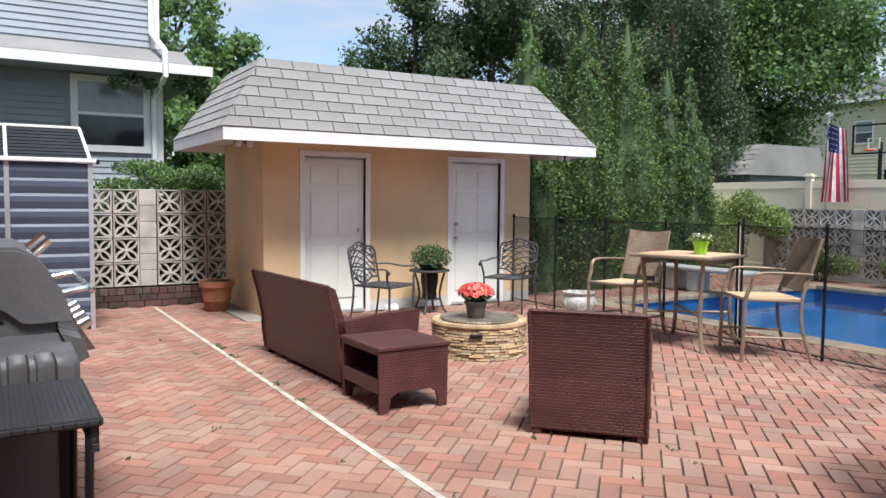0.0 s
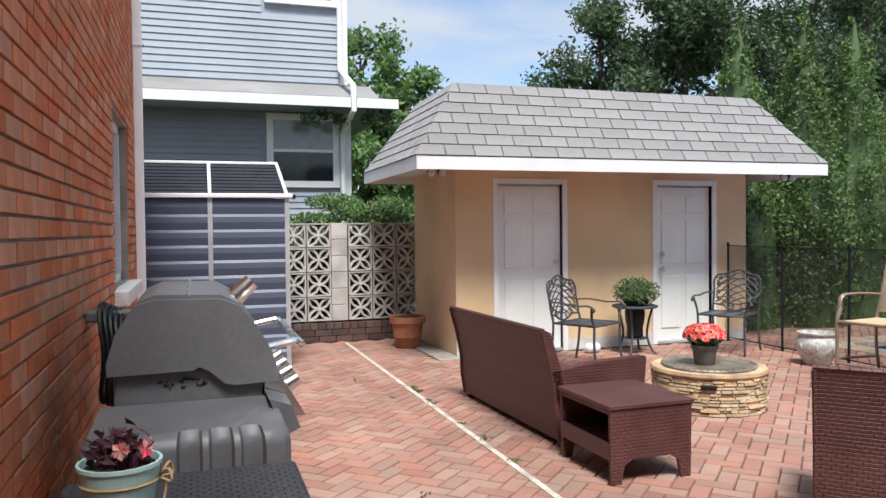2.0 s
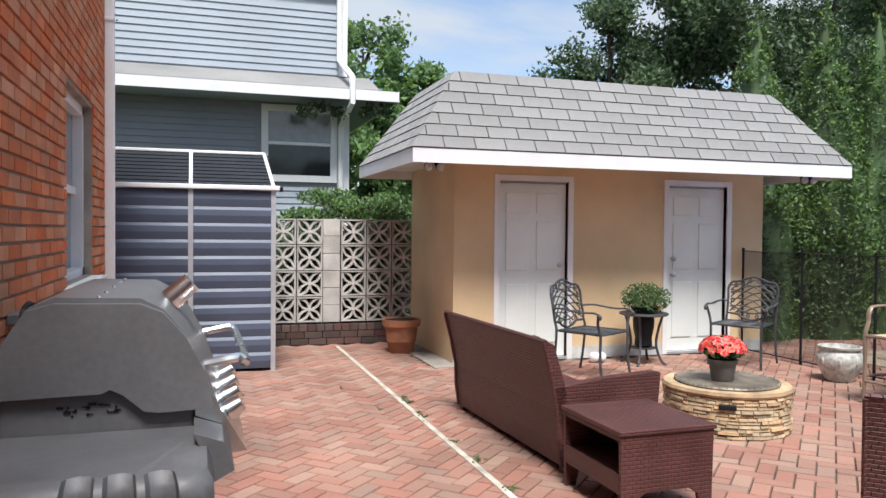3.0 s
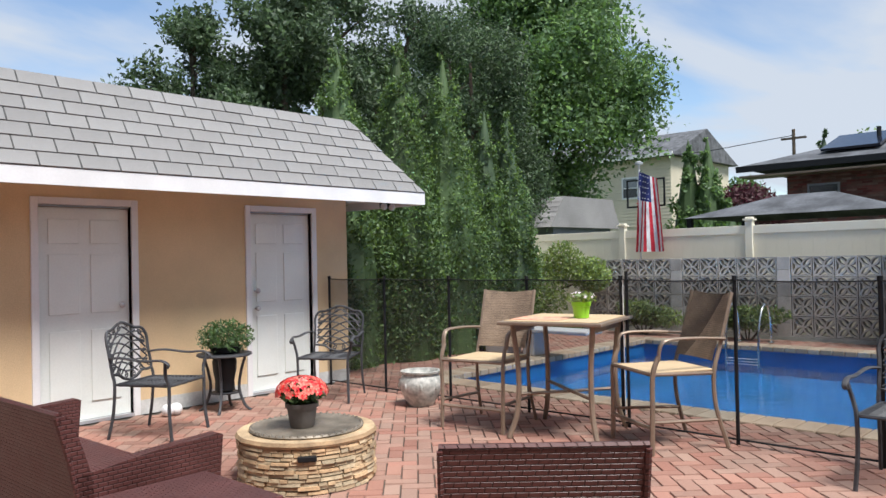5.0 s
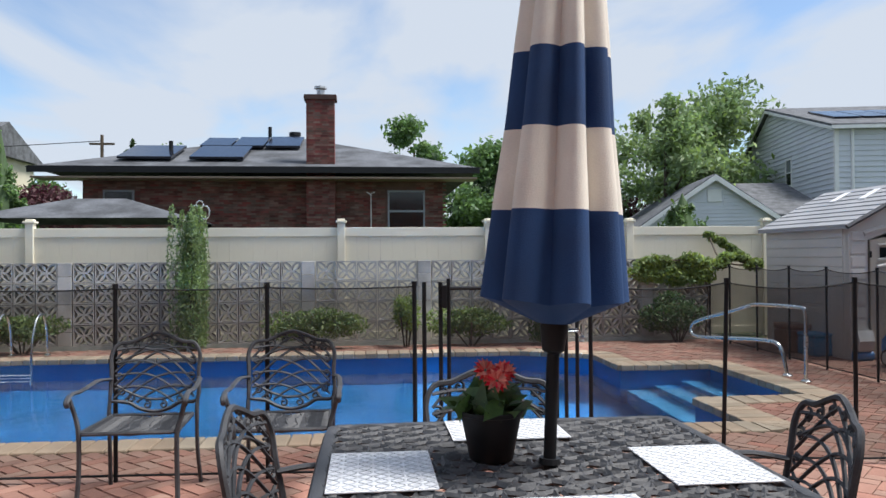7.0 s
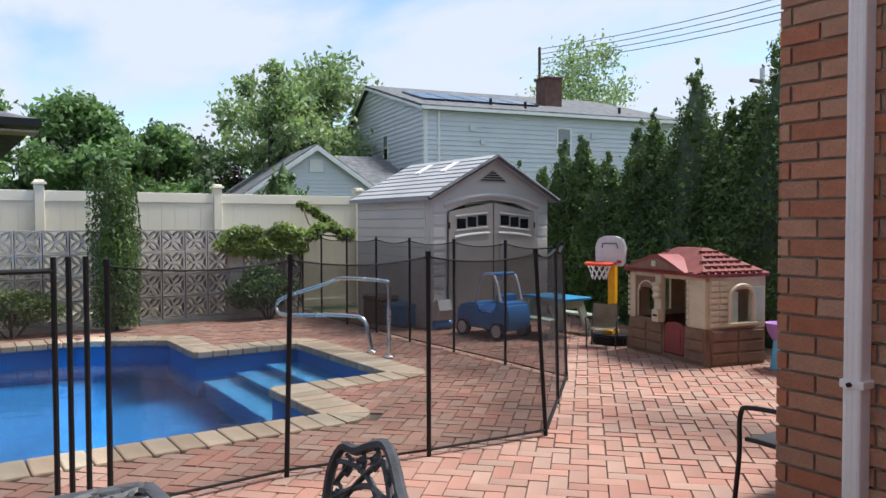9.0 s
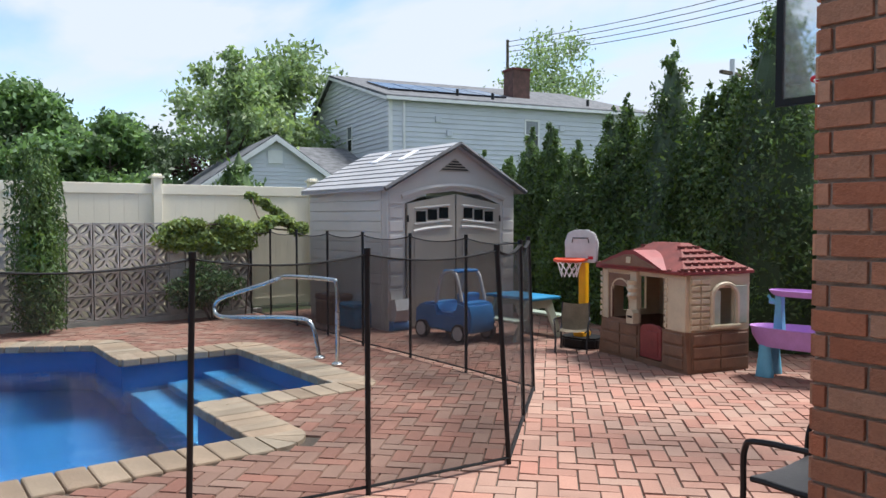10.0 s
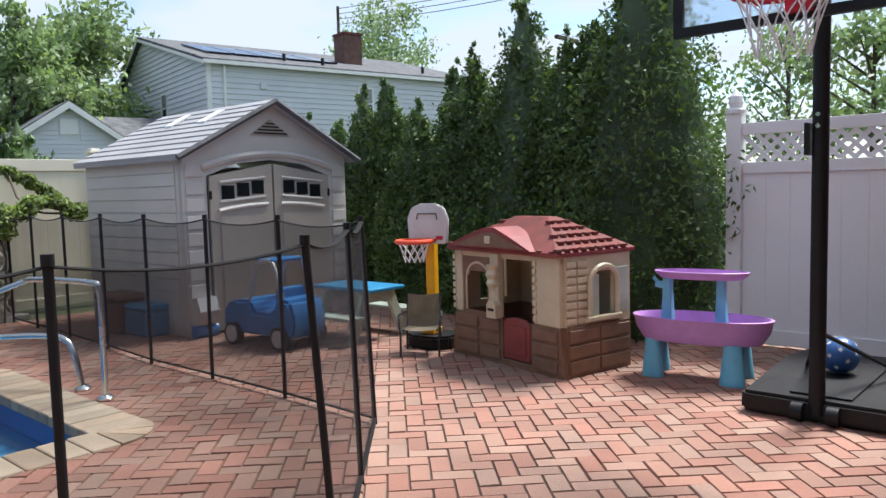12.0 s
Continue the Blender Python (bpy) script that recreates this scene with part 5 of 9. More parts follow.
for k in range(2):
    bm = bmesh.new(); bmesh.ops.create_uvsphere(bm, u_segments=14, v_segments=10, radius=0.055, matrix=Matrix.Translation((k * 0.08, 0, 0.055)))
    part("lobe", bm, M["white"], bl, "", True)

u = thing("ceramic_urn", "pale grey patterned ceramic garden urn beside the pool fence", "urn", (5.12, 7.66, 0))
bm = bmesh.new(); lathe(bm, ((0.11, 0.0), (0.12, 0.01), (0.135, 0.04), (0.175, 0.11), (0.20, 0.19), (0.195, 0.24), (0.17, 0.275), (0.165, 0.29), (0.185, 0.305), (0.188, 0.32), (0.165, 0.322), (0.155, 0.28)), 30)
part("body", bm, M["urn"], u, "", True)
for k in range(8):
    a = k * math.pi / 4
    bm = bmesh.new(); bmesh.ops.create_uvsphere(bm, u_segments=8, v_segments=6, radius=0.03, matrix=Matrix.Translation((0.19 * math.cos(a), 0.19 * math.sin(a), 0.19)) @ Matrix.Diagonal((0.6, 0.6, 1.2, 1)))
    part("relief", bm, M["urn"], u)

# bar table set
bt = thing("bar_table", "square bar-height table with champagne metal frame and tan tiled top", "bar table", (5.03, 5.98, 0), 14)
part("tabletop", BOX(-0.42, 0.42, -0.40, 0.40, 0.845, 0.87, 0.006), M["taupe"], bt)
part("top_inset", BOX(-0.38, 0.38, -0.36, 0.36, 0.871, 0.875), M["seatcloth"], bt, "tan speckled table surface")
legs = []
for sx in (-1, 1):
    for sy in (-1, 1):
        bm = bmesh.new()
        tube(bm, curve_pts([(sx * 0.33, sy * 0.31, 0.845), (sx * 0.30, sy * 0.28, 0.5), (sx * 0.31, sy * 0.29, 0.2), (sx * 0.36, sy * 0.34, 0.0)], 4), 0.021, 8)
        part("leg", bm, M["taupe"], bt, "", True)
for s_ in (1, -1):
    bm = bmesh.new(); tube(bm, [(-0.30, -0.28 * s_, 0.32), (0.30, 0.28 * s_, 0.32 + 0.012 * s_)], 0.013, 6)
    part("stretcher", bm, M["taupe"], bt)
part("apron", BOX(-0.33, 0.33, -0.315, -0.30, 0.79, 0.845), M["taupe"], bt)
part("apron", BOX(-0.33, 0.33, 0.30, 0.315, 0.79, 0.845), M["taupe"], bt)
pm = thing("printed_placemat", "red and orange printed placemat on the bar table", "placemat", (4.87, 6.1, 0.8755), 14)
part("mat", BOX(-0.15, 0.15, -0.2, 0.2, 0, 0.003), M["mat_pink"], pm)
potted("green_pot", "lime green plastic pot of small pale flowers on the bar table", (5.05, 5.86, 0.8755),
       ((0.052, 0.0), (0.056, 0.004), (0.066, 0.09), (0.073, 0.092), (0.075, 0.125), (0.068, 0.125), (0.064, 0.12)), M["pot_green"],
       ((0, 0, 0.15), (0.115, 0.115, 0.045), 170, 0.032, M["leaf_vine"]), ((0, 0, 0.155), (0.11, 0.11, 0.05), 14, M["whiteflower"], 0.013))

def bar_chair(label, at, turn):
    """Faces its own +x."""
    c = thing("bar_chair", label, "bar chair", at, turn, "bar chairs at the bar table")
    hw = 0.27
    bm = bmesh.new()
    V = []
    nx, nz = 9, 10
    grid = [[bm.verts.new((-0.25 - 0.16 * (j / nz) - 0.025 * math.sin(math.pi * i / nx), -0.22 + 0.44 * i / nx * 1.0 + 0.02 * (i / nx - 0.5) * j / nz, 0.60 + 0.47 * j / nz - 0.018 * math.sin(math.pi * i / nx) * (j / nz))) for j in range(nz + 1)] for i in range(nx + 1)]
    for i in range(nx):
        for j in range(nz):
            bm.faces.new((grid[i][j], grid[i + 1][j], grid[i + 1][j + 1], grid[i][j + 1]))
    bmesh.ops.solidify(bm, geom=bm.faces[:], thickness=0.018)
    part("backrest", bm, M["sling"], c, "woven tan and brown backrest", True)
    for sg in (-1, 1):
        bm = bmesh.new()
        tube(bm, curve_pts([(-0.41, sg * 0.235, 1.07), (-0.31, sg * 0.235, 0.72), (-0.25, sg * 0.24, 0.52), (-0.26, sg * 0.245, 0.28), (-0.34, sg * 0.26, 0.0)], 5), 0.015, 6)
        part("back_leg", bm, M["taupe"], c, "", True)
        bm = bmesh.new()
        tube(bm, curve_pts([(0.20, sg * 0.28, 0.66), (0.245, sg * 0.28, 0.54), (0.25, sg * 0.275, 0.3), (0.26, sg * 0.275, 0.0)], 5), 0.017, 6)
        part("front_leg", bm, M["taupe"], c, "", True)
        bm = bmesh.new()
        tube(bm, curve_pts([(-0.33, sg * 0.25, 0.755), (-0.1, sg * 0.275, 0.77), (0.12, sg * 0.29, 0.77), (0.185, sg * 0.29, 0.735), (0.205, sg * 0.285, 0.64)], 5), 0.02, 6, flat=0.55)
        part("armrest", bm, M["taupe"], c, "", True)
        bm = bmesh.new(); tube(bm, [(-0.27, sg * 0.245, 0.2), (0.25, sg * 0.275, 0.22)], 0.012, 6)
        part("stretcher", bm, M["taupe"], c)
    part("footrest", tube(bmesh.new(), [(0.255, -0.275, 0.18), (0.255, 0.275, 0.18)], 0.013, 6), M["taupe"], c)
    part("seat_frame", tube(bmesh.new(), [(-0.25, -0.235, 0.52), (0.25, -0.27, 0.54), (0.25, 0.27, 0.54), (-0.25, 0.235, 0.52)], 0.014, 6, True), M["taupe"], c)
    part("seat", BOX(-0.25, 0.24, -0.235, 0.235, 0.535, 0.55, 0.005), M["seatcloth"], c, "taut beige sling seat")
    return c
bc = bar_chair("tan bar-height chair with woven back beside the fire pit", (4.86, 6.64, 0), 190)
b2 = copy_thing(bc, pose(5.14, 5.25, 0, 0, 0, 148)); b2["label"] = "tan bar-height chair with woven back against the pool fence"

# dining table, umbrella
dt = thing("dining_table", "large square cast metal dining table with pierced top", "dining table", (2.86, 1.91, 0))
bm = bmesh.new()
c_ = 0.12; A_ = 0.635
out = [(-A_ + c_, -A_), (A_ - c_, -A_), (A_ - 0.03, -A_ + 0.03), (A_, -A_ + c_), (A_, A_ - c_), (A_ - 0.03, A_ - 0.03), (A_ - c_, A_), (-A_ + c_, A_), (-A_ + 0.03, A_ - 0.03), (-A_, A_ - c_), (-A_, -A_ + c_), (-A_ + 0.03, -A_ + 0.03)]
tube(bm, [(x, y, 0.705) for x, y in curve_pts([(a, b, 0) for a, b in out + [out[0]]], 3)[:-1] and [(p.x, p.y) for p in curve_pts([(a, b, 0) for a, b in out + [out[0]]], 3)[:-1]]], 0.024, 8, True, flat=0.7)
part("rim", bm, M["iron"], dt, "", True)
bm = bmesh.new()
N_ = 15
for i in range(N_ + 1):
    t_ = -0.60 + 1.2 * i / N_
    for ph, sgn in ((0.0, 1), (math.pi, 1)):
        tube(bm, [(t_ + 0.03 * math.sin(j * 0.9 + ph), -0.61 + 1.22 * j / 28, 0.712) for j in range(29)], 0.0085, 4)
        tube(bm, [(-0.61 + 1.22 * j / 28, t_ + 0.03 * math.sin(j * 0.9 + ph), 0.711) for j in range(29)], 0.0085, 4)
for r in (0.12, 0.2, 0.3, 0.42, 0.55):
    tube(bm, [(r * math.cos(a) * (1 + 0.06 * math.sin(8 * a)), r * math.sin(a) * (1 + 0.06 * math.sin(8 * a)), 0.713) for a in [2 * math.pi * j / 48 for j in range(48)]], 0.009, 4, True)
for d in (-0.42, 0.42):
    for e in range(10):
        y = -0.55 + e * 0.12
        for s_ in (-1, 1):
            tube(bm, [(d + (0.006 + 0.04 * k / 11) * math.cos(k * 0.8), y + s_ * (0.006 + 0.04 * k / 11) * math.sin(k * 0.8), 0.714) for k in range(12)], 0.0058, 4)
part("pierced_top", bm, M["iron"], dt, "pierced cast top of bars and scrolls")["kind"] = "stuff"
for sx in (-1, 1):
    for sy in (-1, 1):
        bm = bmesh.new()
        tube(bm, curve_pts([(sx * 0.5, sy * 0.5, 0.69), (sx * 0.44, sy * 0.44, 0.5), (sx * 0.47, sy * 0.47, 0.2), (sx * 0.53, sy * 0.53, 0.0)], 5), 0.024, 8)
        part("leg", bm, M["iron"], dt, "", True)
def placemat(x, y, turn):
    m = thing("placemat", "white embossed vinyl placemat on the pierced table", "placemat", (x, y, 0.722), turn, "placemats on the dining table")
    part("mat", BOX(-0.20, 0.20, -0.15, 0.15, 0, 0.003), M["mat_white"], m)
    bm = bmesh.new()
    for i in range(9):
        for j in range(7):
            cx, cy = -0.176 + i * 0.044, -0.132 + j * 0.044
            for q in range(4):
                a = q * math.pi / 2 + math.pi / 4
                box(bm, 0.002, 0.026, -0.0025, 0.0025, 0.003, 0.0042, 0, Matrix.Translation((cx, cy, 0)) @ Matrix.Rotation(a, 4, "Z"))
    part("relief", bm, M["greysteel"], m, "raised pale grey petal pattern")
    return m
placemat(2.87, 2.375, 0); placemat(2.83, 1.44, 0); placemat(3.335, 1.93, 90); placemat(2.42, 1.93, 90)
um = thing("umbrella", "closed garden umbrella with navy and cream stripes through the dining table", "umbrella", (2.87, 1.90, 0))
um.rotation_euler = (radians(2.4), 0, 0)
um.location.y = 1.912
part("pole", rod(bmesh.new(), (0, 0, 0.0), (0, 0, 2.55), 0.019, seg=14), M["black"], um, "", True)
bm = bmesh.new(); lathe(bm, ((0.24, 0.0), (0.24, 0.04), (0.08, 0.07), (0.035, 0.09), (0.035, 0.35)), 24)
part("base", bm, M["iron"], um, "", True)
bm = bmesh.new(); lathe(bm, ((0.022, 1.05), (0.033, 1.06), (0.042, 1.13), (0.038, 1.16)), 14)
part("crank_box", bm, M["black"], um, "", True)
bm = bmesh.new(); tube(bm, [(0, -0.03, 1.12), (0.01, -0.075, 1.12), (0.01, -0.085, 1.10)], 0.006, 6); bmesh.ops.create_uvsphere(bm, u_segments=8, v_segments=6, radius=0.011, matrix=Matrix.Translation((0.01, -0.088, 1.095)))
part("crank_handle", bm, M["steel"], um, "", True)
bm = bmesh.new(); lathe(bm, ((0.028, 0.725), (0.034, 0.73), (0.03, 0.745)), 14)
part("collar", bm, M["black"], um)
bands = [1.215, 1.465, 1.70, 1.93, 2.19, 2.40, 2.52]
def can_r(z, th):
    base = np.interp(z, [1.2, 1.49, 1.72, 1.96, 2.2, 2.45, 2.55], [0.225, 0.195, 0.165, 0.145, 0.12, 0.075, 0.02])
    fold = 0.5 + 0.5 * math.cos(8 * th + 0.6 * math.sin(th * 3 + z * 1.3))
    return base * (0.70 + 0.30 * fold ** 0.55)
seg = 96
for b in range(len(bands) - 1):
    bm = bmesh.new()
    rings = []
    n = 6
    for k in range(n + 1):
        z = bands[b] + (bands[b + 1] - bands[b]) * k / n
        ring = []
        for q in range(seg):
            th = 2 * math.pi * q / seg
            r = can_r(z, th)
            dz = (0.0 if b else (1 - k / n)) * (-0.05 * (1 - (r / 0.235)))
            ring.append(bm.verts.new((r * math.cos(th), r * math.sin(th), z + dz)))
        rings.append(ring)
    for A, B in zip(rings, rings[1:]):
        for q in range(seg):
            bm.faces.new((A[q], A[(q + 1) % seg], B[(q + 1) % seg], B[q]))
    if b == 0:
        c0 = [bm.verts.new((0.05 * math.cos(2 * math.pi * q / seg), 0.05 * math.sin(2 * math.pi * q / seg), 1.14)) for q in range(seg)]
        for q in range(seg):
            bm.faces.new((c0[q], c0[(q + 1) % seg], rings[0][(q + 1) % seg], rings[0][q]))
    part("canopy_band", bm, M["umb_cream"] if b % 2 else M["umb_navy"], um, "cream canvas band" if b % 2 else "navy canvas band", True)
part("finial", rod(bmesh.new(), (0, 0, 2.52), (0, 0, 2.60), 0.022, 0.01), M["black"], um)
gp = potted("gerbera_pot", "black pot with red gerbera blooms on the dining table", (2.96, 2.04, 0.722),
            ((0.062, 0.0), (0.066, 0.004), (0.092, 0.135), (0.096, 0.137), (0.098, 0.15), (0.09, 0.15), (0.085, 0.14)), M["black"],
            ((0, 0, 0.17), (0.11, 0.11, 0.05), 60, 0.075, M["leaf_pot"]))
bm = bmesh.new()
for k, (dx, dy, dz) in enumerate(((-0.02, 0.02, 0.27), (-0.05, -0.01, 0.245), (0.0, -0.04, 0.26))):
    nrm = Vector((-0.8, 0.3 * (k - 1), 0.5)).normalized()
    q = nrm.to_track_quat("Z", "Y").to_matrix()
    for ring, rl in ((0, 0.042), (1, 0.03)):
        for j in range(16):
            a = j * math.pi / 8 + ring * 0.2
            P = lambda u_, v_, w_: Vector((dx, dy, dz)) + q @ Vector((u_ * math.cos(a) - v_ * math.sin(a), u_ * math.sin(a) + v_ * math.cos(a), w_))
            bm.faces.new([bm.verts.new(P(*w)) for w in ((0.004, 0, 0.003), (rl * 0.7, -0.006, 0.006 + ring * 0.006), (rl, 0, 0.002 + ring * 0.01), (rl * 0.7, 0.006, 0.006 + ring * 0.006))])
part("gerbera", bm, M["red"], gp, "red gerbera blooms")
bm = bmesh.new()
for dx, dy, dz in ((-0.02, 0.02, 0.265), (-0.05, -0.01, 0.24), (0.0, -0.04, 0.255)):
    tube(bm, [(0, 0, 0.14), (dx, dy, dz)], 0.004, 5)
part("stem", bm, M["leaf_pot"], gp)
# ---- the pool and its fence ----
FENCE_N = [(5.40, 9.33), (5.41, 8.45), (5.43, 7.57), (5.44, 6.66), (5.45, 5.75), (5.43, 4.84), (5.40, 3.92), (5.36, 3.02), (5.28, 2.13)]
FENCE_S = [(5.30, 1.03), (5.35, 0.15, -0.01, -0.03), (5.22, -0.67), (5.15, -1.51, 0.045, 0.05), (5.74, -2.16, 0.015, 0.02), (6.32, -2.80, 0.03, 0.03), (7.19, -2.83), (8.04, -2.83), (8.90, -2.82), (9.78, -2.88), (10.65, -2.92), (11.5, -2.95), (12.2, -2.97)]
def pool_fence(name, pts, label, droop):
    f = thing(name, label, "pool fence")
    H_ = 1.15
    for k, (x, y, *lean) in enumerate(pts):
        lx, ly = lean or (0, 0)
        bm = bmesh.new()
        rod(bm, (x, y, -0.02), (x + lx, y + ly, H_ + 0.02), 0.0135, seg=10)
        rod(bm, (x + lx, y + ly, H_ + 0.005), (x + lx, y + ly, H_ + 0.035), 0.017, seg=10)
        part("post", bm, M["black"], f, "", True)
        if k < len(pts) - 1:
            x2, y2, *lean2 = pts[k + 1]
            mx, my = lean2 or (0, 0)
            bm = bmesh.new(); hb = bmesh.new()
            n = 12
            for i in range(n):
                def P(u, v):
                    sag = droop * 4 * u * (1 - u)
                    top = H_ - sag
                    return (x + (x2 - x) * u + (lx + (mx - lx) * u) * v, y + (y2 - y) * u + (ly + (my - ly) * u) * v, 0.03 + (top - 0.03) * v)
                a, b = i / n, (i + 1) / n
                bm.faces.new([bm.verts.new(P(*q)) for q in ((a, 0), (b, 0), (b, 1), (a, 1))])
            bmesh.ops.remove_doubles(bm, verts=bm.verts, dist=1e-5)
            part("netting", bm, M["mesh_black"], f, "sagging black see-through netting")
            for z_, r_ in ((None, 0.014), (0.035, 0.013)):
                pts_ = [Vector(P(i / n, 1)) + Vector((0, 0, 0.004)) if z_ is None else Vector((x + (x2 - x) * i / n, y + (y2 - y) * i / n, z_)) for i in range(n + 1)]
                part("hem", tube(bmesh.new(), pts_, r_, 6, flat=0.35 if z_ is None else 0.5), M["hem"], f)
    return f
pool_fence("pool_fence", FENCE_N, "black netting pool fence on thin black posts beside the bar table", 0.010)
pool_fence("pool_fence", FENCE_S, "black netting pool fence on thin black posts round the pool steps", 0.038)
x, y = FENCE_N[4][:2]
dp = thing("fence_joint_post", "paired black posts with a latch cord where two fence lengths meet", "fence post", (x, y - 0.05, 0))
part("post", rod(bmesh.new(), (0, 0, 0), (0, 0, 1.22), 0.0125, seg=10), M["black"], dp)
part("cord", rod(bmesh.new(), (-0.01, 0.025, 0.1), (-0.01, 0.025, 1.15), 0.004, seg=6), M["white"], dp, "pale cord between the posts")
gt = thing("pool_gate", "self-closing black pool fence gate", "gate", (5.285, 2.07, 0))
bm = bmesh.new()
tube(bm, [(0, 0, 0.06), (0, 0, 1.18), (0, -0.10, 1.18), (0, -0.10, 0.06)], 0.013, 6, True)
part("hinge_frame", bm, M["black"], gt)
part("latch", BOX(-0.02, 0.02, -0.14, -0.10, 1.02, 1.16, 0.005), M["black"], gt)
part("post", rod(bmesh.new(), (0, -0.15, 0), (0, -0.15, 1.2), 0.0125), M["black"], gt)
bm = bmesh.new()
bm.faces.new([bm.verts.new(q) for q in ((0, -0.15, 0.06), (0, -0.82, 0.06), (0, -0.82, 1.13), (0, -0.15, 1.13))])
part("netting", bm, M["mesh_black"], gt)
part("rail", rod(bmesh.new(), (0, -0.15, 1.14), (0, -0.82, 1.14), 0.012), M["black"], gt)
part("rail", rod(bmesh.new(), (0, -0.15, 0.06), (0, -0.82, 0.06), 0.012), M["black"], gt)
for yy in (-0.82, -0.88, -0.95):
    part("post", rod(bmesh.new(), (0, yy, 0), (0, yy, 1.2), 0.0125), M["black"], gt)

hr = thing("pool_handrail", "bent polished steel handrail at the pool steps", "handrail", (0, 0, 0))
bm = bmesh.new()
pts = curve_pts([(8.14, -2.1, 0.0), (8.13, -2.1, 0.4), (8.14, -2.1, 0.72), (8.24, -2.08, 0.77), (8.9, -2.0, 0.76), (9.05, -1.98, 0.74)], 6)
pts += curve_pts([(9.15, -1.85, 0.68), (9.50, -1.55, 0.53), (9.58, -1.50, 0.43), (9.48, -1.52, 0.35), (9.15, -1.72, 0.36), (8.8, -1.98, 0.37), (8.60, -2.08, 0.32), (8.52, -2.12, 0.0)], 6)
tube(bm, pts, 0.021, 10)
part("rail", bm, M["steel"], hr, "", True)
for x, y in ((8.14, -2.1), (8.52, -2.12)):
    bm = bmesh.new(); lathe(bm, ((0.055, 0.0), (0.055, 0.012), (0.03, 0.03)), 16); bmesh.ops.translate(bm, vec=(x, y, 0.004), verts=bm.verts)
    part("flange", bm, M["steel"], hr, "", True)

ld = thing("pool_ladder", "polished steel pool ladder with two curved rails", "ladder", (11.12, 7.0, 0))
for yy in (0.25, -0.22):
    bm = bmesh.new()
    tube(bm, curve_pts([(0.42, yy, 0.0), (0.40, yy, 0.35), (0.28, yy, 0.58), (0.08, yy, 0.52), (-0.06, yy, 0.2), (-0.08, yy, -0.4), (-0.08, yy, -1.0)], 6), 0.019, 8)
    part("rail", bm, M["steel"], ld, "", True)
    bm = bmesh.new(); lathe(bm, ((0.05, 0.0), (0.05, 0.012), (0.025, 0.025)), 14); bmesh.ops.translate(bm, vec=(0.42, yy, 0.013), verts=bm.verts)
    part("flange", bm, M["steel"], ld)
for z in (-0.25, -0.5, -0.75):
    part("tread", BOX(-0.12, -0.02, -0.22, 0.25, z, z + 0.03, 0.006), M["plastic_white"], ld)

# diving board seen beyond the bar table
db = thing("diving_board", "low white diving board on a stand by the pool", "diving board", (8.6, 8.9, 0), -90)
part("board", BOX(-0.9, 0.95, -0.2, 0.2, 0.33, 0.38, 0.015), M["plastic_white"], db)
part("stand", BOX(-0.75, -0.35, -0.17, 0.17, 0.0, 0.33, 0.03), M["plastic_white"], db)
part("stand", BOX(-0.1, 0.1, -0.16, 0.16, 0.0, 0.33, 0.03), M["plastic_white"], db)

def shrub(name, label, c, r, n, size, m, cat_="shrub"):
    s = thing(name, label, cat_, (c[0], c[1], 0))
    P = []
    k = 9
    for i in range(k):
        o = RNG.uniform(-0.55, 0.55, size=3) * np.array(r) * np.array([1, 1, 0.5])
        P.append(foliage_ball((o[0], o[1], c[2] + o[2]), np.array(r) * RNG.uniform(0.4, 0.62), n // k, RNG, 0.4))
    P = np.concatenate(P); P[:, 2] = np.maximum(P[:, 2], 0.02)
    leaf_cloud("foliage", P, size, m, s, RNG, 1.6, 0.4)
    bm = bmesh.new()
    for j in range(6):
        a = j * 1.05
        tube(bm, [(0.03 * math.cos(a), 0.03 * math.sin(a), -0.03), (r[0] * 0.5 * math.cos(a), r[1] * 0.5 * math.sin(a), c[2])], 0.012, 5)
    part("branches", bm, M["bark"], s)["kind"] = "stuff"
    return s
for y, w, z, m in ((7.25, 0.75, 0.33, "leaf_shrub"), (3.2, 0.78, 0.36, "leaf_shrub"), (0.9, 0.75, 0.36, "leaf_shrub"), (9.0, 0.7, 0.34, "leaf_shrub"), (-2.3, 0.62, 0.48, "leaf_pot"), (1.85, 0.2, 0.45, "leaf_vine")):
    shrub("shrub", "loose low green shrub in front of the pierced block wall", (11.86, y, z), (0.28, w, z * 0.95), 4200 if w > 0.5 else 1500, 0.042, M[m])
# columnar evergreen
def columnar(x, y, wide, stems, m, label):
    cl = thing("columnar_evergreen", label, "tree", (x, y, 0))
    P = []
    for k in range(stems):
        a = RNG.uniform(0, 6.28); rr_ = RNG.uniform(0, wide)
        hh = RNG.uniform(1.75, 2.15)
        n = 800
        z = RNG.uniform(0.05, hh, size=n)
        w = 0.12 * (1 - (z / hh) ** 3) + 0.02
        t_ = RNG.uniform(0, 6.28, size=n)
        spread = 0.6 + 0.6 * z / hh
        P.append(np.stack([rr_ * math.cos(a) * spread + w * np.cos(t_), rr_ * math.sin(a) * spread + w * np.sin(t_), z], 1))
    leaf_cloud("foliage", np.concatenate(P), 0.032, m, cl, RNG, 2.0, 1.2)
    bm = bmesh.new(); rod(bm, (0, 0, 0), (0, 0, 1.6), 0.04, 0.015)
    part("trunk", bm, M["bark"], cl)
columnar(11.95, 4.95, 0.27, 16, M["leaf_far"], "narrow upright evergreen with an uneven top by the block wall")
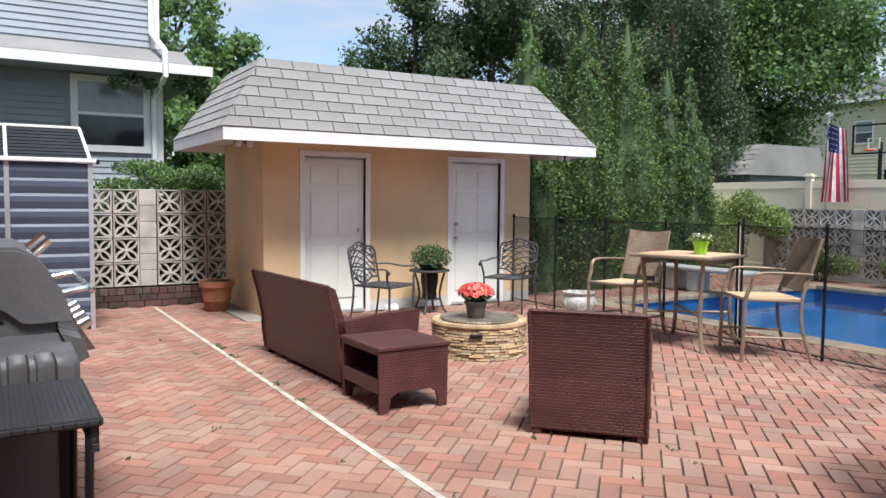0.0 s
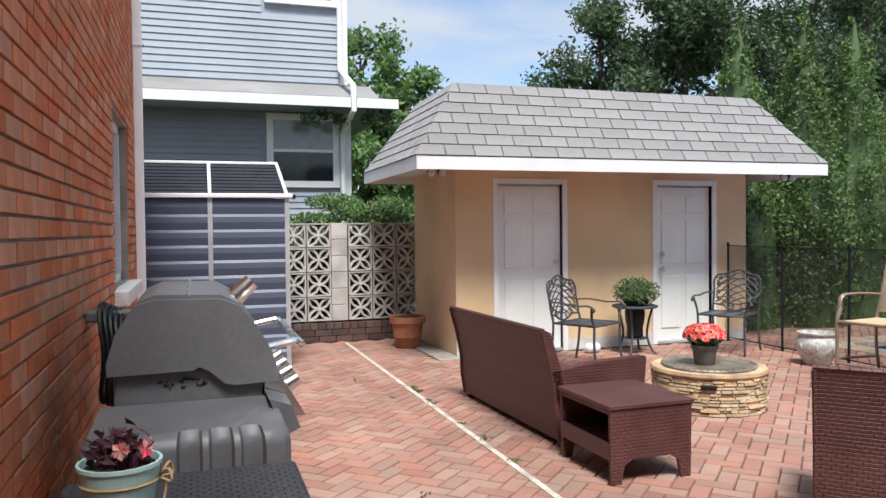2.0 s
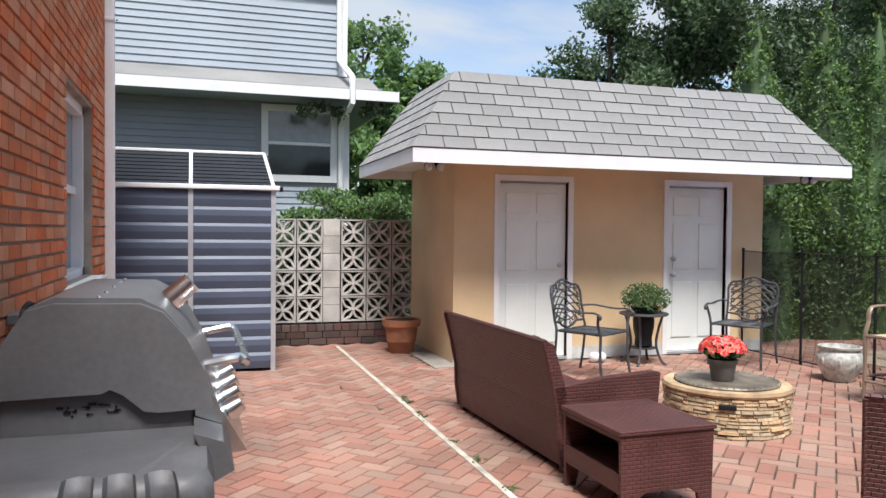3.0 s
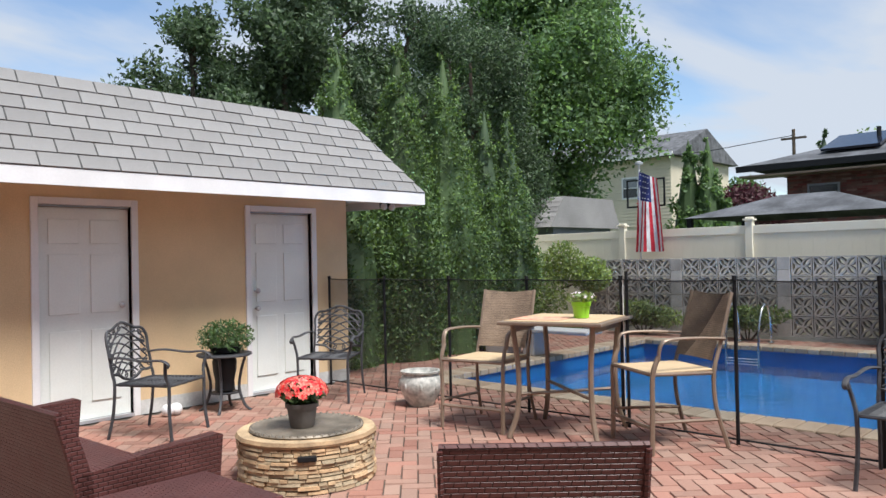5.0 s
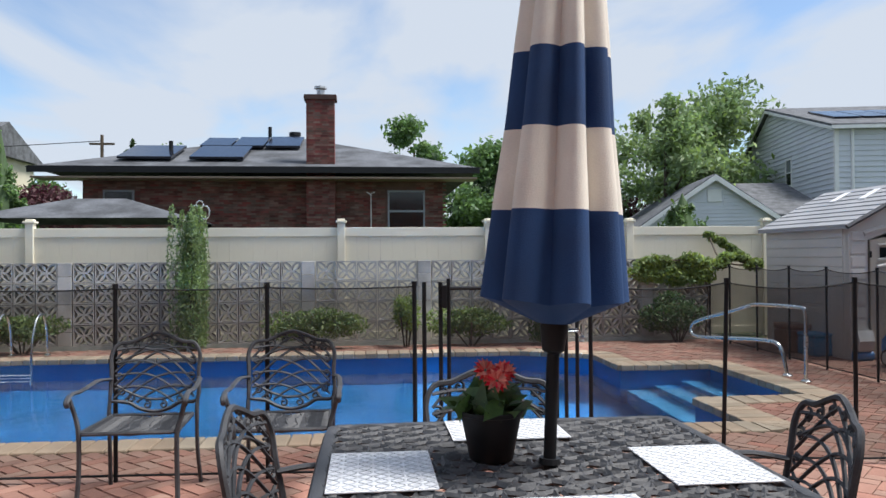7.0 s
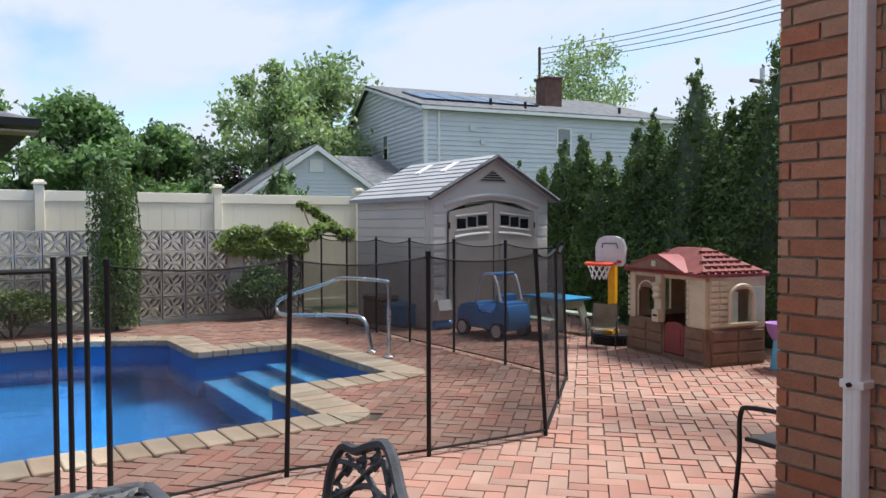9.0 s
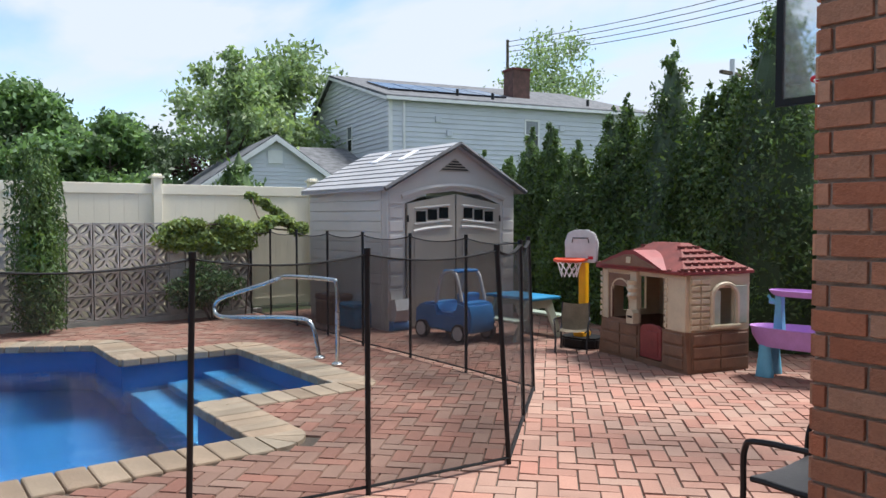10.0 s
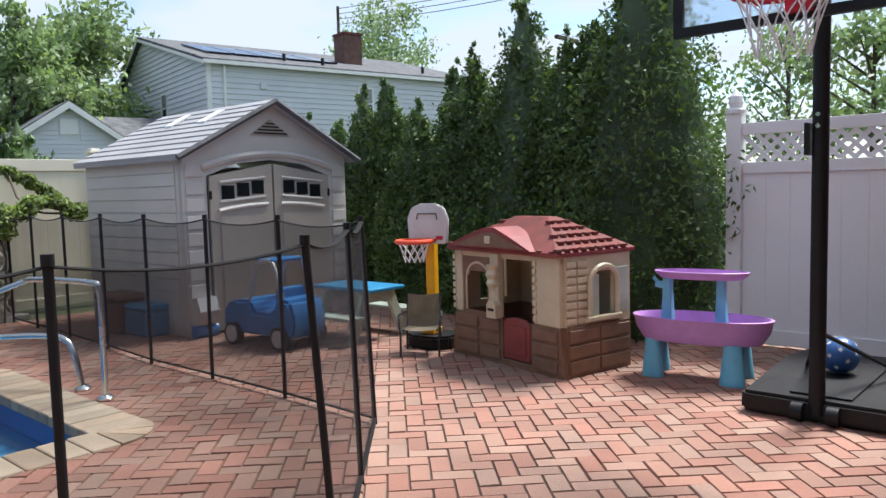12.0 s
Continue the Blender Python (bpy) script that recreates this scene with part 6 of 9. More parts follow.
columnar(11.9, -0.3, 0.26, 18, M["leaf_arb"], "upright dark evergreen by the block wall near the resin shed")
orn = thing("garden_ornament", "curly silver garden ornament behind the evergreen", "ornament", (12.08, 4.86, 0))
part("stake", rod(bmesh.new(), (0, 0, 0), (0, 0, 2.0), 0.008), M["steel"], orn)
bm = bmesh.new()
for s_ in (-1, 1):
    tube(bm, [(0, s_ * (0.07 + 0.07 * math.cos(a)), 2.0 + 0.1 * math.sin(a)) for a in [2 * math.pi * j / 16 for j in range(16)]], 0.012, 6, True)
tube(bm, [(0, 0.05 * math.cos(a), 2.12 + 0.05 * math.sin(a)) for a in [2 * math.pi * j / 12 for j in range(12)]], 0.01, 6, True)
part("scroll", bm, M["steel"], orn, "", True)

# vines over the walls
def vine(label, pts, n, m=None, size=0.075):
    v = thing("climbing_vine", label, "climbing plant", (0, 0, 0))
    P = np.concatenate([foliage_ball(c, r, n // len(pts), RNG, 0.1) for c, r in pts])
    leaf_cloud("leaves", P, size, m or M["leaf_vine"], v, RNG, 1.2, 0.3)
    bm = bmesh.new()
    tube(bm, curve_pts([(pts[0][0][0], pts[0][0][1], 0.0)] + [c for c, r in pts], 3), 0.012, 5)
    part("stem", bm, M["bark"], v)
vr = random.Random(8)
vine("light green creeper spilling over the pierced block wall", [((12.16 - vr.uniform(0, 0.08), -1.75 - 1.15 * vr.random(), vr.uniform(0.95, 1.25)), (0.08, 0.2, vr.uniform(0.09, 0.16))) for k_ in range(40)] + [((12.2, -2.9 - 0.95 * vr.random(), vr.uniform(1.1, 1.3)), (0.1, 0.15, 0.08)) for k_ in range(10)] + [((12.6, -3.15 - 0.55 * q_, 1.62 - 0.32 * q_ + vr.uniform(-0.05, 0.05)), (0.06, 0.11, 0.06)) for q_ in (0, 0.15, 0.35, 0.5, 0.7, 0.85, 1.0)], 15000, None, 0.055)
vine("green creeper mound in the corner of the walls behind the flag", [((11.9, 11.4, 1.1), (0.4, 0.5, 0.5)), ((12.0, 10.7, 1.2), (0.35, 0.45, 0.45)), ((12.0, 10.1, 1.0), (0.3, 0.4, 0.35)), ((11.7, 11.0, 0.6), (0.4, 0.6, 0.5))], 9000, None, 0.055)
# assumed foliage, added as a dark backing so the wall's holes look shaded
hedge = thing("hedge", "dark foliage added behind the pierced block wall to darken its holes", "hedge", (1.2, 11.85, 0))
leaf_cloud("foliage", np.stack([RNG.uniform(-0.85, 0.9, 9000), RNG.uniform(-0.3, 0.3, 9000), RNG.uniform(0.0, 1.4, 9000)], 1), 0.05, M["leaf_arb_dark"], hedge, RNG)
part("inner_mass", BOX(-0.8, 0.85, -0.22, 0.22, -0.03, 1.32, 0.05), M["leaf_arb_dark"], hedge)
vine("green creeper over the block wall behind the slate shed", [((0.7, 11.3, 1.5), (0.35, 0.12, 0.12)), ((1.2, 11.3, 1.6), (0.3, 0.15, 0.15)), ((1.7, 11.4, 1.65), (0.35, 0.2, 0.18)), ((1.0, 11.5, 1.75), (0.4, 0.2, 0.12)), ((1.9, 11.5, 1.4), (0.3, 0.2, 0.2))], 5000, M["leaf_tree"], 0.045)

fl = thing("flag", "hanging striped flag with stars on a white pole", "flag", (12.6, 9.42, 0))
part("pole", rod(bmesh.new(), (0, 0, 0), (0, 0, 2.98), 0.018, seg=10), M["plastic_white"], fl)
bm = bmesh.new(); lathe(bm, ((0.0, 2.98), (0.07, 2.98), (0.075, 3.02), (0.0, 3.05)), 14, cap=False)
part("solar_light", bm, M["greysteel"], fl)
def flag_pt(u, v):
    fold = 0.05 * math.sin(u * 9 + v * 1.5) * (0.4 + v)
    return (-0.03 + fold, -0.02 - 0.02 * v - u * (0.34 + 0.28 * v) + 0.16 * v, 2.85 - 1.45 * v - 0.25 * u * (1 - v) * 0.6)
stripes_n = 11
for k in range(stripes_n):
    bm = bmesh.new()
    for i in range(20):
        def F(i_, s_):
            u = (k + s_) / stripes_n
            v = i_ / 20
            return flag_pt(u, v)
        v0, v1 = i, i + 1
        if (i < 7 and k < 7):
            continue
        bm.faces.new([bm.verts.new(F(v0, 0)), bm.verts.new(F(v0, 1)), bm.verts.new(F(v1, 1)), bm.verts.new(F(v1, 0))])
    part("stripe", bm, M["flag_white"] if k % 2 else M["flag_red"], fl)
bm = bmesh.new()
for i in range(7):
    for k in range(7):
        bm.faces.new([bm.verts.new(flag_pt(a / stripes_n, b / 20)) for a, b in ((k, i), (k + 1, i), (k + 1, i + 1), (k, i + 1))])
part("canton", bm, M["flag_blue"], fl, "dark blue field with white stars")
bm = bmesh.new()
for i in range(5):
    for k in range(4):
        p = Vector(flag_pt((k * 1.7 + 0.8) / stripes_n, (i * 1.4 + 0.7) / 20)) + Vector((-0.006, 0, 0))
        bm.faces.new([bm.verts.new(p + Vector((0, 0.012 * math.cos(a), 0.012 * math.sin(a)))) for a in [2 * math.pi * j / 5 for j in range(5)]])
part("stars", bm, M["flag_white"], fl)["kind"] = "stuff"
# ---- the play area ----
# playhouse
ph = thing("playhouse", "cream and brown plastic playhouse with maroon door and red roof", "playhouse", (6.52, -4.72, 0), -13)
ph.scale = (0.94, 0.94, 0.97)
W2 = 0.64
def trap(bm, x0, x1, z0, z1, y0, y1, flare=0.0):
    poly = [(x0 - flare, z0), (x1 + flare, z0), (x1, z1), (x0, z1)]
    return prism(bm, poly, "y", y0, y1)
bm = bmesh.new()
# front lower wall with door gap x -0.36..-0.06
FR = 0.36
for x0, x1 in ((-0.64, -0.33), (0.0, 0.62)):
    prism(bm, [(x0 - (0.04 if x0 < -0.5 else 0), 0.0), (x1 + (0.05 if x1 > 0.5 else 0), 0.0), (x1, 0.36), (x0, 0.36)], "y", FR - 0.05, FR)
prism(bm, [(-0.33, 0), (0.0, 0), (0.0, 0.05), (-0.33, 0.05)], "y", FR - 0.05, FR)
box(bm, -0.64, 0.62, -0.40, -0.36, 0, 0.36)
box(bm, 0.58, 0.64, -0.36, FR - 0.05, 0, 0.36)
prism(bm, [(-0.36, 0.0), (FR - 0.05, 0.0), (FR - 0.05, 0.36), (-0.36, 0.36)], "x", -0.68, -0.62)
low = part("lower_wall", bm, M["toy_brown"], ph, "brown moulded wood-look lower wall")
for k in range(3):
    for x0, x1 in ((-0.62, -0.36), (0.03, 0.28), (0.31, 0.60)):
        part("moulded_plank", BOX(x0, x1, FR - 0.001, FR + 0.012, 0.03 + k * 0.11, 0.12 + k * 0.11, 0.008), M["toy_brown"], low)
for k in range(3):
    for y0, y1 in ((-0.34, -0.02), (0.0, 0.30)):
        part("moulded_plank", BOX(-0.692, -0.679, y0, y1, 0.03 + k * 0.11, 0.12 + k * 0.11, 0.006), M["toy_brown"], low)
bm = bmesh.new()
box(bm, -0.64, -0.36, FR - 0.05, FR, 0.36, 0.86, 0.01)
box(bm, 0.52, 0.62, FR - 0.05, FR, 0.36, 0.86, 0.01)
box(bm, 0.02, 0.12, FR - 0.04, FR + 0.03, 0.36, 0.86, 0.012)
box(bm, -0.64, 0.62, FR - 0.05, FR - 0.01, 0.82, 0.88)
box(bm, -0.64, 0.62, -0.40, -0.37, 0.36, 0.88)
part("upper_wall", bm, M["toy_tan"], ph, "cream upper wall with corner blocks")
bm = bmesh.new()
wall_grid(bm, "x", -0.655, 0.035, -0.38, FR - 0.05, 0.36, 0.86, [(-0.20, 0.06, 0.40, 0.74)])
wall_grid(bm, "x", 0.60, 0.035, -0.38, FR - 0.05, 0.36, 0.86, [(-0.20, 0.10, 0.42, 0.76)])
part("side_wall", bm, M["toy_tan"], ph)
for z in range(8):
  for q_ in ((0.60, 0.635, FR - 0.02, FR + 0.012), (-0.40, -0.36, FR - 0.02, FR + 0.012), (-0.672, -0.655, FR - 0.14, FR - 0.05), (-0.672, -0.655, 0.10, 0.20)):
    part("quoin", BOX(*q_, 0.38 + z * 0.058, 0.42 + z * 0.058, 0.004), M["toy_tan"], ph)
# arched window with shutters on the side toward the house
bm = bmesh.new()
pts = [(-0.675, -0.07 + 0.15 * math.cos(a), 0.66 + 0.12 * math.sin(a)) for a in [math.pi * j / 12 for j in range(13)]]
tube(bm, [(-0.675, 0.08, 0.42)] + pts + [(-0.675, -0.22, 0.42)], 0.022, 6)
box(bm, -0.70, -0.65, -0.25, 0.12, 0.385, 0.42, 0.008)
part("window_frame", bm, M["toy_tan"], ph)
part("shutter", BOX(-0.675, -0.66, -0.34, -0.20, 0.42, 0.76, 0.006), M["toy_green"], ph, "sage green shutter")
part("shutter", BOX(-0.675, -0.66, -0.02, 0.06, 0.42, 0.72, 0.006), M["toy_green"], ph, "sage green shutter")
bm = bmesh.new()
pts = [(0.33 + 0.15 * math.cos(a), FR - 0.03, 0.64 + 0.13 * math.sin(a)) for a in [math.pi * j / 12 for j in range(13)]]
tube(bm, [(0.48, FR - 0.03, 0.38)] + pts + [(0.18, FR - 0.03, 0.38)], 0.02, 6)
part("arch_frame", bm, M["toy_tan"], ph)
bm = bmesh.new()
wall_grid(bm, "y", FR - 0.035, 0.02, 0.12, 0.52, 0.36, 0.84, [(0.20, 0.46, 0.38, 0.70)])
part("brown_wall", bm, M["toy_brown"], ph)
bm = bmesh.new()
prism(bm, [(-0.32, 0.06), (-0.01, 0.06), (-0.01, 0.34), (-0.06, 0.37), (-0.165, 0.385), (-0.27, 0.37), (-0.32, 0.34)], "y", FR - 0.03, FR + 0.005)
bmesh.ops.bevel(bm, geom=bm.edges[:], offset=0.006, segments=1, affect="EDGES")
dr = part("half_door", bm, M["toy_red"], ph, "maroon arched half door")
part("door_panel", BOX(-0.28, -0.05, FR + 0.005, FR + 0.013, 0.10, 0.32, 0.005), M["toy_red"], dr)
bm = bmesh.new(); lathe(bm, ((0.045, 0), (0.06, 0.03), (0.045, 0.06), (0.065, 0.10), (0.045, 0.13), (0.06, 0.17)), 12)
bmesh.ops.translate(bm, vec=(0.07, FR + 0.03, 0.60), verts=bm.verts)
part("porch_lamp", bm, M["toy_tan"], ph, "", True)
bm = bmesh.new(); prism(bm, [(-0.03, 0.37), (0.08, 0.37), (0.08, 0.47), (0.055, 0.50), (-0.005, 0.50), (-0.03, 0.47)], "y", FR + 0.03, FR + 0.10)
part("mailbox", bm, M["toy_tan"], ph)
part("mail_slot", BOX(-0.01, 0.06, FR + 0.10, FR + 0.104, 0.425, 0.445), M["black"], ph)
bm = bmesh.new()
box(bm, -0.72, 0.70, -0.45, 0.44, 0.865, 0.90, 0.012)
part("eave", bm, M["toy_red"], ph).scale = (0.94, 0.95, 1)
bm = bmesh.new()
v = [bm.verts.new(p) for p in ((-0.71, -0.44, 0.90), (0.69, -0.44, 0.90), (0.69, 0.43, 0.90), (-0.71, 0.43, 0.90), (-0.22, -0.05, 1.13), (0.20, -0.05, 1.13), (0.20, 0.05, 1.13), (-0.22, 0.05, 1.13))]
for f in ((0, 1, 5, 4), (1, 2, 6, 5), (2, 3, 7, 6), (3, 0, 4, 7), (4, 5, 6, 7)):
    bm.faces.new([v[i] for i in f])
rf = part("roof_shell", bm, M["toy_roof"], ph, "moulded red shingle roof")
rf.scale = (0.94, 0.95, 1)
bm = bmesh.new()
prism(bm, [(-0.44, 0.90), (0.60, 0.90), (0.36, 0.985), (0.10, 1.06), (-0.02, 1.065), (-0.20, 1.0)], "y", 0.2, 0.455)
part("porch_gable", bm, M["toy_red"], ph, "brown-red arched gable over the door")
bm = bmesh.new()
prism(bm, [(-0.36, 0.915), (0.50, 0.915), (0.10, 1.02), (-0.02, 1.025)], "y", 0.455, 0.468)
part("gable_panel", bm, M["toy_brown"], ph)
part("badge", BOX(0.0, 0.07, 0.468, 0.48, 0.94, 1.0, 0.008), M["toy_tan"], ph)
bm = bmesh.new()
for sgn, axis in ((-1, 0), (1, 0), (1, 1)):
    rows = 5
    for r in range(rows):
        t0 = (r + 0.15) / rows; 
        for k in range(9 - r):
            if axis == 0:
                a = sgn
                xo = -0.71 + 0.49 * t0 if sgn < 0 else 0.69 - 0.49 * t0
                z = 0.905 + 0.225 * t0
                yy = (-0.36 + 0.38 * t0 * 0.8) + k * 0.09
                if abs(yy) > 0.40 * (1 - t0 * 0.85): continue
                box(bm, xo - 0.03, xo + 0.03, yy, yy + 0.06, z - 0.004, z + 0.012)
rt = part("roof_tiles", bm, M["toy_roof"], ph)
rt["kind"] = "stuff"
rt.scale = (0.94, 0.95, 1)
bm = bmesh.new()
for k in range(10):
    box(bm, -0.68 + k * 0.14, -0.64 + k * 0.14, 0.41, 0.45, 0.895, 0.912, 0.004)
rt = part("eave_blocks", bm, M["toy_roof"], ph)
rt["kind"] = "stuff"
rt.scale = (0.94, 0.95, 1)

# water table
wt = thing("water_table", "lilac two-tier toy water table on aqua legs", "water table", (5.27, -4.85, 0), 8)
wt.scale = (0.83, 0.85, 0.96)
def oval_tray(z0, z1, a, b, t, mtl, parent, name, label, cx=0.0, waist=0.12):
    bm = bmesh.new()
    n = 36
    def ring(s, z):
        out = []
        for k in range(n):
            th = 2 * math.pi * k / n
            rx, ry = a * s, b * s * (1 - waist * (1 + math.cos(2 * th + math.pi)) * 0.5)
            out.append(bm.verts.new((cx + rx * math.cos(th), ry * math.sin(th), z)))
        return out
    R = [ring(0.86, z0), ring(0.97, (z0 + z1) / 2), ring(1.0, z1 - 0.012), ring(1.02, z1), ring(0.97, z1 + 0.004), ring(0.92, z1 - 0.03), ring(0.84, z0 + 0.02)]
    for A, B in zip(R, R[1:]):
        for k in range(n):
            bm.faces.new((A[k], A[(k + 1) % n], B[(k + 1) % n], B[k]))
    bm.faces.new(R[0][::-1]); bm.faces.new(R[-1])
    return part(name, bm, mtl, parent, label, True)
oval_tray(0.27, 0.435, 0.55, 0.28, 0.02, M["toy_purple"], wt, "basin", "lilac oval basin")
oval_tray(0.705, 0.755, 0.37, 0.16, 0.02, M["toy_purple"], wt, "upper_tray", "lilac upper tray")
for x, y, a in ((-0.28, 0.16, 0.1), (0.36, 0.12, 0.09), (-0.28, -0.16, 0.1), (0.38, -0.13, 0.09)):
    bm = bmesh.new()
    lathe(bm, ((a, 0.0), (a * 0.97, 0.05), (a * 0.93, 0.055), (a * 0.9, 0.10), (a * 0.86, 0.105), (a * 0.83, 0.15), (a * 0.79, 0.155), (a * 0.76, 0.2), (a * 0.72, 0.205), (a * 0.68, 0.275)), 16)
    bmesh.ops.scale(bm, vec=(1, 0.62, 1), verts=bm.verts)
    bmesh.ops.translate(bm, vec=(x, y, 0), verts=bm.verts)
    part("leg", bm, M["toy_aqua"], wt, "ribbed aqua leg", True)
for x in (-0.16, 0.27):
    bm = bmesh.new()
    prism(bm, [(x - 0.045, 0.40), (x + 0.045, 0.40), (x + 0.03, 0.60), (x + 0.03, 0.71), (x - 0.03, 0.71), (x - 0.03, 0.60)], "y", -0.045, 0.045)
    part("upright", bm, M["toy_aqua"], wt, "aqua upright")
bm = bmesh.new(); rod(bm, (0.29, 0, 0.64), (0.37, 0, 0.655), 0.02, 0.026, 10)
part("spout", bm, M["toy_aqua"], wt)
bm = bmesh.new(); tube(bm, [(0.30, 0, 0.655), (0.36, 0, 0.67), (0.39, 0, 0.70)], 0.014, 6)
part("handle", bm, M["toy_aqua"], wt)

# basketball hoops
hp = thing("basketball_hoop", "tall portable basketball hoop with black pole and clear board", "basketball hoop", (4.38, -4.33, 0))
bm = bmesh.new()
prism(bm, [(-0.42, -1.25), (0.42, -1.25), (0.48, -0.9), (0.40, 0.10), (-0.40, 0.10), (-0.48, -0.9)], "z", 0.01, 0.13)
bmesh.ops.bevel(bm, geom=bm.edges[:], offset=0.02, segments=2, affect="EDGES")
part("base", bm, M["black"], hp, "black moulded base tank", True)
part("base_channel", BOX(-0.16, 0.16, -0.9, 0.02, 0.13, 0.145, 0.006), M["black"], hp)
for x in (-0.09, 0.09):
    bm = bmesh.new(); rod(bm, (x - 0.03, 0.11, 0.06), (x + 0.03, 0.11, 0.06), 0.05, seg=16)
    part("wheel", bm, M["black"], hp, "", True)
bm = bmesh.new(); rod(bm, (0, 0.08, 0.05), (0, 0.06, 3.1), 0.042, seg=16)
part("pole", bm, M["black"], hp, "glossy black steel pole", True)
for x in (-0.28, 0.28):
    part("brace", tube(bmesh.new(), [(0, 0.06, 0.5), (x, -0.75, 0.13)], 0.012, 6), M["black"], hp)
for zz in (1.6, 1.66):
    part("bolt", rod(bmesh.new(), (0, 0.10, zz), (0, 0.13, zz), 0.012), M["steel"], hp)
part("bracket", BOX(0.05, 0.07, 0.0, 0.12, 1.45, 1.62), M["black"], hp)
for z in (2.25, 2.5):
    part("arm", tube(bmesh.new(), [(0, 0.06, z), (0.0, 0.40, z + 0.05)], 0.02, 6), M["black"], hp)
bd = bmesh.new()
for a in ((-0.65, 0.65, 2.10, 2.15), (-0.65, 0.65, 2.84, 2.88), (-0.65, -0.60, 2.15, 2.84), (0.60, 0.65, 2.15, 2.84)):
    box(bd, a[0], a[1], 0.40, 0.44, a[2], a[3])
part("board_frame", bd, M["black"], hp, "thick black board frame")
gl = bpy.data.materials.new("clear_board"); gl.use_nodes = True
gb = gl.node_tree.nodes["Principled BSDF"]; gb.inputs["Transmission Weight"].default_value = 0.85; gb.inputs["Roughness"].default_value = 0.06; gb.inputs["Base Color"].default_value = (0.8, 0.84, 0.86, 1)
part("board_panel", BOX(-0.60, 0.60, 0.415, 0.425, 2.15, 2.84), gl, hp, "clear board panel")
bm = bmesh.new()
for a in ((-0.22, 0.22, 2.20, 2.225), (-0.22, 0.22, 2.55, 2.575), (-0.22, -0.195, 2.225, 2.55), (0.195, 0.22, 2.225, 2.55)):
    box(bm, a[0], a[1], 0.427, 0.431, a[2], a[3])
part("target_square", bm, M["flag_red"], hp)
def rim_net(parent, c, r, h, mtl, thick, n=12):
    bm = bmesh.new()
    tube(bm, [(c[0] + r * math.cos(a), c[1] + r * math.sin(a), c[2]) for a in [2 * math.pi * j / 32 for j in range(32)]], thick, 8, True)
    part("rim", bm, mtl, parent, "", True)
    bm = bmesh.new()
    for k in range(n):
        for s in (-1, 1):
            P = []
            for j in range(7):
                t = j / 6
                a = 2 * math.pi * (k + s * t * 1.5) / n
                rr_ = r * (0.97 - 0.45 * t ** 0.7)
                P.append((c[0] + rr_ * math.cos(a), c[1] + rr_ * math.sin(a), c[2] - h * t))
            tube(bm, P, 0.0045, 4)
    part("net", bm, M["white"], parent, "white cord net")
rim_net(hp, (0.0, 0.70, 2.19), 0.225, 0.30, M["flag_red"], 0.011)
part("rim_bracket", BOX(-0.06, 0.06, 0.43, 0.49, 2.13, 2.21, 0.005), M["flag_red"], hp)
bl = thing("play_ball", "blue ball with white stars resting on the hoop base", "ball", (4.42, -4.88, 0.145 + 0.11))
bm = bmesh.new(); bmesh.ops.create_uvsphere(bm, u_segments=24, v_segments=16, radius=0.11)
part("ball", bm, mat("ball_blue", (0.03, 0.12, 0.35), 0.45, bump=0), bl, "", True)
bm = bmesh.new()
for k in range(26):
    z = 1 - 2 * (k + 0.5) / 26; a = k * 2.4; r = math.sqrt(1 - z * z)
    nrm = Vector((r * math.cos(a), r * math.sin(a), z)); q = nrm.to_track_quat("Z", "Y").to_matrix()
    bm.faces.new([bm.verts.new(nrm * 0.1105 + q @ Vector(((0.019 if j % 2 == 0 else 0.008) * math.cos(j * math.pi / 5), (0.019 if j % 2 == 0 else 0.008) * math.sin(j * math.pi / 5), 0.001))) for j in range(10)])
part("stars", bm, M["white"], bl)["kind"] = "stuff"

th = thing("toy_basketball_hoop", "toy basketball hoop with grey board, orange rim and yellow post", "toy basketball hoop", (7.50, -4.62, 0), 10)
bm = bmesh.new(); prism(bm, [(-0.22, -0.17), (0.22, -0.17), (0.22, 0.10), (0.12, 0.19), (-0.12, 0.19), (-0.22, 0.10)], "z", 0.0, 0.11)
bmesh.ops.bevel(bm, geom=bm.edges[:], offset=0.02, segments=2, affect="EDGES")
part("base", bm, M["black"], th, "", True)
part("foot", BOX(-0.06, 0.06, -0.05, 0.1, 0.11, 0.16, 0.01), M["toy_yellow"], th)
part("post", BOX(-0.042, 0.042, -0.035, 0.035, 0.11, 0.93, 0.008), M["toy_yellow"], th, "bright yellow post")
bm = bmesh.new(); prism(bm, [(-0.17, 0.87), (0.17, 0.87), (0.19, 0.90), (0.20, 1.08), (0.16, 1.17), (0.07, 1.205), (-0.07, 1.205), (-0.16, 1.17), (-0.20, 1.08), (-0.19, 0.90)], "y", 0.03, 0.06)
bmesh.ops.bevel(bm, geom=[e for e in bm.edges], offset=0.008, segments=2, affect="EDGES")
part("board", bm, M["plastic_white"], th, "pale grey rounded board", True)
bm = bmesh.new(); tube(bm, [(-0.10, 0.066, 1.07), (-0.09, 0.066, 1.12), (0.09, 0.066, 1.12), (0.10, 0.066, 1.07)], 0.006, 5)
part("board_line", bm, M["grillplastic"], th)
part("label_plate", BOX(-0.15, -0.09, 0.062, 0.066, 0.905, 0.935), M["flag_red"], th)
rim_net(th, (0.03, 0.22, 0.90), 0.145, 0.17, M["toy_orange"], 0.018, 10)
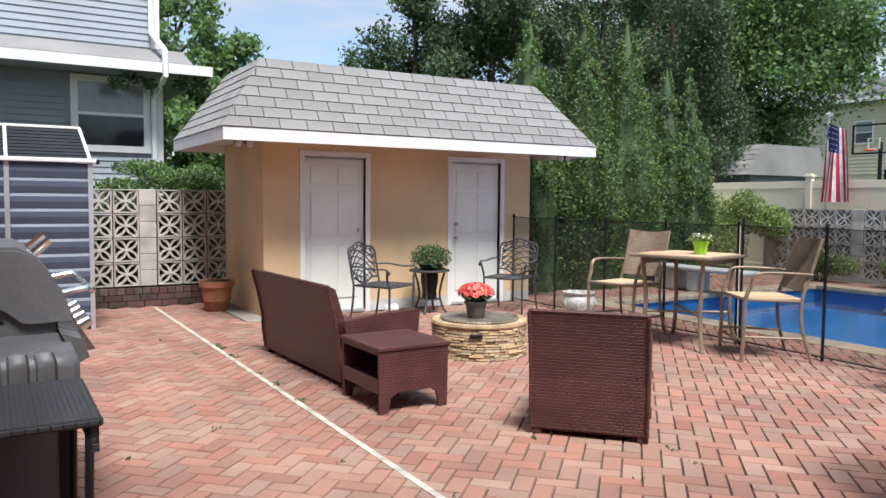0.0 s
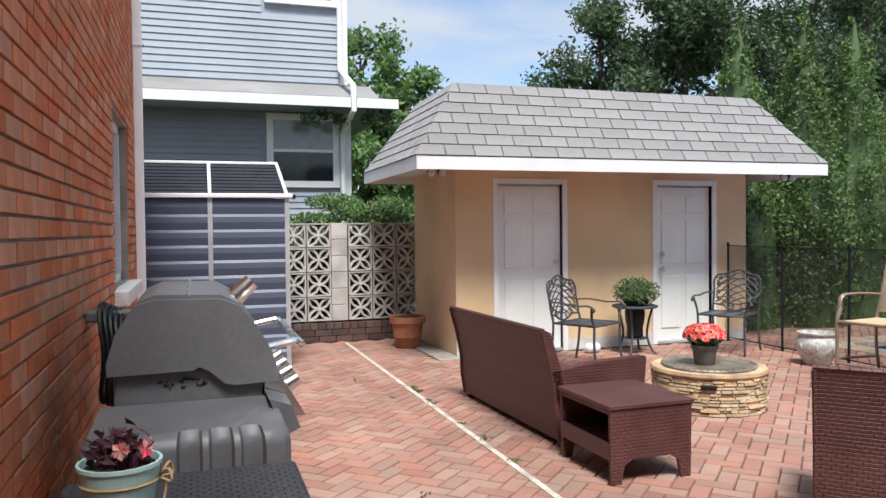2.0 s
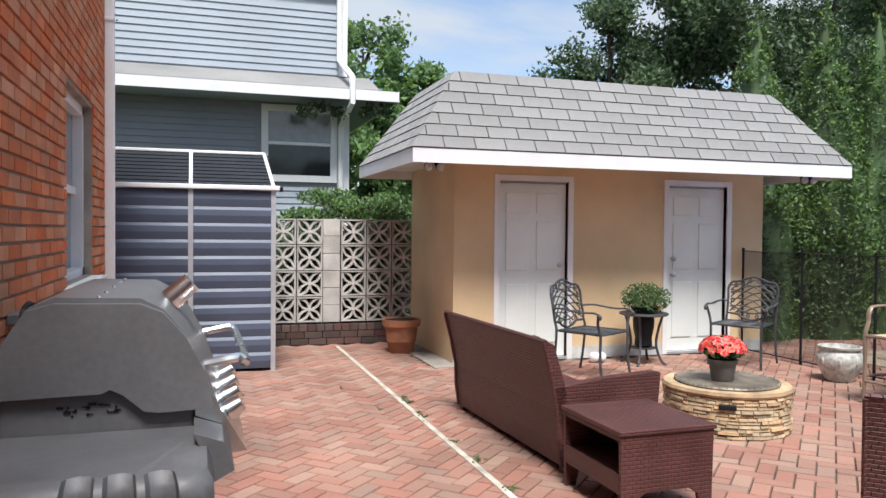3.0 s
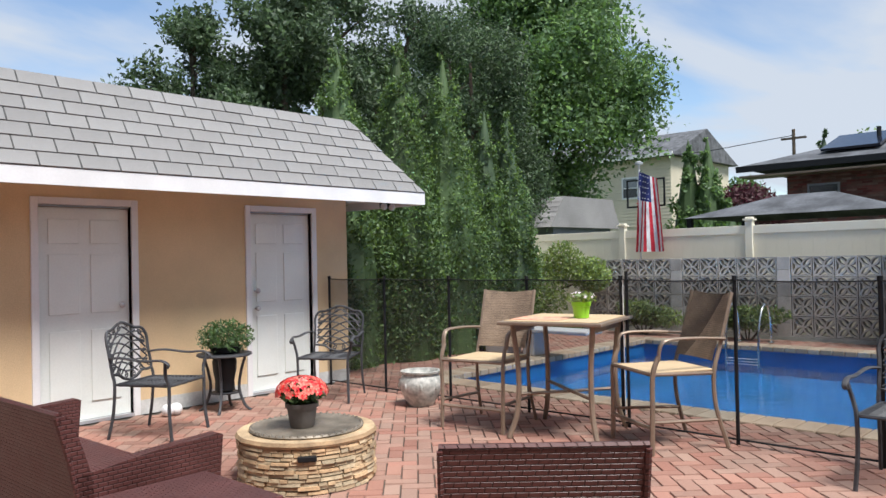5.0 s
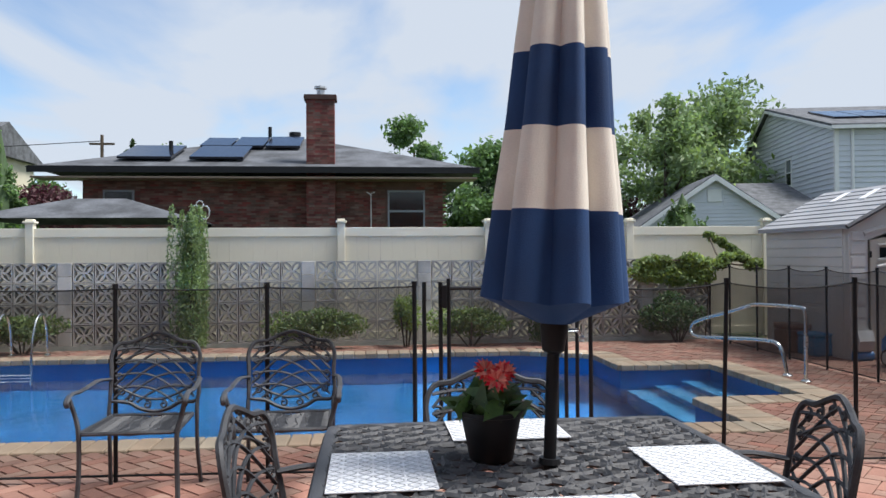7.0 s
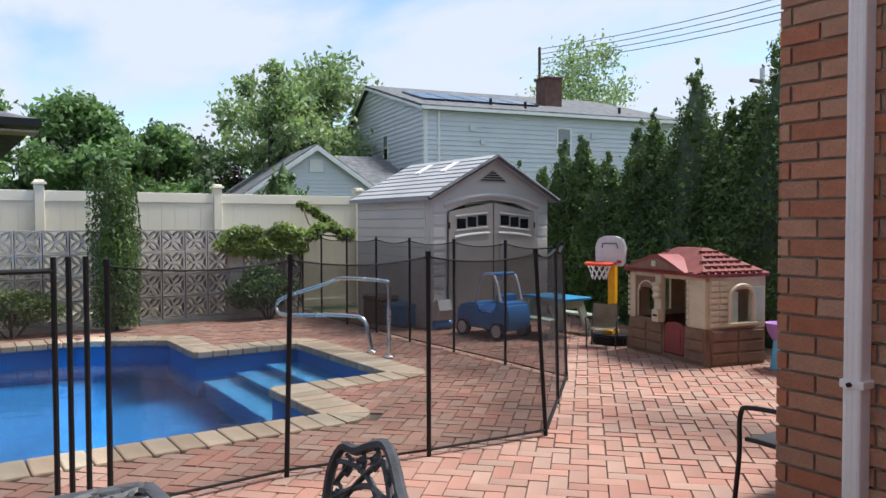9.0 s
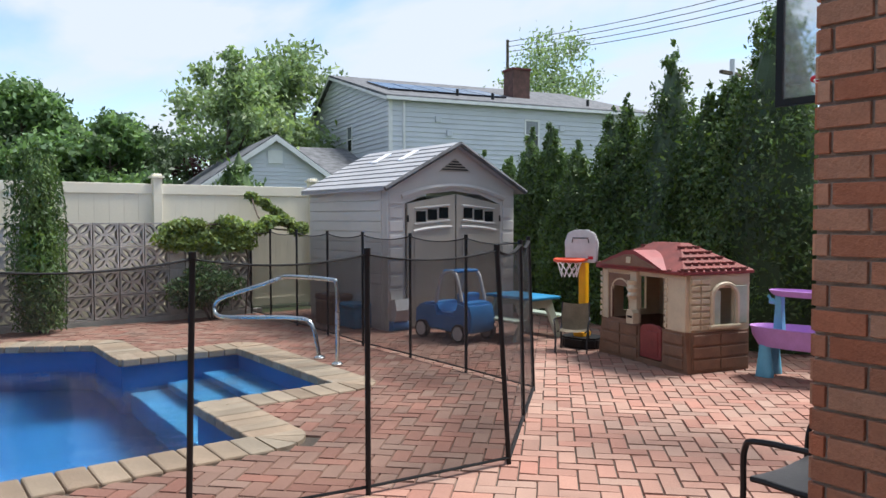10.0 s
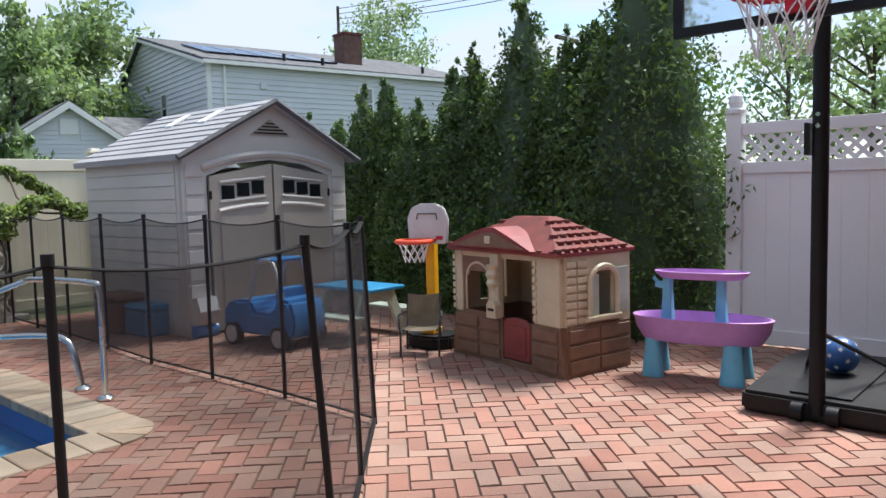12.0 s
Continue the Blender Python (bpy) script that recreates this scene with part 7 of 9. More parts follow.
bm = bmesh.new(); prism(bm, [(-0.08, 0.04), (0.14, 0.04), (0.17, 0.16), (-0.11, 0.16)], "z", 0.89, 0.915)
part("rim_plate", bm, M["toy_orange"], th)

def sling_chair(name, label, at, turn, frame_m, cloth, hgt=0.62, w=0.30):
    """Low sling chair, faces its own +x."""
    c = thing(name, label, "garden chair", at, turn)
    k = hgt / 0.62
    hw = w / 2
    for s in (-1, 1):
        bm = bmesh.new()
        tube(bm, curve_pts([(-0.24 * k, s * hw, hgt), (-0.16 * k, s * hw, 0.30 * k), (0.14 * k, s * hw, 0.27 * k)], 6), 0.011 * k, 6)
        part("side_rail", bm, frame_m, c, "", True)
        bm = bmesh.new()
        tube(bm, curve_pts([(-0.18 * k, s * (hw + 0.01), 0.42 * k), (0.08 * k, s * (hw + 0.04), 0.42 * k), (0.15 * k, s * (hw + 0.03), 0.38 * k), (0.16 * k, s * (hw + 0.02), 0.2 * k), (0.18 * k, s * (hw + 0.02), 0.0)], 5), 0.011 * k, 6)
        part("arm_and_leg", bm, frame_m, c, "", True)
        part("back_leg", tube(bmesh.new(), [(-0.14 * k, s * hw, 0.30 * k), (-0.20 * k, s * (hw + 0.01), 0.0)], 0.011 * k, 6), frame_m, c)
    bm = bmesh.new()
    P = curve_pts([(-0.235 * k, 0, hgt - 0.005), (-0.165 * k, 0, 0.31 * k), (-0.10 * k, 0, 0.275 * k), (0.14 * k, 0, 0.28 * k)], 6)
    rows = [[bm.verts.new((p.x, -hw + 2 * hw * j / 6, p.z - 0.012 * math.sin(math.pi * j / 6))) for j in range(7)] for p in P]
    for A, B in zip(rows, rows[1:]):
        for j in range(6):
            bm.faces.new((A[j], A[j + 1], B[j + 1], B[j]))
    bmesh.ops.solidify(bm, geom=bm.faces[:], thickness=0.006)
    part("sling", bm, cloth, c, "", True)
    return c
sling_chair("childs_chair", "small tan sling chair with dark frame beside the toy hoop", (7.37, -4.33, 0), 125, M["iron"], mat("tan_sling", (0.33, 0.28, 0.2), 0.8, bump=0.2), 0.47, 0.27)
sling_chair("sling_armchair", "black sling armchair with bent tube frame near the house", (3.60, -1.76, 0), 0, M["black"], M["grillplastic"], 0.69, 0.44)

pt_ = thing("picnic_table", "child's picnic table with blue top and pale green benches", "picnic table", (8.35, -4.55, 0), 0)
part("tabletop", BOX(-0.38, 0.38, -0.22, 0.22, 0.44, 0.475, 0.012), M["toy_teal"], pt_, "rounded blue tabletop")
for s in (-1, 1):
    part("bench", BOX(-0.36, 0.36, s * 0.36 - 0.09, s * 0.36 + 0.09, 0.22, 0.25, 0.01), M["toy_green"], pt_, "pale green bench")
    bm = bmesh.new(); prism(bm, [(-0.36, 0.0), (-0.28, 0.0), (-0.12, 0.34), (0.12, 0.34), (0.28, 0.0), (0.36, 0.0), (0.18, 0.44), (-0.18, 0.44)], "x", s * 0.25 - 0.02, s * 0.25 + 0.02)
    part("leg_frame", bm, M["toy_green"], pt_)

tc_ = thing("toy_car", "blue ride-on toy car behind the fence netting", "toy car", (8.74, -3.90, 0), 5)
bm = bmesh.new()
prism(bm, [(-0.42, 0.10), (0.42, 0.10), (0.47, 0.18), (0.45, 0.34), (0.28, 0.40), (0.10, 0.40), (0.06, 0.30), (-0.18, 0.30), (-0.24, 0.44), (-0.40, 0.42), (-0.46, 0.25)], "y", -0.2, 0.2)
bmesh.ops.bevel(bm, geom=bm.edges[:], offset=0.03, segments=2, affect="EDGES")
part("body", bm, M["toy_blue"], tc_, "", True)
for y in (-0.17, 0.17):
    bm = bmesh.new(); tube(bm, curve_pts([(0.12, y, 0.40), (0.05, y, 0.66), (-0.06, y, 0.74), (-0.2, y, 0.72), (-0.30, y, 0.44)], 4), 0.02, 6)
    part("roof_bar", bm, M["plastic_white"], tc_, "", True)
part("roof", BOX(-0.20, 0.0, -0.18, 0.18, 0.735, 0.765, 0.014), M["toy_blue"], tc_)
part("seat", BOX(-0.26, -0.18, -0.14, 0.14, 0.3, 0.52, 0.02), M["toy_blue"], tc_)
for x in (-0.30, 0.30):
    for y in (-0.21, 0.21):
        wl = part("wheel", rod(bmesh.new(), (x, y - 0.03, 0.10), (x, y + 0.03, 0.10), 0.10, seg=20), M["black"], tc_, "", True)
        part("hub", rod(bmesh.new(), (x, y - 0.034, 0.10), (x, y + 0.034, 0.10), 0.076, seg=10), M["plastic_white"], wl)
ty = thing("ride_on_horse", "pink and white ride-on toy behind the fence netting", "ride-on toy", (9.75, -3.7, 0))
bm = bmesh.new()
prism(bm, [(-0.25, 0.12), (0.25, 0.12), (0.30, 0.30), (0.12, 0.40), (-0.05, 0.32), (-0.25, 0.38), (-0.30, 0.25)], "y", -0.1, 0.1)
part("body", bm, M["plastic_white"], ty)
part("saddle", BOX(-0.12, 0.08, -0.11, 0.11, 0.38, 0.43, 0.02), M["toy_pink"], ty)
bm = bmesh.new(); prism(bm, [(0.12, 0.35), (0.28, 0.30), (0.30, 0.58), (0.38, 0.60), (0.36, 0.68), (0.16, 0.66)], "y", -0.05, 0.05)
part("head", bm, M["toy_pink"], ty)
for x in (-0.2, 0.2):
    part("wheel", rod(bmesh.new(), (x, -0.12, 0.06), (x, 0.12, 0.06), 0.06, seg=14), M["toy_blue"], ty)
for i, (x, y, w, hgt, m_) in enumerate(((10.6, -3.4, 0.22, 0.38, "toy_brown"), (10.15, -3.45, 0.2, 0.3, "toy_teal"))):
    b_ = thing("toy_box", "small moulded plastic toy chest by the resin shed", "toy box", (x, y, 0))
    part("body", BOX(-w, w, -w * 0.7, w * 0.7, 0.0, hgt * 0.8, 0.03), M[m_], b_)
    part("lid", BOX(-w * 1.03, w * 1.03, -w * 0.74, w * 0.74, hgt * 0.8, hgt, 0.03), M[m_], b_)

# resin shed
rs = thing("resin_shed", "putty grey resin storage shed with double doors and shingled gable roof", "shed", (9.62, -4.55, 0))
SHW, SHD = 0.98, 1.95
bm = bmesh.new()
box(bm, 0.02, SHD, SHW - 0.04, SHW, 0, 1.66); box(bm, 0.02, SHD, -SHW, -SHW + 0.04, 0, 1.66); box(bm, SHD - 0.04, SHD, -SHW + 0.04, SHW - 0.04, 0, 1.66)
part("wall", bm, M["resin"], rs)
for k in range(13):
    part("side_board", BOX(0.10, SHD - 0.05, SHW, SHW + 0.012, 0.04 + k * 0.125, 0.155 + k * 0.125, 0.004), M["resin"], rs)
bm = bmesh.new()
gable = [(-SHW, 0.0), (-0.74, 0.0), (-0.74, 1.50), (-0.4, 1.62), (0, 1.66), (0.4, 1.62), (0.74, 1.50), (0.74, 0.0), (SHW, 0.0), (SHW, 1.70), (0, 2.22), (-SHW, 1.70)]
prism(bm, gable, "x", -0.03, 0.03)
part("front_frame", bm, M["resin"], rs)
for s in (-1, 1):
    for k in range(10):
        part("corner_block", BOX(-0.045, -0.03, s * 0.87 - 0.09, s * 0.87 + 0.09, 0.05 + k * 0.16, 0.17 + k * 0.16, 0.005), M["resin"], rs)
bm = bmesh.new()
tube(bm, [(-0.04, y, 1.58 + 0.14 * (1 - (y / 0.8) ** 2)) for y in [-0.8 + 1.6 * j / 16 for j in range(17)]], 0.035, 6)
part("arch_trim", bm, M["resin"], rs, "", True)
bm = bmesh.new(); prism(bm, [(-0.24, 1.90), (0.24, 1.90), (0, 2.06)], "x", -0.045, -0.03)
part("vent", bm, M["resin_dark"], rs)
bm = bmesh.new()
for k in range(4):
    h_ = 0.2 - k * 0.05
    box(bm, -0.052, -0.045, -h_, h_, 1.915 + k * 0.032, 1.930 + k * 0.032)
part("vent_slats", bm, M["black"], rs)["kind"] = "stuff"
for s in (-1, 1):
    y0, y1 = (0.012, 0.72) if s > 0 else (-0.72, -0.012)
    bm = bmesh.new()
    prism(bm, [(y0, 0.03), (y1, 0.03), (y1, 1.50 if s > 0 else 1.62), (y0, 1.62 if s > 0 else 1.50)] if s > 0 else [(y0, 0.03), (y1, 0.03), (y1, 1.62), (y0, 1.50)], "x", -0.055, -0.02)
    d_ = part("door", bm, M["resin_dark"], rs, "taupe shed door")
    part("hinge", BOX(-0.06, -0.045, s * 0.715 - 0.012, s * 0.715 + 0.012, 1.28, 1.36), M["black"], d_)
    part("door_panel", BOX(-0.062, -0.055, min(s * 0.10, s * 0.62), max(s * 0.10, s * 0.62), 0.12, 1.12, 0.004), M["resin_dark"], d_)
    bm = bmesh.new()
    tube(bm, [(-0.06, s * (0.08 + 0.56 * j / 8), 1.22 - 0.05 * (j / 8) ** 2) for j in range(9)], 0.022, 6)
    part("arch_moulding", bm, M["resin"], d_)
    for k in range(3):
        yy = s * (0.19 + k * 0.17)
        zc = 1.40 - 0.012 * (k + 1) ** 1.4
        part("window_pane", BOX(-0.064, -0.056, yy - 0.07, yy + 0.07, zc - 0.065, zc + 0.065, 0.003), M["glass_dark"], d_, "small dark window pane")
    bm = bmesh.new()
    for z_ in (1.30, 1.485):
        tube(bm, [(-0.06, s * 0.10, z_), (-0.06, s * 0.62, z_ - 0.045)], 0.014, 5)
    part("window_trim", bm, M["resin"], d_)
for s in (-1, 1):
    bm = bmesh.new()
    n = 9
    sl = math.hypot(1.08, 0.57)
    prism(bm, [(0, 2.25), (s * 1.08, 1.68), (s * 1.08, 1.64), (0, 2.21)], "x", -0.14, SHD + 0.06)
    rp = part("roof_panel", bm, M["resin_roof"], rs, "grey moulded shingle roof panel")
    for r in range(n):
        u0, u1 = r / n, (r + 1) / n
        bm = bmesh.new()
        p = [(s * 1.08 * u0, 2.252 - 0.57 * u0 + 0.004), (s * 1.08 * u1, 2.252 - 0.57 * u1 + 0.016), (s * 1.08 * u1, 2.252 - 0.57 * u1), (s * 1.08 * u0, 2.252 - 0.57 * u0 - 0.001)]
        prism(bm, p, "x", -0.145, SHD + 0.065)
        part("shingle_course", bm, M["resin_roof"], rp)
    if s > 0:
        for x in (0.5, 1.15):
            bm = bmesh.new(); prism(bm, [(0.16, 2.20), (0.40, 2.07), (0.40, 2.05), (0.16, 2.18)], "x", x, x + 0.14)
            part("skylight", bm, M["white"], rs, "small white skylight strip")
bm = bmesh.new()
for s in (-1, 1):
    tube(bm, [(-0.15, 0, 2.235), (-0.15, s * 1.09, 1.66)], 0.03, 6)
part("roof_edge", bm, M["slate"], rs, "dark roof edge trim")
# ---- trees and houses round about ----
def arborvitae(name, label, x, y, h, r, n, m="leaf_arb", leaf=0.055, parent=None):
    t = thing(name, label, "tree", (x, y, 0))
    part("trunk", rod(bmesh.new(), (0, 0, -0.03), (0, 0, h * 0.9), 0.06, 0.01, 8), M["bark"], t)
    ph1, ph2 = RNG.uniform(0, 6, 2)
    # upright sprays: many small clumps over the surface, with dark gaps between them
    c = max(60, n // 40)
    z = np.clip(h * (1 - np.sqrt(RNG.uniform(0.0, 1.0, size=c))), 0.02, h * 0.985)
    th = RNG.uniform(0, 2 * math.pi, size=c)
    prof = r * np.minimum(1.0, (1 - z / h) * 1.45) ** 0.9 * np.minimum(1, 0.75 + z / (0.25 * h) * 0.25)
    lump = 1 + 0.12 * np.sin(3 * th + z * 2.2 + ph1) + 0.10 * np.sin(5 * th - z * 5.1 + ph2) + 0.05 * np.sin(9 * th + z * 9)
    rr_ = prof * lump * RNG.uniform(0.80, 1.0, size=c)
    C = np.stack([rr_ * np.cos(th), rr_ * np.sin(th), z], 1)
    k = RNG.integers(0, c, size=n)
    s_ = np.minimum(0.30 * r, 0.02 + 0.4 * prof[k])[:, None] * np.array([0.36, 0.36, 0.60])
    P = C[k] + RNG.normal(size=(n, 3)) * s_
    P[:, 2] = np.maximum(P[:, 2], 0.02)
    leaf_cloud("crown", P, leaf, M[m], t, RNG, 1.4, 0.4)
    # dark core paints the shade inside the crown and keeps sky from showing through
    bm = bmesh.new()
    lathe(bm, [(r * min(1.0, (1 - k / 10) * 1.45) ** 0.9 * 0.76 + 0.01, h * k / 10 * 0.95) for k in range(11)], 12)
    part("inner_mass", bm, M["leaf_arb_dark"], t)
    return t
LBL = "tall dense green arborvitae in the hedge"
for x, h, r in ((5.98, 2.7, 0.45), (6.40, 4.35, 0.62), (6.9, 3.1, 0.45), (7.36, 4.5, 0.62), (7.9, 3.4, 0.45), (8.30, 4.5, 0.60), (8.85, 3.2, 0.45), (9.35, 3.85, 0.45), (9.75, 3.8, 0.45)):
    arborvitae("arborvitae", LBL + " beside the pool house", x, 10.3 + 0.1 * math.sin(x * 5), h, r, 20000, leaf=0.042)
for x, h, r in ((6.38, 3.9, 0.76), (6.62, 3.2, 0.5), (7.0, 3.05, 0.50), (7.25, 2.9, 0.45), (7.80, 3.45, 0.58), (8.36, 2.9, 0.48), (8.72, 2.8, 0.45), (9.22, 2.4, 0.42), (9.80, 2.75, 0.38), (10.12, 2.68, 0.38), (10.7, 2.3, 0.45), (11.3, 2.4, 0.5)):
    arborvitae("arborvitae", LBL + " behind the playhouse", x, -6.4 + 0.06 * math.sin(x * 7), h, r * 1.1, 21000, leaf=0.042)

def broadleaf(name, label, at, height, spread, n, leaf, m, crown_base=0.25, limbs=9, clusters=34, seed=1, flat=0.8):
    t = thing(name, label, "tree", at)
    rg = np.random.default_rng(seed)
    bm = bmesh.new()
    trunk_top = height * 0.55
    r0 = max(0.08, height * 0.022)
    tube(bm, [(0, 0, -0.1), (0.03 * height * 0.1, 0, height * 0.2), (0, 0.02 * height * 0.2, trunk_top), (0, 0, height * 0.85)], lambda u: r0 * (1 - 0.8 * u), 8)
    part("trunk", bm, M["bark"], t, "", True)
    cs = []
    bm = bmesh.new()
    for k in range(clusters):
        u = rg.uniform(0, 1)
        z = height * (crown_base + (1 - crown_base) * (0.08 + 0.86 * u))
        e = math.sin(math.pi * min(1, 0.16 + 0.80 * u)) ** 0.7
        a = rg.uniform(0, 2 * math.pi)
        rr_ = spread * e * rg.uniform(0.35, 0.92)
        c = np.array([rr_ * math.cos(a), rr_ * math.sin(a), z])
        cs.append((c, spread * rg.uniform(0.20, 0.34)))
        if k < limbs * 2:
            z0 = max(height * 0.18, z - rr_ * 0.8)
            tube(bm, [(0, 0, min(z0, height * 0.8)), (c[0] * 0.5, c[1] * 0.5, (z0 + z) / 2), tuple(c)], lambda u_: r0 * 0.38 * (1 - 0.8 * u_), 5)
    tagged(part("limbs", bm, M["bark"], t, "", True), kind="stuff")
    P = []
    for c, s in cs:
        k = int(n * (s ** 2) / sum(q ** 2 for _, q in cs))
        # each mass is itself a cloud of twigs
        sub = rg.normal(size=(14, 3)); sub /= np.linalg.norm(sub, axis=1)[:, None]
        idx = rg.integers(0, 14, size=k)
        d = rg.normal(size=(k, 3)) * 0.30
        P.append(c + (sub[idx] * 0.72 + d) * np.array([s, s, s * flat]))
    leaf_cloud("crown", np.concatenate(P), leaf, M[m], t, rg, 1.3, 0.2)
    return t
broadleaf("maple_tree", "large spreading green maple beyond the fence", (21.5, 18.0, 0), 11.5, 4.7, 110000, 0.135, "leaf_tree", 0.26, 14, 60, 3)
k = 0
for x, y, h, s in ((7.5, 16.0, 6.4, 1.7), (8.9, 15.0, 7.2, 1.9), (10.2, 15.5, 7.8, 2.0), (12.3, 15.2, 7.3, 2.1), (14.5, 15.0, 7.6, 2.3), (16.5, 17.5, 8.5, 2.6), (19, 20, 9.5, 3.0)):
    k += 1
    broadleaf("dark_tree", "dense dark green tree rising behind the arborvitae hedge", (x, y, 0), h, s, 26000, 0.085, "leaf_arb_dark", 0.05, 6, 36, 10 + k)
for x, y, h, s in ((3.5, 21.5, 6.9, 1.8), (5.3, 22.5, 6.0, 1.6), (2.4, 19.5, 3.9, 1.4), (4.4, 18.5, 3.6, 1.5)):
    k += 1
    broadleaf("leafy_tree", "green leafy tree beyond the pierced block wall", (x, y, 0), h, s, 13000, 0.13, "leaf_tree", 0.08, 6, 30, 20 + k)
for x, y, h, s, m in ((30, 0.6, 6.7, 2.0, "leaf_tree"), (30, -2.6, 5.6, 2.2, "leaf_tree"), (31, -5.5, 5.0, 2.2, "leaf_tree"), (30, -9.5, 7.6, 2.3, "leaf_far"), (34, -3.2, 6.0, 2.4, "leaf_arb_dark"), (34, -6.5, 5.2, 2.4, "leaf_arb_dark"), (37.5, -15.8, 9.6, 5.2, "leaf_far"), (44, -41, 14.5, 7.0, "leaf_far"), (38, -9.0, 5.0, 2.6, "leaf_arb_dark"), (42, 12.0, 7.0, 2.5, "leaf_far"), (45, 2.5, 7.0, 2.2, "leaf_far"), (30, 14.5, 4.5, 1.2, "leaf_tree")):
    k += 1
    broadleaf("distant_tree", "light green rounded tree behind the neighbouring roofs", (x, y, 0), h, s, 22000 if s > 4 else 12000, 0.26 if s > 4 else 0.19, m, 0.1, 8, 34, 40 + k)
for x, y, h, s in ((7.2, -19, 5.0, 2.0), (3.5, -16, 5.2, 2.2), (10.5, -24, 6.5, 2.4)):
    k += 1
    broadleaf("sparse_tree", "thin spring tree beyond the white fence", (x, y, 0), h, s, 2600, 0.16, "leaf_far", 0.25, 12, 30, 40 + k)
for y, h, r in ((13.75, 5.4, 0.75), (13.1, 5.4, 0.7), (12.5, 3.2, 0.8)):
    arborvitae("conical_evergreen", "pointed green evergreen beyond the tan fence", 24, y, h, r, 6500, "leaf_tree", 0.12)
arborvitae("conical_evergreen", "pointed green evergreen in front of the white gable", 21.0, -6.3, 3.2, 0.9, 6000, "leaf_arb", 0.11)
arborvitae("conical_evergreen", "dark pointed evergreen far behind the bungalow", 40, 14.2, 7.4, 1.3, 5000, "leaf_arb_dark", 0.18)
for x, y, z, r in ((26, 12.3, 3.2, 1.5), (40, -10.5, 4.5, 1.6)):
    s_ = thing("purple_tree", "purple-leaved maple beyond the fence", "tree", (x, y, 0))
    leaf_cloud("crown", np.concatenate([foliage_ball((RNG.normal() * r * 0.5, RNG.normal() * r * 0.5, z * 0.9 + RNG.normal() * 0.2), (r * 0.6, r * 0.6, r * 0.4), 500, RNG, 0.3) for _ in range(8)]), 0.13, M["leaf_purple"], s_, RNG)
    part("trunk", rod(bmesh.new(), (0, 0, 0), (0, 0, z), 0.1, 0.04), M["bark"], s_)

def siding(bm, axis, c, sgn, a0, a1, z0, z1, step, holes=(), slope=None):
    """Lapped boards standing out from a wall face at c, each thicker at its foot; slope(z) narrows them under a gable."""
    z = z0
    while z < z1 - 0.02:
        h = min(step, z1 - z)
        lo, hi = (a0, a1) if slope is None else slope(z + h / 2)
        cuts = [(lo, hi)]
        for q in holes:
            if z + h > q[2] and z < q[3]:
                cuts = [w for s, e in cuts for w in ((s, min(e, q[0])), (max(s, q[1]), e))]
        for s, e in cuts:
            if e - s < 0.03:
                continue
            t = 0.022 if step < 0.15 else 0.045
            poly = [(c, z), (c + sgn * t, z + 0.002), (c + sgn * 0.004, z + h - 0.002), (c, z + h)]
            if axis == "y":
                prism(bm, poly, "x", s, e)
            else:
                A = [bm.verts.new((u, s, w)) for u, w in poly]; B = [bm.verts.new((u, e, w)) for u, w in poly]
                fs = [bm.faces.new(A), bm.faces.new(B[::-1])] + [bm.faces.new((A[i], B[i], B[(i + 1) % 4], A[(i + 1) % 4])) for i in range(4)]
                bmesh.ops.recalc_face_normals(bm, faces=fs)
        z += step

def facade_window(parent, axis, c, sgn, a0, a1, z0, z1, trim=0.09, frame_m=None, glass=None):
    paint = frame_m or M["white"]
    w = new("window"); w.parent = parent
    def B(u0, u1, v0, v1, d0, d1, bev=0.0):
        lo, hi = sorted((c + sgn * d0, c + sgn * d1))
        return BOX(u0, u1, lo, hi, v0, v1, bev) if axis == "y" else BOX(lo, hi, u0, u1, v0, v1, bev)
    part("frame", B(a0 - trim, a0, z0 - trim, z1 + trim, -0.02, 0.05), paint, w)
    part("frame", B(a1, a1 + trim, z0 - trim, z1 + trim, -0.02, 0.05), paint, w)
    part("frame", B(a0, a1, z1, z1 + trim, -0.02, 0.05), paint, w)
    part("sill", B(a0, a1, z0 - trim, z0, -0.02, 0.06), paint, w)
    zm = (z0 + z1) / 2
    part("pane", B(a0, a1, zm, z1, 0.0, 0.026), glass or M["glass_win"], w)
    part("pane", B(a0, a1, z0, zm, 0.0, 0.024), M["glass_dark"], w)
    part("sash_rail", B(a0, a1, zm - 0.025, zm + 0.025, 0.0, 0.04), paint, w)
    return w

# blue-grey neighbour house
nb = thing("blue_neighbor_house", "two-storey grey-blue sided house with shingled skirt roof and white trim", "house", (0, 0, 0))
NY = 14.9
part("wall", BOX(-8, 1.84, NY, NY + 6, 0, 3.7), M["siding_grey"], nb)
part("upper_wall", BOX(-8, 1.80, NY + 0.02, NY + 6, 3.7, 8.0), M["siding_blue"], nb)
bm = bmesh.new(); siding(bm, "y", NY, -1, -8, 1.76, 2.05, 3.44, 0.105, [(0.36, 1.76, 2.0, 3.5)])
part("lower_siding", bm, M["siding_grey"], nb, "darker grey lapped siding")
bm = bmesh.new(); siding(bm, "y", NY, -1, -8, 1.76, 0.2, 2.05, 0.105, [])
part("foot_siding", bm, M["siding_blue"], nb, "blue-grey lapped siding")
bm = bmesh.new(); siding(bm, "y", NY + 0.02, -1, -8, 1.72, 3.94, 8.0, 0.115, [(0.4, 1.76, 5.2, 6.6)])
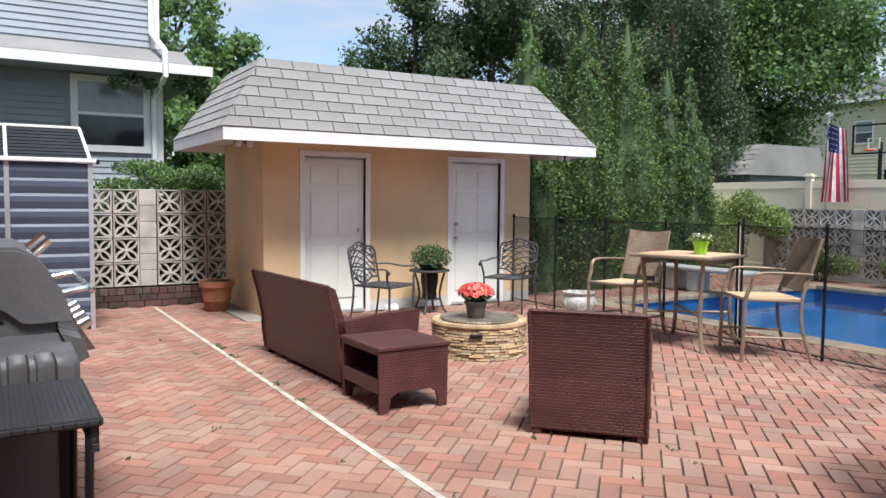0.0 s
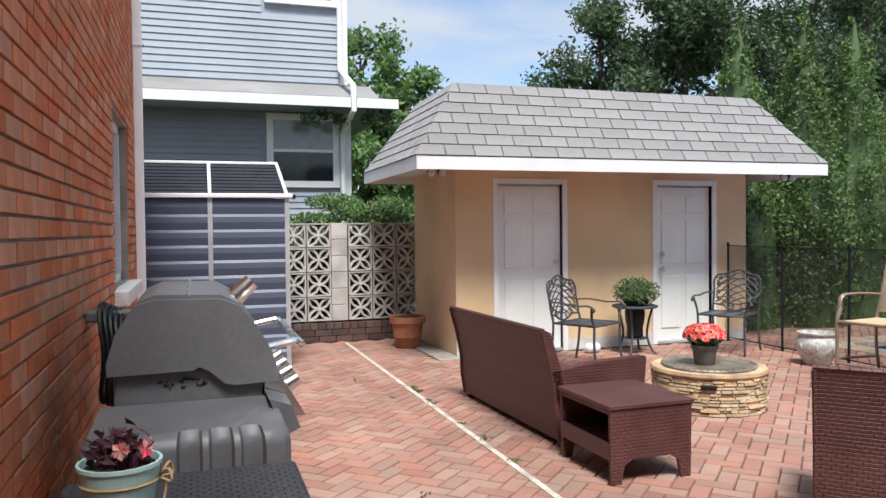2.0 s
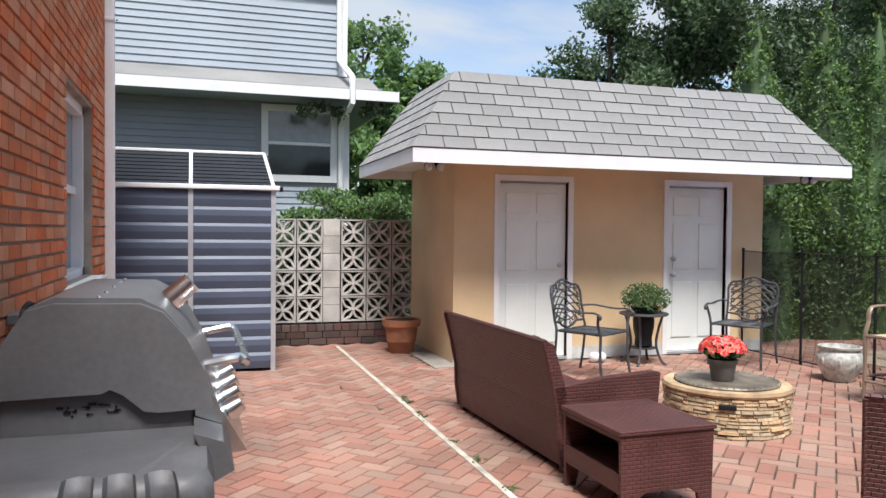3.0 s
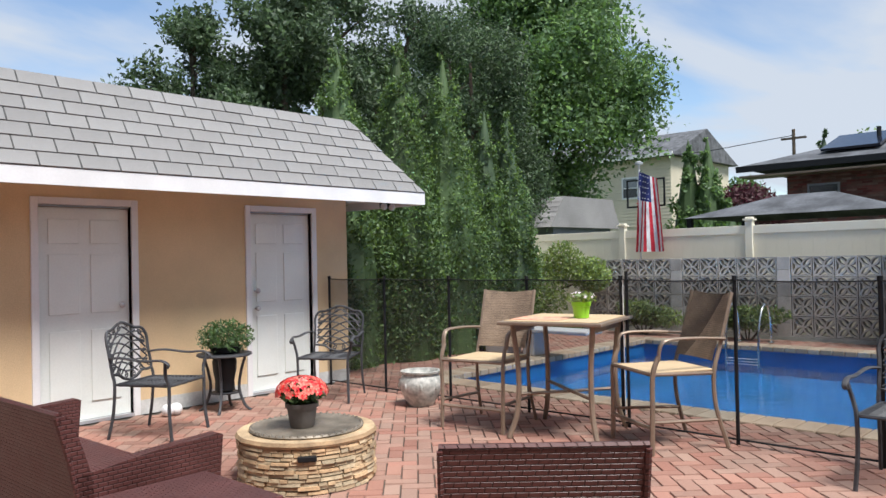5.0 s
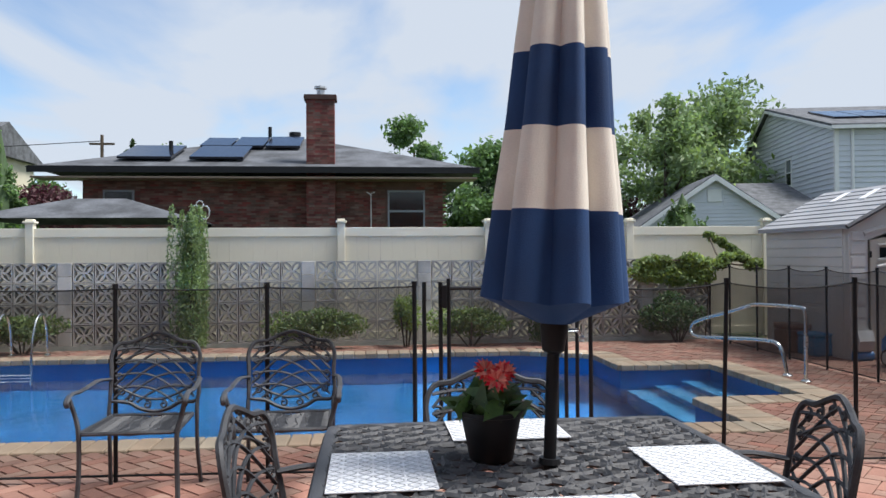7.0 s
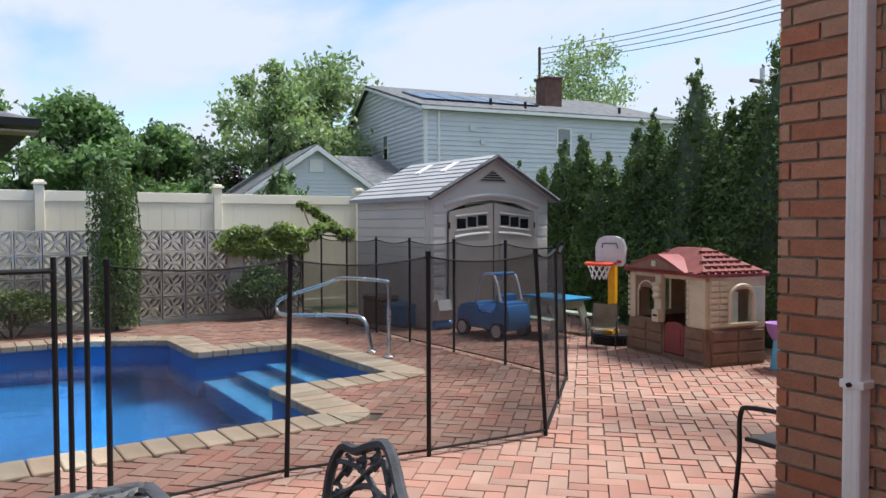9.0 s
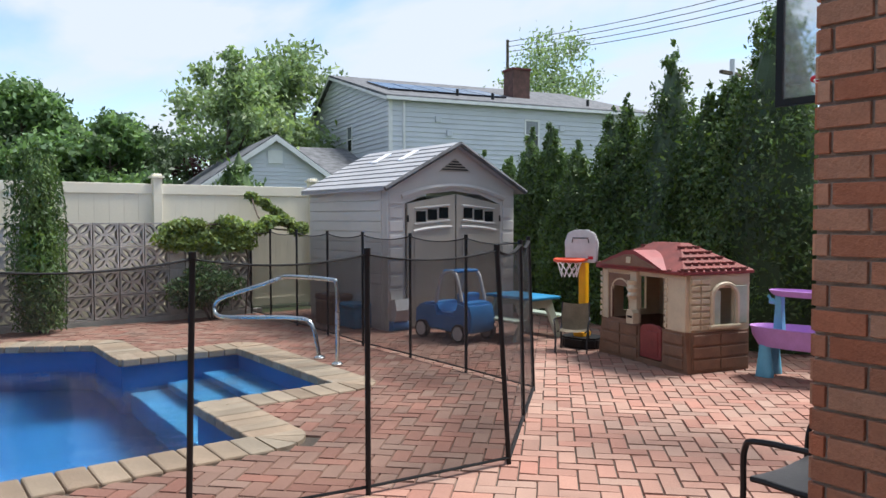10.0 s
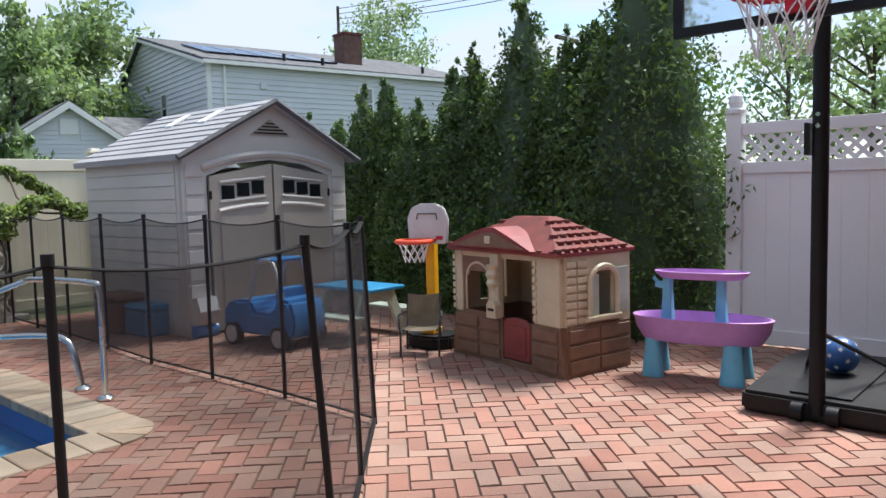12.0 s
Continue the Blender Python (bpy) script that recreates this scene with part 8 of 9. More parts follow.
part("upper_siding", bm, M["siding_blue"], nb, "pale blue-grey lapped siding")
part("corner_board", BOX(1.76, 1.90, NY - 0.03, NY + 0.06, 0, 3.42), M["white"], nb)
part("corner_board", BOX(1.72, 1.86, NY - 0.02, NY + 0.06, 3.92, 8.0), M["white"], nb)
facade_window(nb, "y", NY, -1, 0.56, 1.58, 2.24, 3.28, 0.11)
facade_window(nb, "y", NY, -1, 0.56, 1.58, 5.36, 6.5, 0.11)
bm = bmesh.new()
prism(bm, [(NY + 0.05, 3.93), (NY - 0.75, 3.60), (NY - 0.75, 3.56), (NY + 0.05, 3.85)], "x", -8, 2.25)
A = bm
part("skirt_roof", bm, M["shingle"], nb, "grey shingled skirt roof")
bm = bmesh.new()
v = [bm.verts.new(p) for p in ((1.8, NY + 0.05, 3.93), (2.55, NY - 0.75, 3.56), (2.55, NY + 5, 3.56), (1.8, NY + 5, 3.93), (2.25, NY - 0.75, 3.58))]
bm.faces.new((v[0], v[4], v[1], v[2], v[3]))
part("skirt_roof_side", bm, M["shingle"], nb)
part("fascia", BOX(-8, 2.57, NY - 0.78, NY - 0.75, 3.42, 3.58), M["white"], nb, "white fascia board")
part("fascia", BOX(2.55, 2.58, NY - 0.75, NY + 5, 3.42, 3.58), M["white"], nb, "white fascia board")
part("soffit", BOX(-8, 2.55, NY - 0.75, NY, 3.42, 3.44), M["siding_grey"], nb)
part("soffit", BOX(1.84, 2.55, NY, NY + 5, 3.42, 3.44), M["siding_grey"], nb)
bm = bmesh.new()
tube(bm, [(1.72, NY - 0.07, 8.0), (1.72, NY - 0.07, 4.17), (1.78, NY - 0.45, 3.94), (1.80, NY - 0.80, 3.77), (1.80, NY - 0.82, 3.37), (1.74, NY - 0.1, 3.07), (1.74, NY - 0.08, 0.1)], 0.05, 8)
part("downspout", bm, M["white"], nb, "white bent downspout", True)
bm = bmesh.new()
for k_ in range(9):
    rod(bm, (2.0 + 0.3 * RNG.uniform(), NY - 0.4 - 0.3 * RNG.uniform(), 3.43), (2.0 + 0.5 * RNG.uniform(), NY - 0.5, 3.18), 0.008, seg=5)
hv = thing("hanging_vine", "sparse dark vine hanging from the neighbour's eave", "climbing plant", (0, 0, 0))
leaf_cloud("leaves", np.concatenate([foliage_ball((c, NY - 0.55, z), (0.22, 0.15, 0.12), 60, RNG, 0.1) for c, z in ((1.35, 3.32), (1.6, 3.24), (2.1, 3.27), (2.45, 3.3), (1.1, 3.22))]), 0.07, M["leaf_arb_dark"], hv, RNG)
part("stem", bm, M["bark"], hv)

# brick bungalow behind the tan fence
bg = thing("brick_bungalow", "low red brick bungalow with hipped grey roof and tall chimney", "house", (0, 0, 0))
BX = 18.6
part("wall", BOX(BX, BX + 8, 0.63, 8.85, 0, 3.1), M["darkbrick"], bg)
bm = bmesh.new()
for r in range(30):
    z = 1.6 + r * 0.075 * 0.68
    y = 0.65 - (r % 2) * 0.1
    while y < 8.8:
        if not (1.1 < y < 1.95 and z > 1.9):
            box(bm, BX - 0.012, BX, y, min(y + 0.195, 8.84), z, z + 0.042)
        y += 0.207
part("bricks", bm, M["darkbrick"], bg)["kind"] = "stuff"
part("fascia", BOX(BX - 0.75, BX - 0.70, -0.15, 9.75, 3.22, 3.36), M["black"], bg, "dark gutter board")
part("soffit", BOX(BX - 0.70, BX, -0.1, 9.7, 3.10, 3.14), M["taupe"], bg)
bm = bmesh.new()
v = [bm.verts.new(p) for p in ((BX - 0.75, -0.2, 3.34), (BX - 0.75, 9.8, 3.34), (BX + 9, 9.8, 3.34), (BX + 9, -0.2, 3.34), (BX + 3.8, 4.6, 4.75), (BX + 4.4, 5.0, 4.75))]
bm.faces.new((v[1], v[0], v[4])); bm.faces.new((v[0], v[3], v[4])); bm.faces.new((v[3], v[2], v[5], v[4])); bm.faces.new((v[2], v[1], v[5])); bm.faces.new((v[1], v[4], v[5]))
bmesh.ops.recalc_face_normals(bm, faces=bm.faces[:])
part("roof", bm, M["slate_grey"], bg, "weathered grey hipped shingle roof")
def on_roof(y, u):
    """A point on the front slope at u of the way from eave to ridge."""
    return Vector((BX - 0.75 + 4.55 * u, y, 3.34 + 1.41 * u + 0.07))
for y0, y1, u0, u1 in ((6.85, 8.05, 0.13, 0.46), (5.25, 6.45, 0.13, 0.46), (5.0, 5.75, 0.48, 0.78), (5.80, 6.55, 0.48, 0.74), (4.1, 4.95, 0.48, 0.80)):
    bm = bmesh.new()
    q = [on_roof(y0, u0), on_roof(y1, u0), on_roof(y1, u1), on_roof(y0, u1)]
    A = [bm.verts.new(p) for p in q]; B = [bm.verts.new(p + Vector((-0.03, 0, 0.05))) for p in q]
    bm.faces.new(B); bm.faces.new(A[::-1])
    for i in range(4):
        bm.faces.new((A[i], A[(i + 1) % 4], B[(i + 1) % 4], B[i]))
    part("solar_panel", bm, M["solar"], bg, "dark glossy solar panel")
ch = part("chimney", BOX(BX - 0.35, BX, 3.16, 3.80, 0, 4.95), M["darkbrick"], bg, "tall red brick chimney")
bm = bmesh.new()
for r in range(62):
    z = 1.7 + r * 0.052
    for k_ in range(4):
        y = 3.165 + k_ * 0.16 - (r % 2) * 0.04
        box(bm, BX - 0.362, BX - 0.35, max(y, 3.16), min(y + 0.15, 3.80), z, z + 0.043)
part("bricks", bm, M["darkbrick"], ch)["kind"] = "stuff"
part("cap", BOX(BX - 0.40, BX + 0.05, 3.11, 3.85, 4.95, 5.06), M["pinkbrick"], ch)
part("flue", rod(bmesh.new(), (BX - 0.17, 3.48, 5.06), (BX - 0.17, 3.48, 5.2), 0.09), M["greysteel"], ch)
part("flue_cap", rod(bmesh.new(), (BX - 0.17, 3.48, 5.23), (BX - 0.17, 3.48, 5.28), 0.15), M["greysteel"], ch)
facade_window(bg, "x", BX, -1, 1.10, 1.90, 1.95, 2.85, 0.04, M["siding_grey"], M["glass_dark"])
facade_window(bg, "x", BX, -1, 7.75, 8.35, 2.3, 2.85, 0.04, M["siding_grey"], M["glass_dark"])
for y, u in ((7.05, 0.3), (5.05, 0.85)):
    p = on_roof(y, u); part("vent_pipe", rod(bmesh.new(), p, p + Vector((0, 0, 0.28)), 0.05), M["black"], bg)
p = on_roof(4.4, 0.9); part("roof_vent", rod(bmesh.new(), p, p + Vector((0, 0, 0.1)), 0.16), M["black"], bg)
bm = bmesh.new(); tube(bm, [(BX - 0.1, 2.33, 1.6), (BX - 0.1, 2.33, 2.8), (BX - 0.15, 2.25, 2.84)], 0.012, 5); tube(bm, [(BX - 0.1, 2.33, 2.78), (BX - 0.15, 2.43, 2.84)], 0.012, 5)
part("conduit_lamp", bm, M["white"], bg)

gz = thing("gazebo", "low grey hipped gazebo roof beyond the tan fence", "gazebo", (16.0, 7.6, 0))
bm = bmesh.new()
v = [bm.verts.new(p) for p in ((-1.5, -1.9, 2.05), (1.5, -1.9, 2.05), (1.5, 1.9, 2.05), (-1.5, 1.9, 2.05), (0, -0.5, 2.5), (0, 0.5, 2.5))]
for f in ((1, 0, 4), (3, 2, 5), (0, 3, 5, 4), (2, 1, 4, 5)):
    bm.faces.new([v[i] for i in f])
bmesh.ops.recalc_face_normals(bm, faces=bm.faces[:])
part("roof", bm, M["slate_grey"], gz)
for x in (-1.4, 1.4):
    for y in (-1.8, 1.8):
        part("post", BOX(x - 0.05, x + 0.05, y - 0.05, y + 0.05, 0, 2.05), M["black"], gz)

ms = thing("neighbor_shed", "neighbour's shed with a pale grey shingled mansard roof", "shed", (16.0, 15.4, 0))
part("wall", BOX(0.2, 3, -1.6, 2.4, 0, 2.1), M["siding_grey"], ms)
bm = bmesh.new()
prism(bm, [(-0.1, 2.1), (3.3, 2.1), (2.9, 2.9), (0.5, 2.9)], "y", -1.75, 2.5)
part("roof", bm, M["shingle"], ms, "pale grey mansard roof")
for r in range(6):
    bm = bmesh.new()
    x0, z0 = -0.1 + 0.1 * r, 2.1 + 0.133 * r
    prism(bm, [(x0 - 0.03, z0), (x0 + 0.08, z0 + 0.13), (x0 + 0.1, z0 + 0.12), (x0, z0)], "y", -1.76, 2.51)
    part("shingle_course", bm, M["shingle"], ms)

bh = thing("cream_house", "cream-sided house half hidden behind the maple", "house", (0, 0, 0))
part("wall", BOX(40, 48, 22.2, 33, 0, 6.9), M["siding_cream"], bh)
bm = bmesh.new(); siding(bm, "x", 40, -1, 22.2, 33, 3.0, 6.9, 0.2, [(24.2, 25.3, 4.6, 5.9)])
part("siding", bm, M["siding_cream"], bh)
facade_window(bh, "x", 40, -1, 24.3, 25.2, 4.7, 5.8, 0.1)
bm = bmesh.new(); prism(bm, [(39.4, 6.9), (48.6, 6.9), (44, 8.8)], "y", 21.8, 33.4)
part("roof", bm, M["slate"], bh)
part("gutter", BOX(39.35, 39.45, 21.8, 33.4, 6.85, 7.05), M["white"], bh)

dh = thing("distant_basketball_hoop", "black framed clear basketball board on a pole beyond the fence", "basketball hoop", (30, 18.5, 0), 90)
for z in (3.4, 4.55):
    part("frame_bar", BOX(-0.9, 0.9, -0.03, 0.03, z, z + 0.07), M["black"], dh)
for x in (-0.9, 0.83):
    part("frame_bar", BOX(x, x + 0.07, -0.03, 0.03, 3.4, 4.6), M["black"], dh)
bm = bmesh.new()
for a in ((-0.25, 0.25, 3.6, 3.65), (-0.25, 0.25, 4.0, 4.05), (-0.25, -0.2, 3.65, 4.0), (0.2, 0.25, 3.65, 4.0)):
    box(bm, a[0], a[1], -0.02, 0.02, a[2], a[3])
part("target_square", bm, M["white"], dh)
part("pole", rod(bmesh.new(), (0, -0.5, 0), (0, -0.5, 3.9), 0.08), M["black"], dh)
bm = bmesh.new(); tube(bm, [(0.22 * math.cos(a), 0.3 + 0.22 * math.sin(a), 3.55) for a in [2 * math.pi * j / 16 for j in range(16)]], 0.03, 6, True)
part("rim", bm, M["toy_orange"], dh)

# white-sided house, turned a little from the fence line
wh = thing("white_neighbor_house", "long two-storey house in pale grey siding with a low dark roof", "house", (27.7, -15.2, 0), -11.5)
part("wall", BOX(0.0, 13, -13, 0, 0, 5.4), M["siding_white"], wh)
bm = bmesh.new()
prism(bm, [(0, 5.4), (0, 6.1), (7.5, 8.05), (13, 5.4)], "y", -13, 0)
part("gable_wall", bm, M["siding_white"], wh)
bm = bmesh.new()
siding(bm, "x", 0, -1, -13, -0.12, 2.6, 6.05, 0.2, [(-6.95, -6.25, 4.25, 5.55), (-11.3, -10.6, 4.25, 5.55)])
part("siding", bm, M["siding_white"], wh, "lapped pale grey siding")
bm = bmesh.new()
siding(bm, "y", 0, 1, 0, 13, 2.6, 7.9, 0.2, [(4.6, 5.3, 4.3, 5.5), (9.7, 10.4, 4.3, 5.5)], lambda z: (0.12 if z < 6.1 else (z - 6.1) / 1.95 * 7.5, 13 if z < 5.4 else 13 - (z - 5.4) / 2.65 * 5.5))
part("gable_siding", bm, M["siding_white"], wh, "lapped pale grey siding")
for c in ((-0.03, 0.0, -0.12, 0.03), (0.0, 0.12, 0.0, 0.03)):
    part("corner_board", BOX(c[0], c[1], c[2], c[3], 0, 6.1), M["white"], wh)
bm = bmesh.new()
prism(bm, [(-0.25, 6.06), (7.5, 8.10), (13.3, 5.30), (13.3, 5.42), (7.5, 8.24), (-0.25, 6.2)], "y", -13.2, 0.22)
part("roof", bm, M["slate"], wh, "dark low-pitched roof")
bm = bmesh.new()
prism(bm, [(-0.27, 5.98), (7.5, 8.02), (13.3, 5.2), (13.3, 5.34), (7.5, 8.14), (-0.27, 6.1)], "y", 0.22, 0.26)
part("rake_board", bm, M["white"], wh)
part("gutter", BOX(-0.36, -0.25, -13.2, 0.24, 6.0, 6.13), M["white"], wh)
part("downspout", rod(bmesh.new(), (-0.06, -0.6, 0), (-0.06, -0.6, 6.0), 0.06), M["white"], wh)
facade_window(wh, "x", 0, -1, -6.9, -6.3, 4.3, 5.5, 0.08)
facade_window(wh, "x", 0, -1, -11.2, -10.7, 4.3, 5.5, 0.08)
facade_window(wh, "y", 0, 1, 4.65, 5.25, 4.35, 5.45, 0.08)
facade_window(wh, "y", 0, 1, 9.75, 10.35, 4.35, 5.45, 0.08)
for y, z in ((-2.1, 5.35), (-2.6, 4.8), (-8.1, 5.25)):
    part("vent_cover", BOX(-0.12, 0, y - 0.12, y + 0.12, z - 0.12, z + 0.12, 0.01), M["siding_white"], wh)
cm = part("chimney", BOX(2.6, 3.5, -8.1, -7.2, 6.0, 8.25), M["darkbrick"], wh, "square red brick chimney")
part("chimney_cap", BOX(2.55, 3.55, -8.15, -7.15, 8.25, 8.35), M["darkbrick"], cm)
for x, y in ((1.2, -3.6), (0.9, -10.2), (0.6, -5.0)):
    z = 6.2 + x * 0.26
    part("vent_pipe", rod(bmesh.new(), (x, y, z - 0.05), (x, y, z + 0.35), 0.07), M["black"], wh)
for k_ in range(5):
    bm = bmesh.new()
    y0 = -0.6 - k_ * 1.15
    prism(bm, [(1.6, 6.71), (4.4, 7.44), (4.36, 7.50), (1.56, 6.77)], "y", y0 - 1.05, y0)
    part("solar_panel", bm, M["solar"], wh, "dark roof solar panel")

gr = thing("white_garage", "small white gabled garage with a dark roof beyond the tan fence", "garage", (24.1, -8.7, 0), -11.5)
part("wall", BOX(0, 9, -2.3, 2.3, 0, 2.2), M["siding_white"], gr)
bm = bmesh.new(); prism(bm, [(-2.3, 2.2), (2.3, 2.2), (0, 3.78)], "x", 0, 9)
part("gable_wall", bm, M["siding_white"], gr)
bm = bmesh.new()
siding(bm, "x", 0, -1, -2.3, 2.3, 1.2, 3.7, 0.12, [(-0.28, 0.28, 3.0, 3.45)], lambda z: (-2.3 + max(0, z - 2.2) * 1.456, 2.3 - max(0, z - 2.2) * 1.456))
part("siding", bm, M["siding_white"], gr, "white lapped siding")
part("louver", BOX(-0.05, 0.0, -0.22, 0.22, 3.02, 3.42, 0.005), M["white"], gr)
for s_ in (-1, 1):
    bm = bmesh.new(); prism(bm, [(0, 3.78), (s_ * 2.6, 2.0), (s_ * 2.6, 2.12), (0, 3.92)], "x", -0.2, 9.3)
    part("roof", bm, M["slate"], gr, "dark slate-coloured shingle roof")
    bm = bmesh.new(); prism(bm, [(0, 3.70), (s_ * 2.6, 1.92), (s_ * 2.6, 2.08), (0, 3.88)], "x", -0.25, -0.2)
    part("rake_board", bm, M["white"], gr)
lw = thing("low_wing", "low dark-roofed wing before the pale grey house", "outbuilding", (26.3, -12.2, 0), -11.5)
part("wall", BOX(0, 5, -1.5, 2.0, 0, 2.7), M["siding_white"], lw)
bm = bmesh.new(); prism(bm, [(-0.3, 2.6), (5, 4.2), (5, 4.3), (-0.3, 2.72)], "y", -1.8, 2.3)
part("roof", bm, M["slate"], lw)

for x, y, h_, tl in ((16.0, -20.5, 6.3, "grey metal pole with wires beyond the arborvitae hedge"), (40, 15.6, 7.5, "wooden utility pole with a crossarm beyond the bungalow")):
    up = thing("utility_pole", tl, "utility pole", (x, y, 0))
    part("pole", rod(bmesh.new(), (0, 0, -0.1), (0, 0, h_), 0.10, 0.08), M["greysteel"] if x < 20 else M["bark"], up)
    part("crossarm", BOX(-0.06, 0.06, -0.6, 0.6, h_ - 0.5, h_ - 0.4), M["bark"], up)
wr = thing("utility_pole", "distant wooden pole carrying a long run of overhead wires", "utility pole", (60, -50, 0))
part("pole", rod(bmesh.new(), (0, 0, -0.1), (0, 0, 19.2), 0.2, 0.14), M["bark"], wr)
for k_ in range(4):
    P = []
    for j in range(17):
        u = j / 16
        P.append((-75 * u, 8 * u, 17.5 + 0.5 * k_ - 3 * math.sin(math.pi * u) + 1.5 * u))
    part("wire", tube(bmesh.new(), P, 0.03, 4), M["black"], wr)
part("wire", tube(bmesh.new(), [(0, 0, 7.2), (0, 4.4, 6.9), (0, 11.4, 6.9)], 0.02, 4), M["black"], up)
# ---- pieces of roofs, walls and paving ----
for (V, F), cnt in zip(SHINGLE_JOBS, (150, 60, 0)):
    shingle_ob(roof, V, F, cnt)

def brick_mesh(l, d, h):
    bm = bmesh.new()
    box(bm, -l / 2, l / 2, -d / 2, d / 2, -h / 2, h / 2, 0.003)
    return mesh_of("brick", bm, M["brick"])

def brick_wall(parent, axis, c, sgn, a0, a1, z0, z1, holes, near, count, material):
    """Bricks proud of the mortar on one face; the ones nearest to the point near are parts."""
    L, H, J, D = 0.195, 0.057, 0.011, 0.012
    spots = []
    r = 0
    z = z0
    while z + H < z1:
        a = a0 - (r % 2) * (L + J) / 2
        while a < a1:
            s, e = max(a, a0), min(a + L, a1)
            a += L + J
            for h in holes:
                if z + H > h[2] and z < h[3]:
                    if s < h[0] < e: e = h[0]
                    elif s < h[1] < e: s = h[1]
                    elif h[0] <= s and e <= h[1]: e = s
            if e - s > 0.03:
                spots.append((s, e, z))
        z += H + J
        r += 1
    spots.sort(key=lambda q: (abs((q[0] + q[1]) / 2 - near[0]) + 0.7 * abs(q[2] - near[1])))
    shared = {}
    V, F = [], []
    for k, (s, e, z) in enumerate(spots):
        o = random.uniform(0, 0.0025)
        if k < count:
            key = round(e - s, 2)
            if key not in shared:
                bm = bmesh.new()
                hl = (e - s) / 2
                if axis == "x": box(bm, -0.002, D, -hl, hl, 0, H, 0.002)
                else: box(bm, -hl, hl, -0.002, D, 0, H, 0.002)
                shared[key] = mesh_of("brick", bm, material)
            ob = new("brick", shared[key]); ob.parent = parent
            ob.location = (c + o, (s + e) / 2, z) if axis == "x" else ((s + e) / 2, c + o, z)
        else:
            q = len(V)
            d = D + o
            if axis == "x":
                P = [(c, s, z), (c, e, z), (c, e, z + H), (c, s, z + H)]
                P += [(c + d, y + (0.002 if i in (0, 3) else -0.002), zz + (0.002 if i < 2 else -0.002)) for i, (_, y, zz) in enumerate(P[:4])]
            else:
                P = [(e, c, z), (s, c, z), (s, c, z + H), (e, c, z + H)]
                P += [(x + (-0.002 if i in (0, 3) else 0.002), c + d, zz + (0.002 if i < 2 else -0.002)) for i, (x, _, zz) in enumerate(P[:4])]
            V += P
            F += block_faces(q)
    tagged(quads("bricks", V, F, material, parent), kind="stuff")
brick_wall(wall_w, "x", WX, 1, WY + 0.02, WEND, 0.0, 4.09, HOLES_W, (3.6, 1.3), 300, M["brick"])
brick_wall(wall_s, "y", WY, 1, WX, 3.16, 0.0, 3.28, [], (3.0, 1.2), 300, M["brownbrick"])
bm = bmesh.new()
z = 0.0
while z < 3.2:
    y = -6.4
    while y < WY - 0.02:
        box(bm, 3.16, 3.172, y, min(y + 0.195, WY), z, z + 0.057)
        y += 0.206
    z += 0.068
tagged(part("bricks", bm, M["brownbrick"], wall_e), kind="stuff")

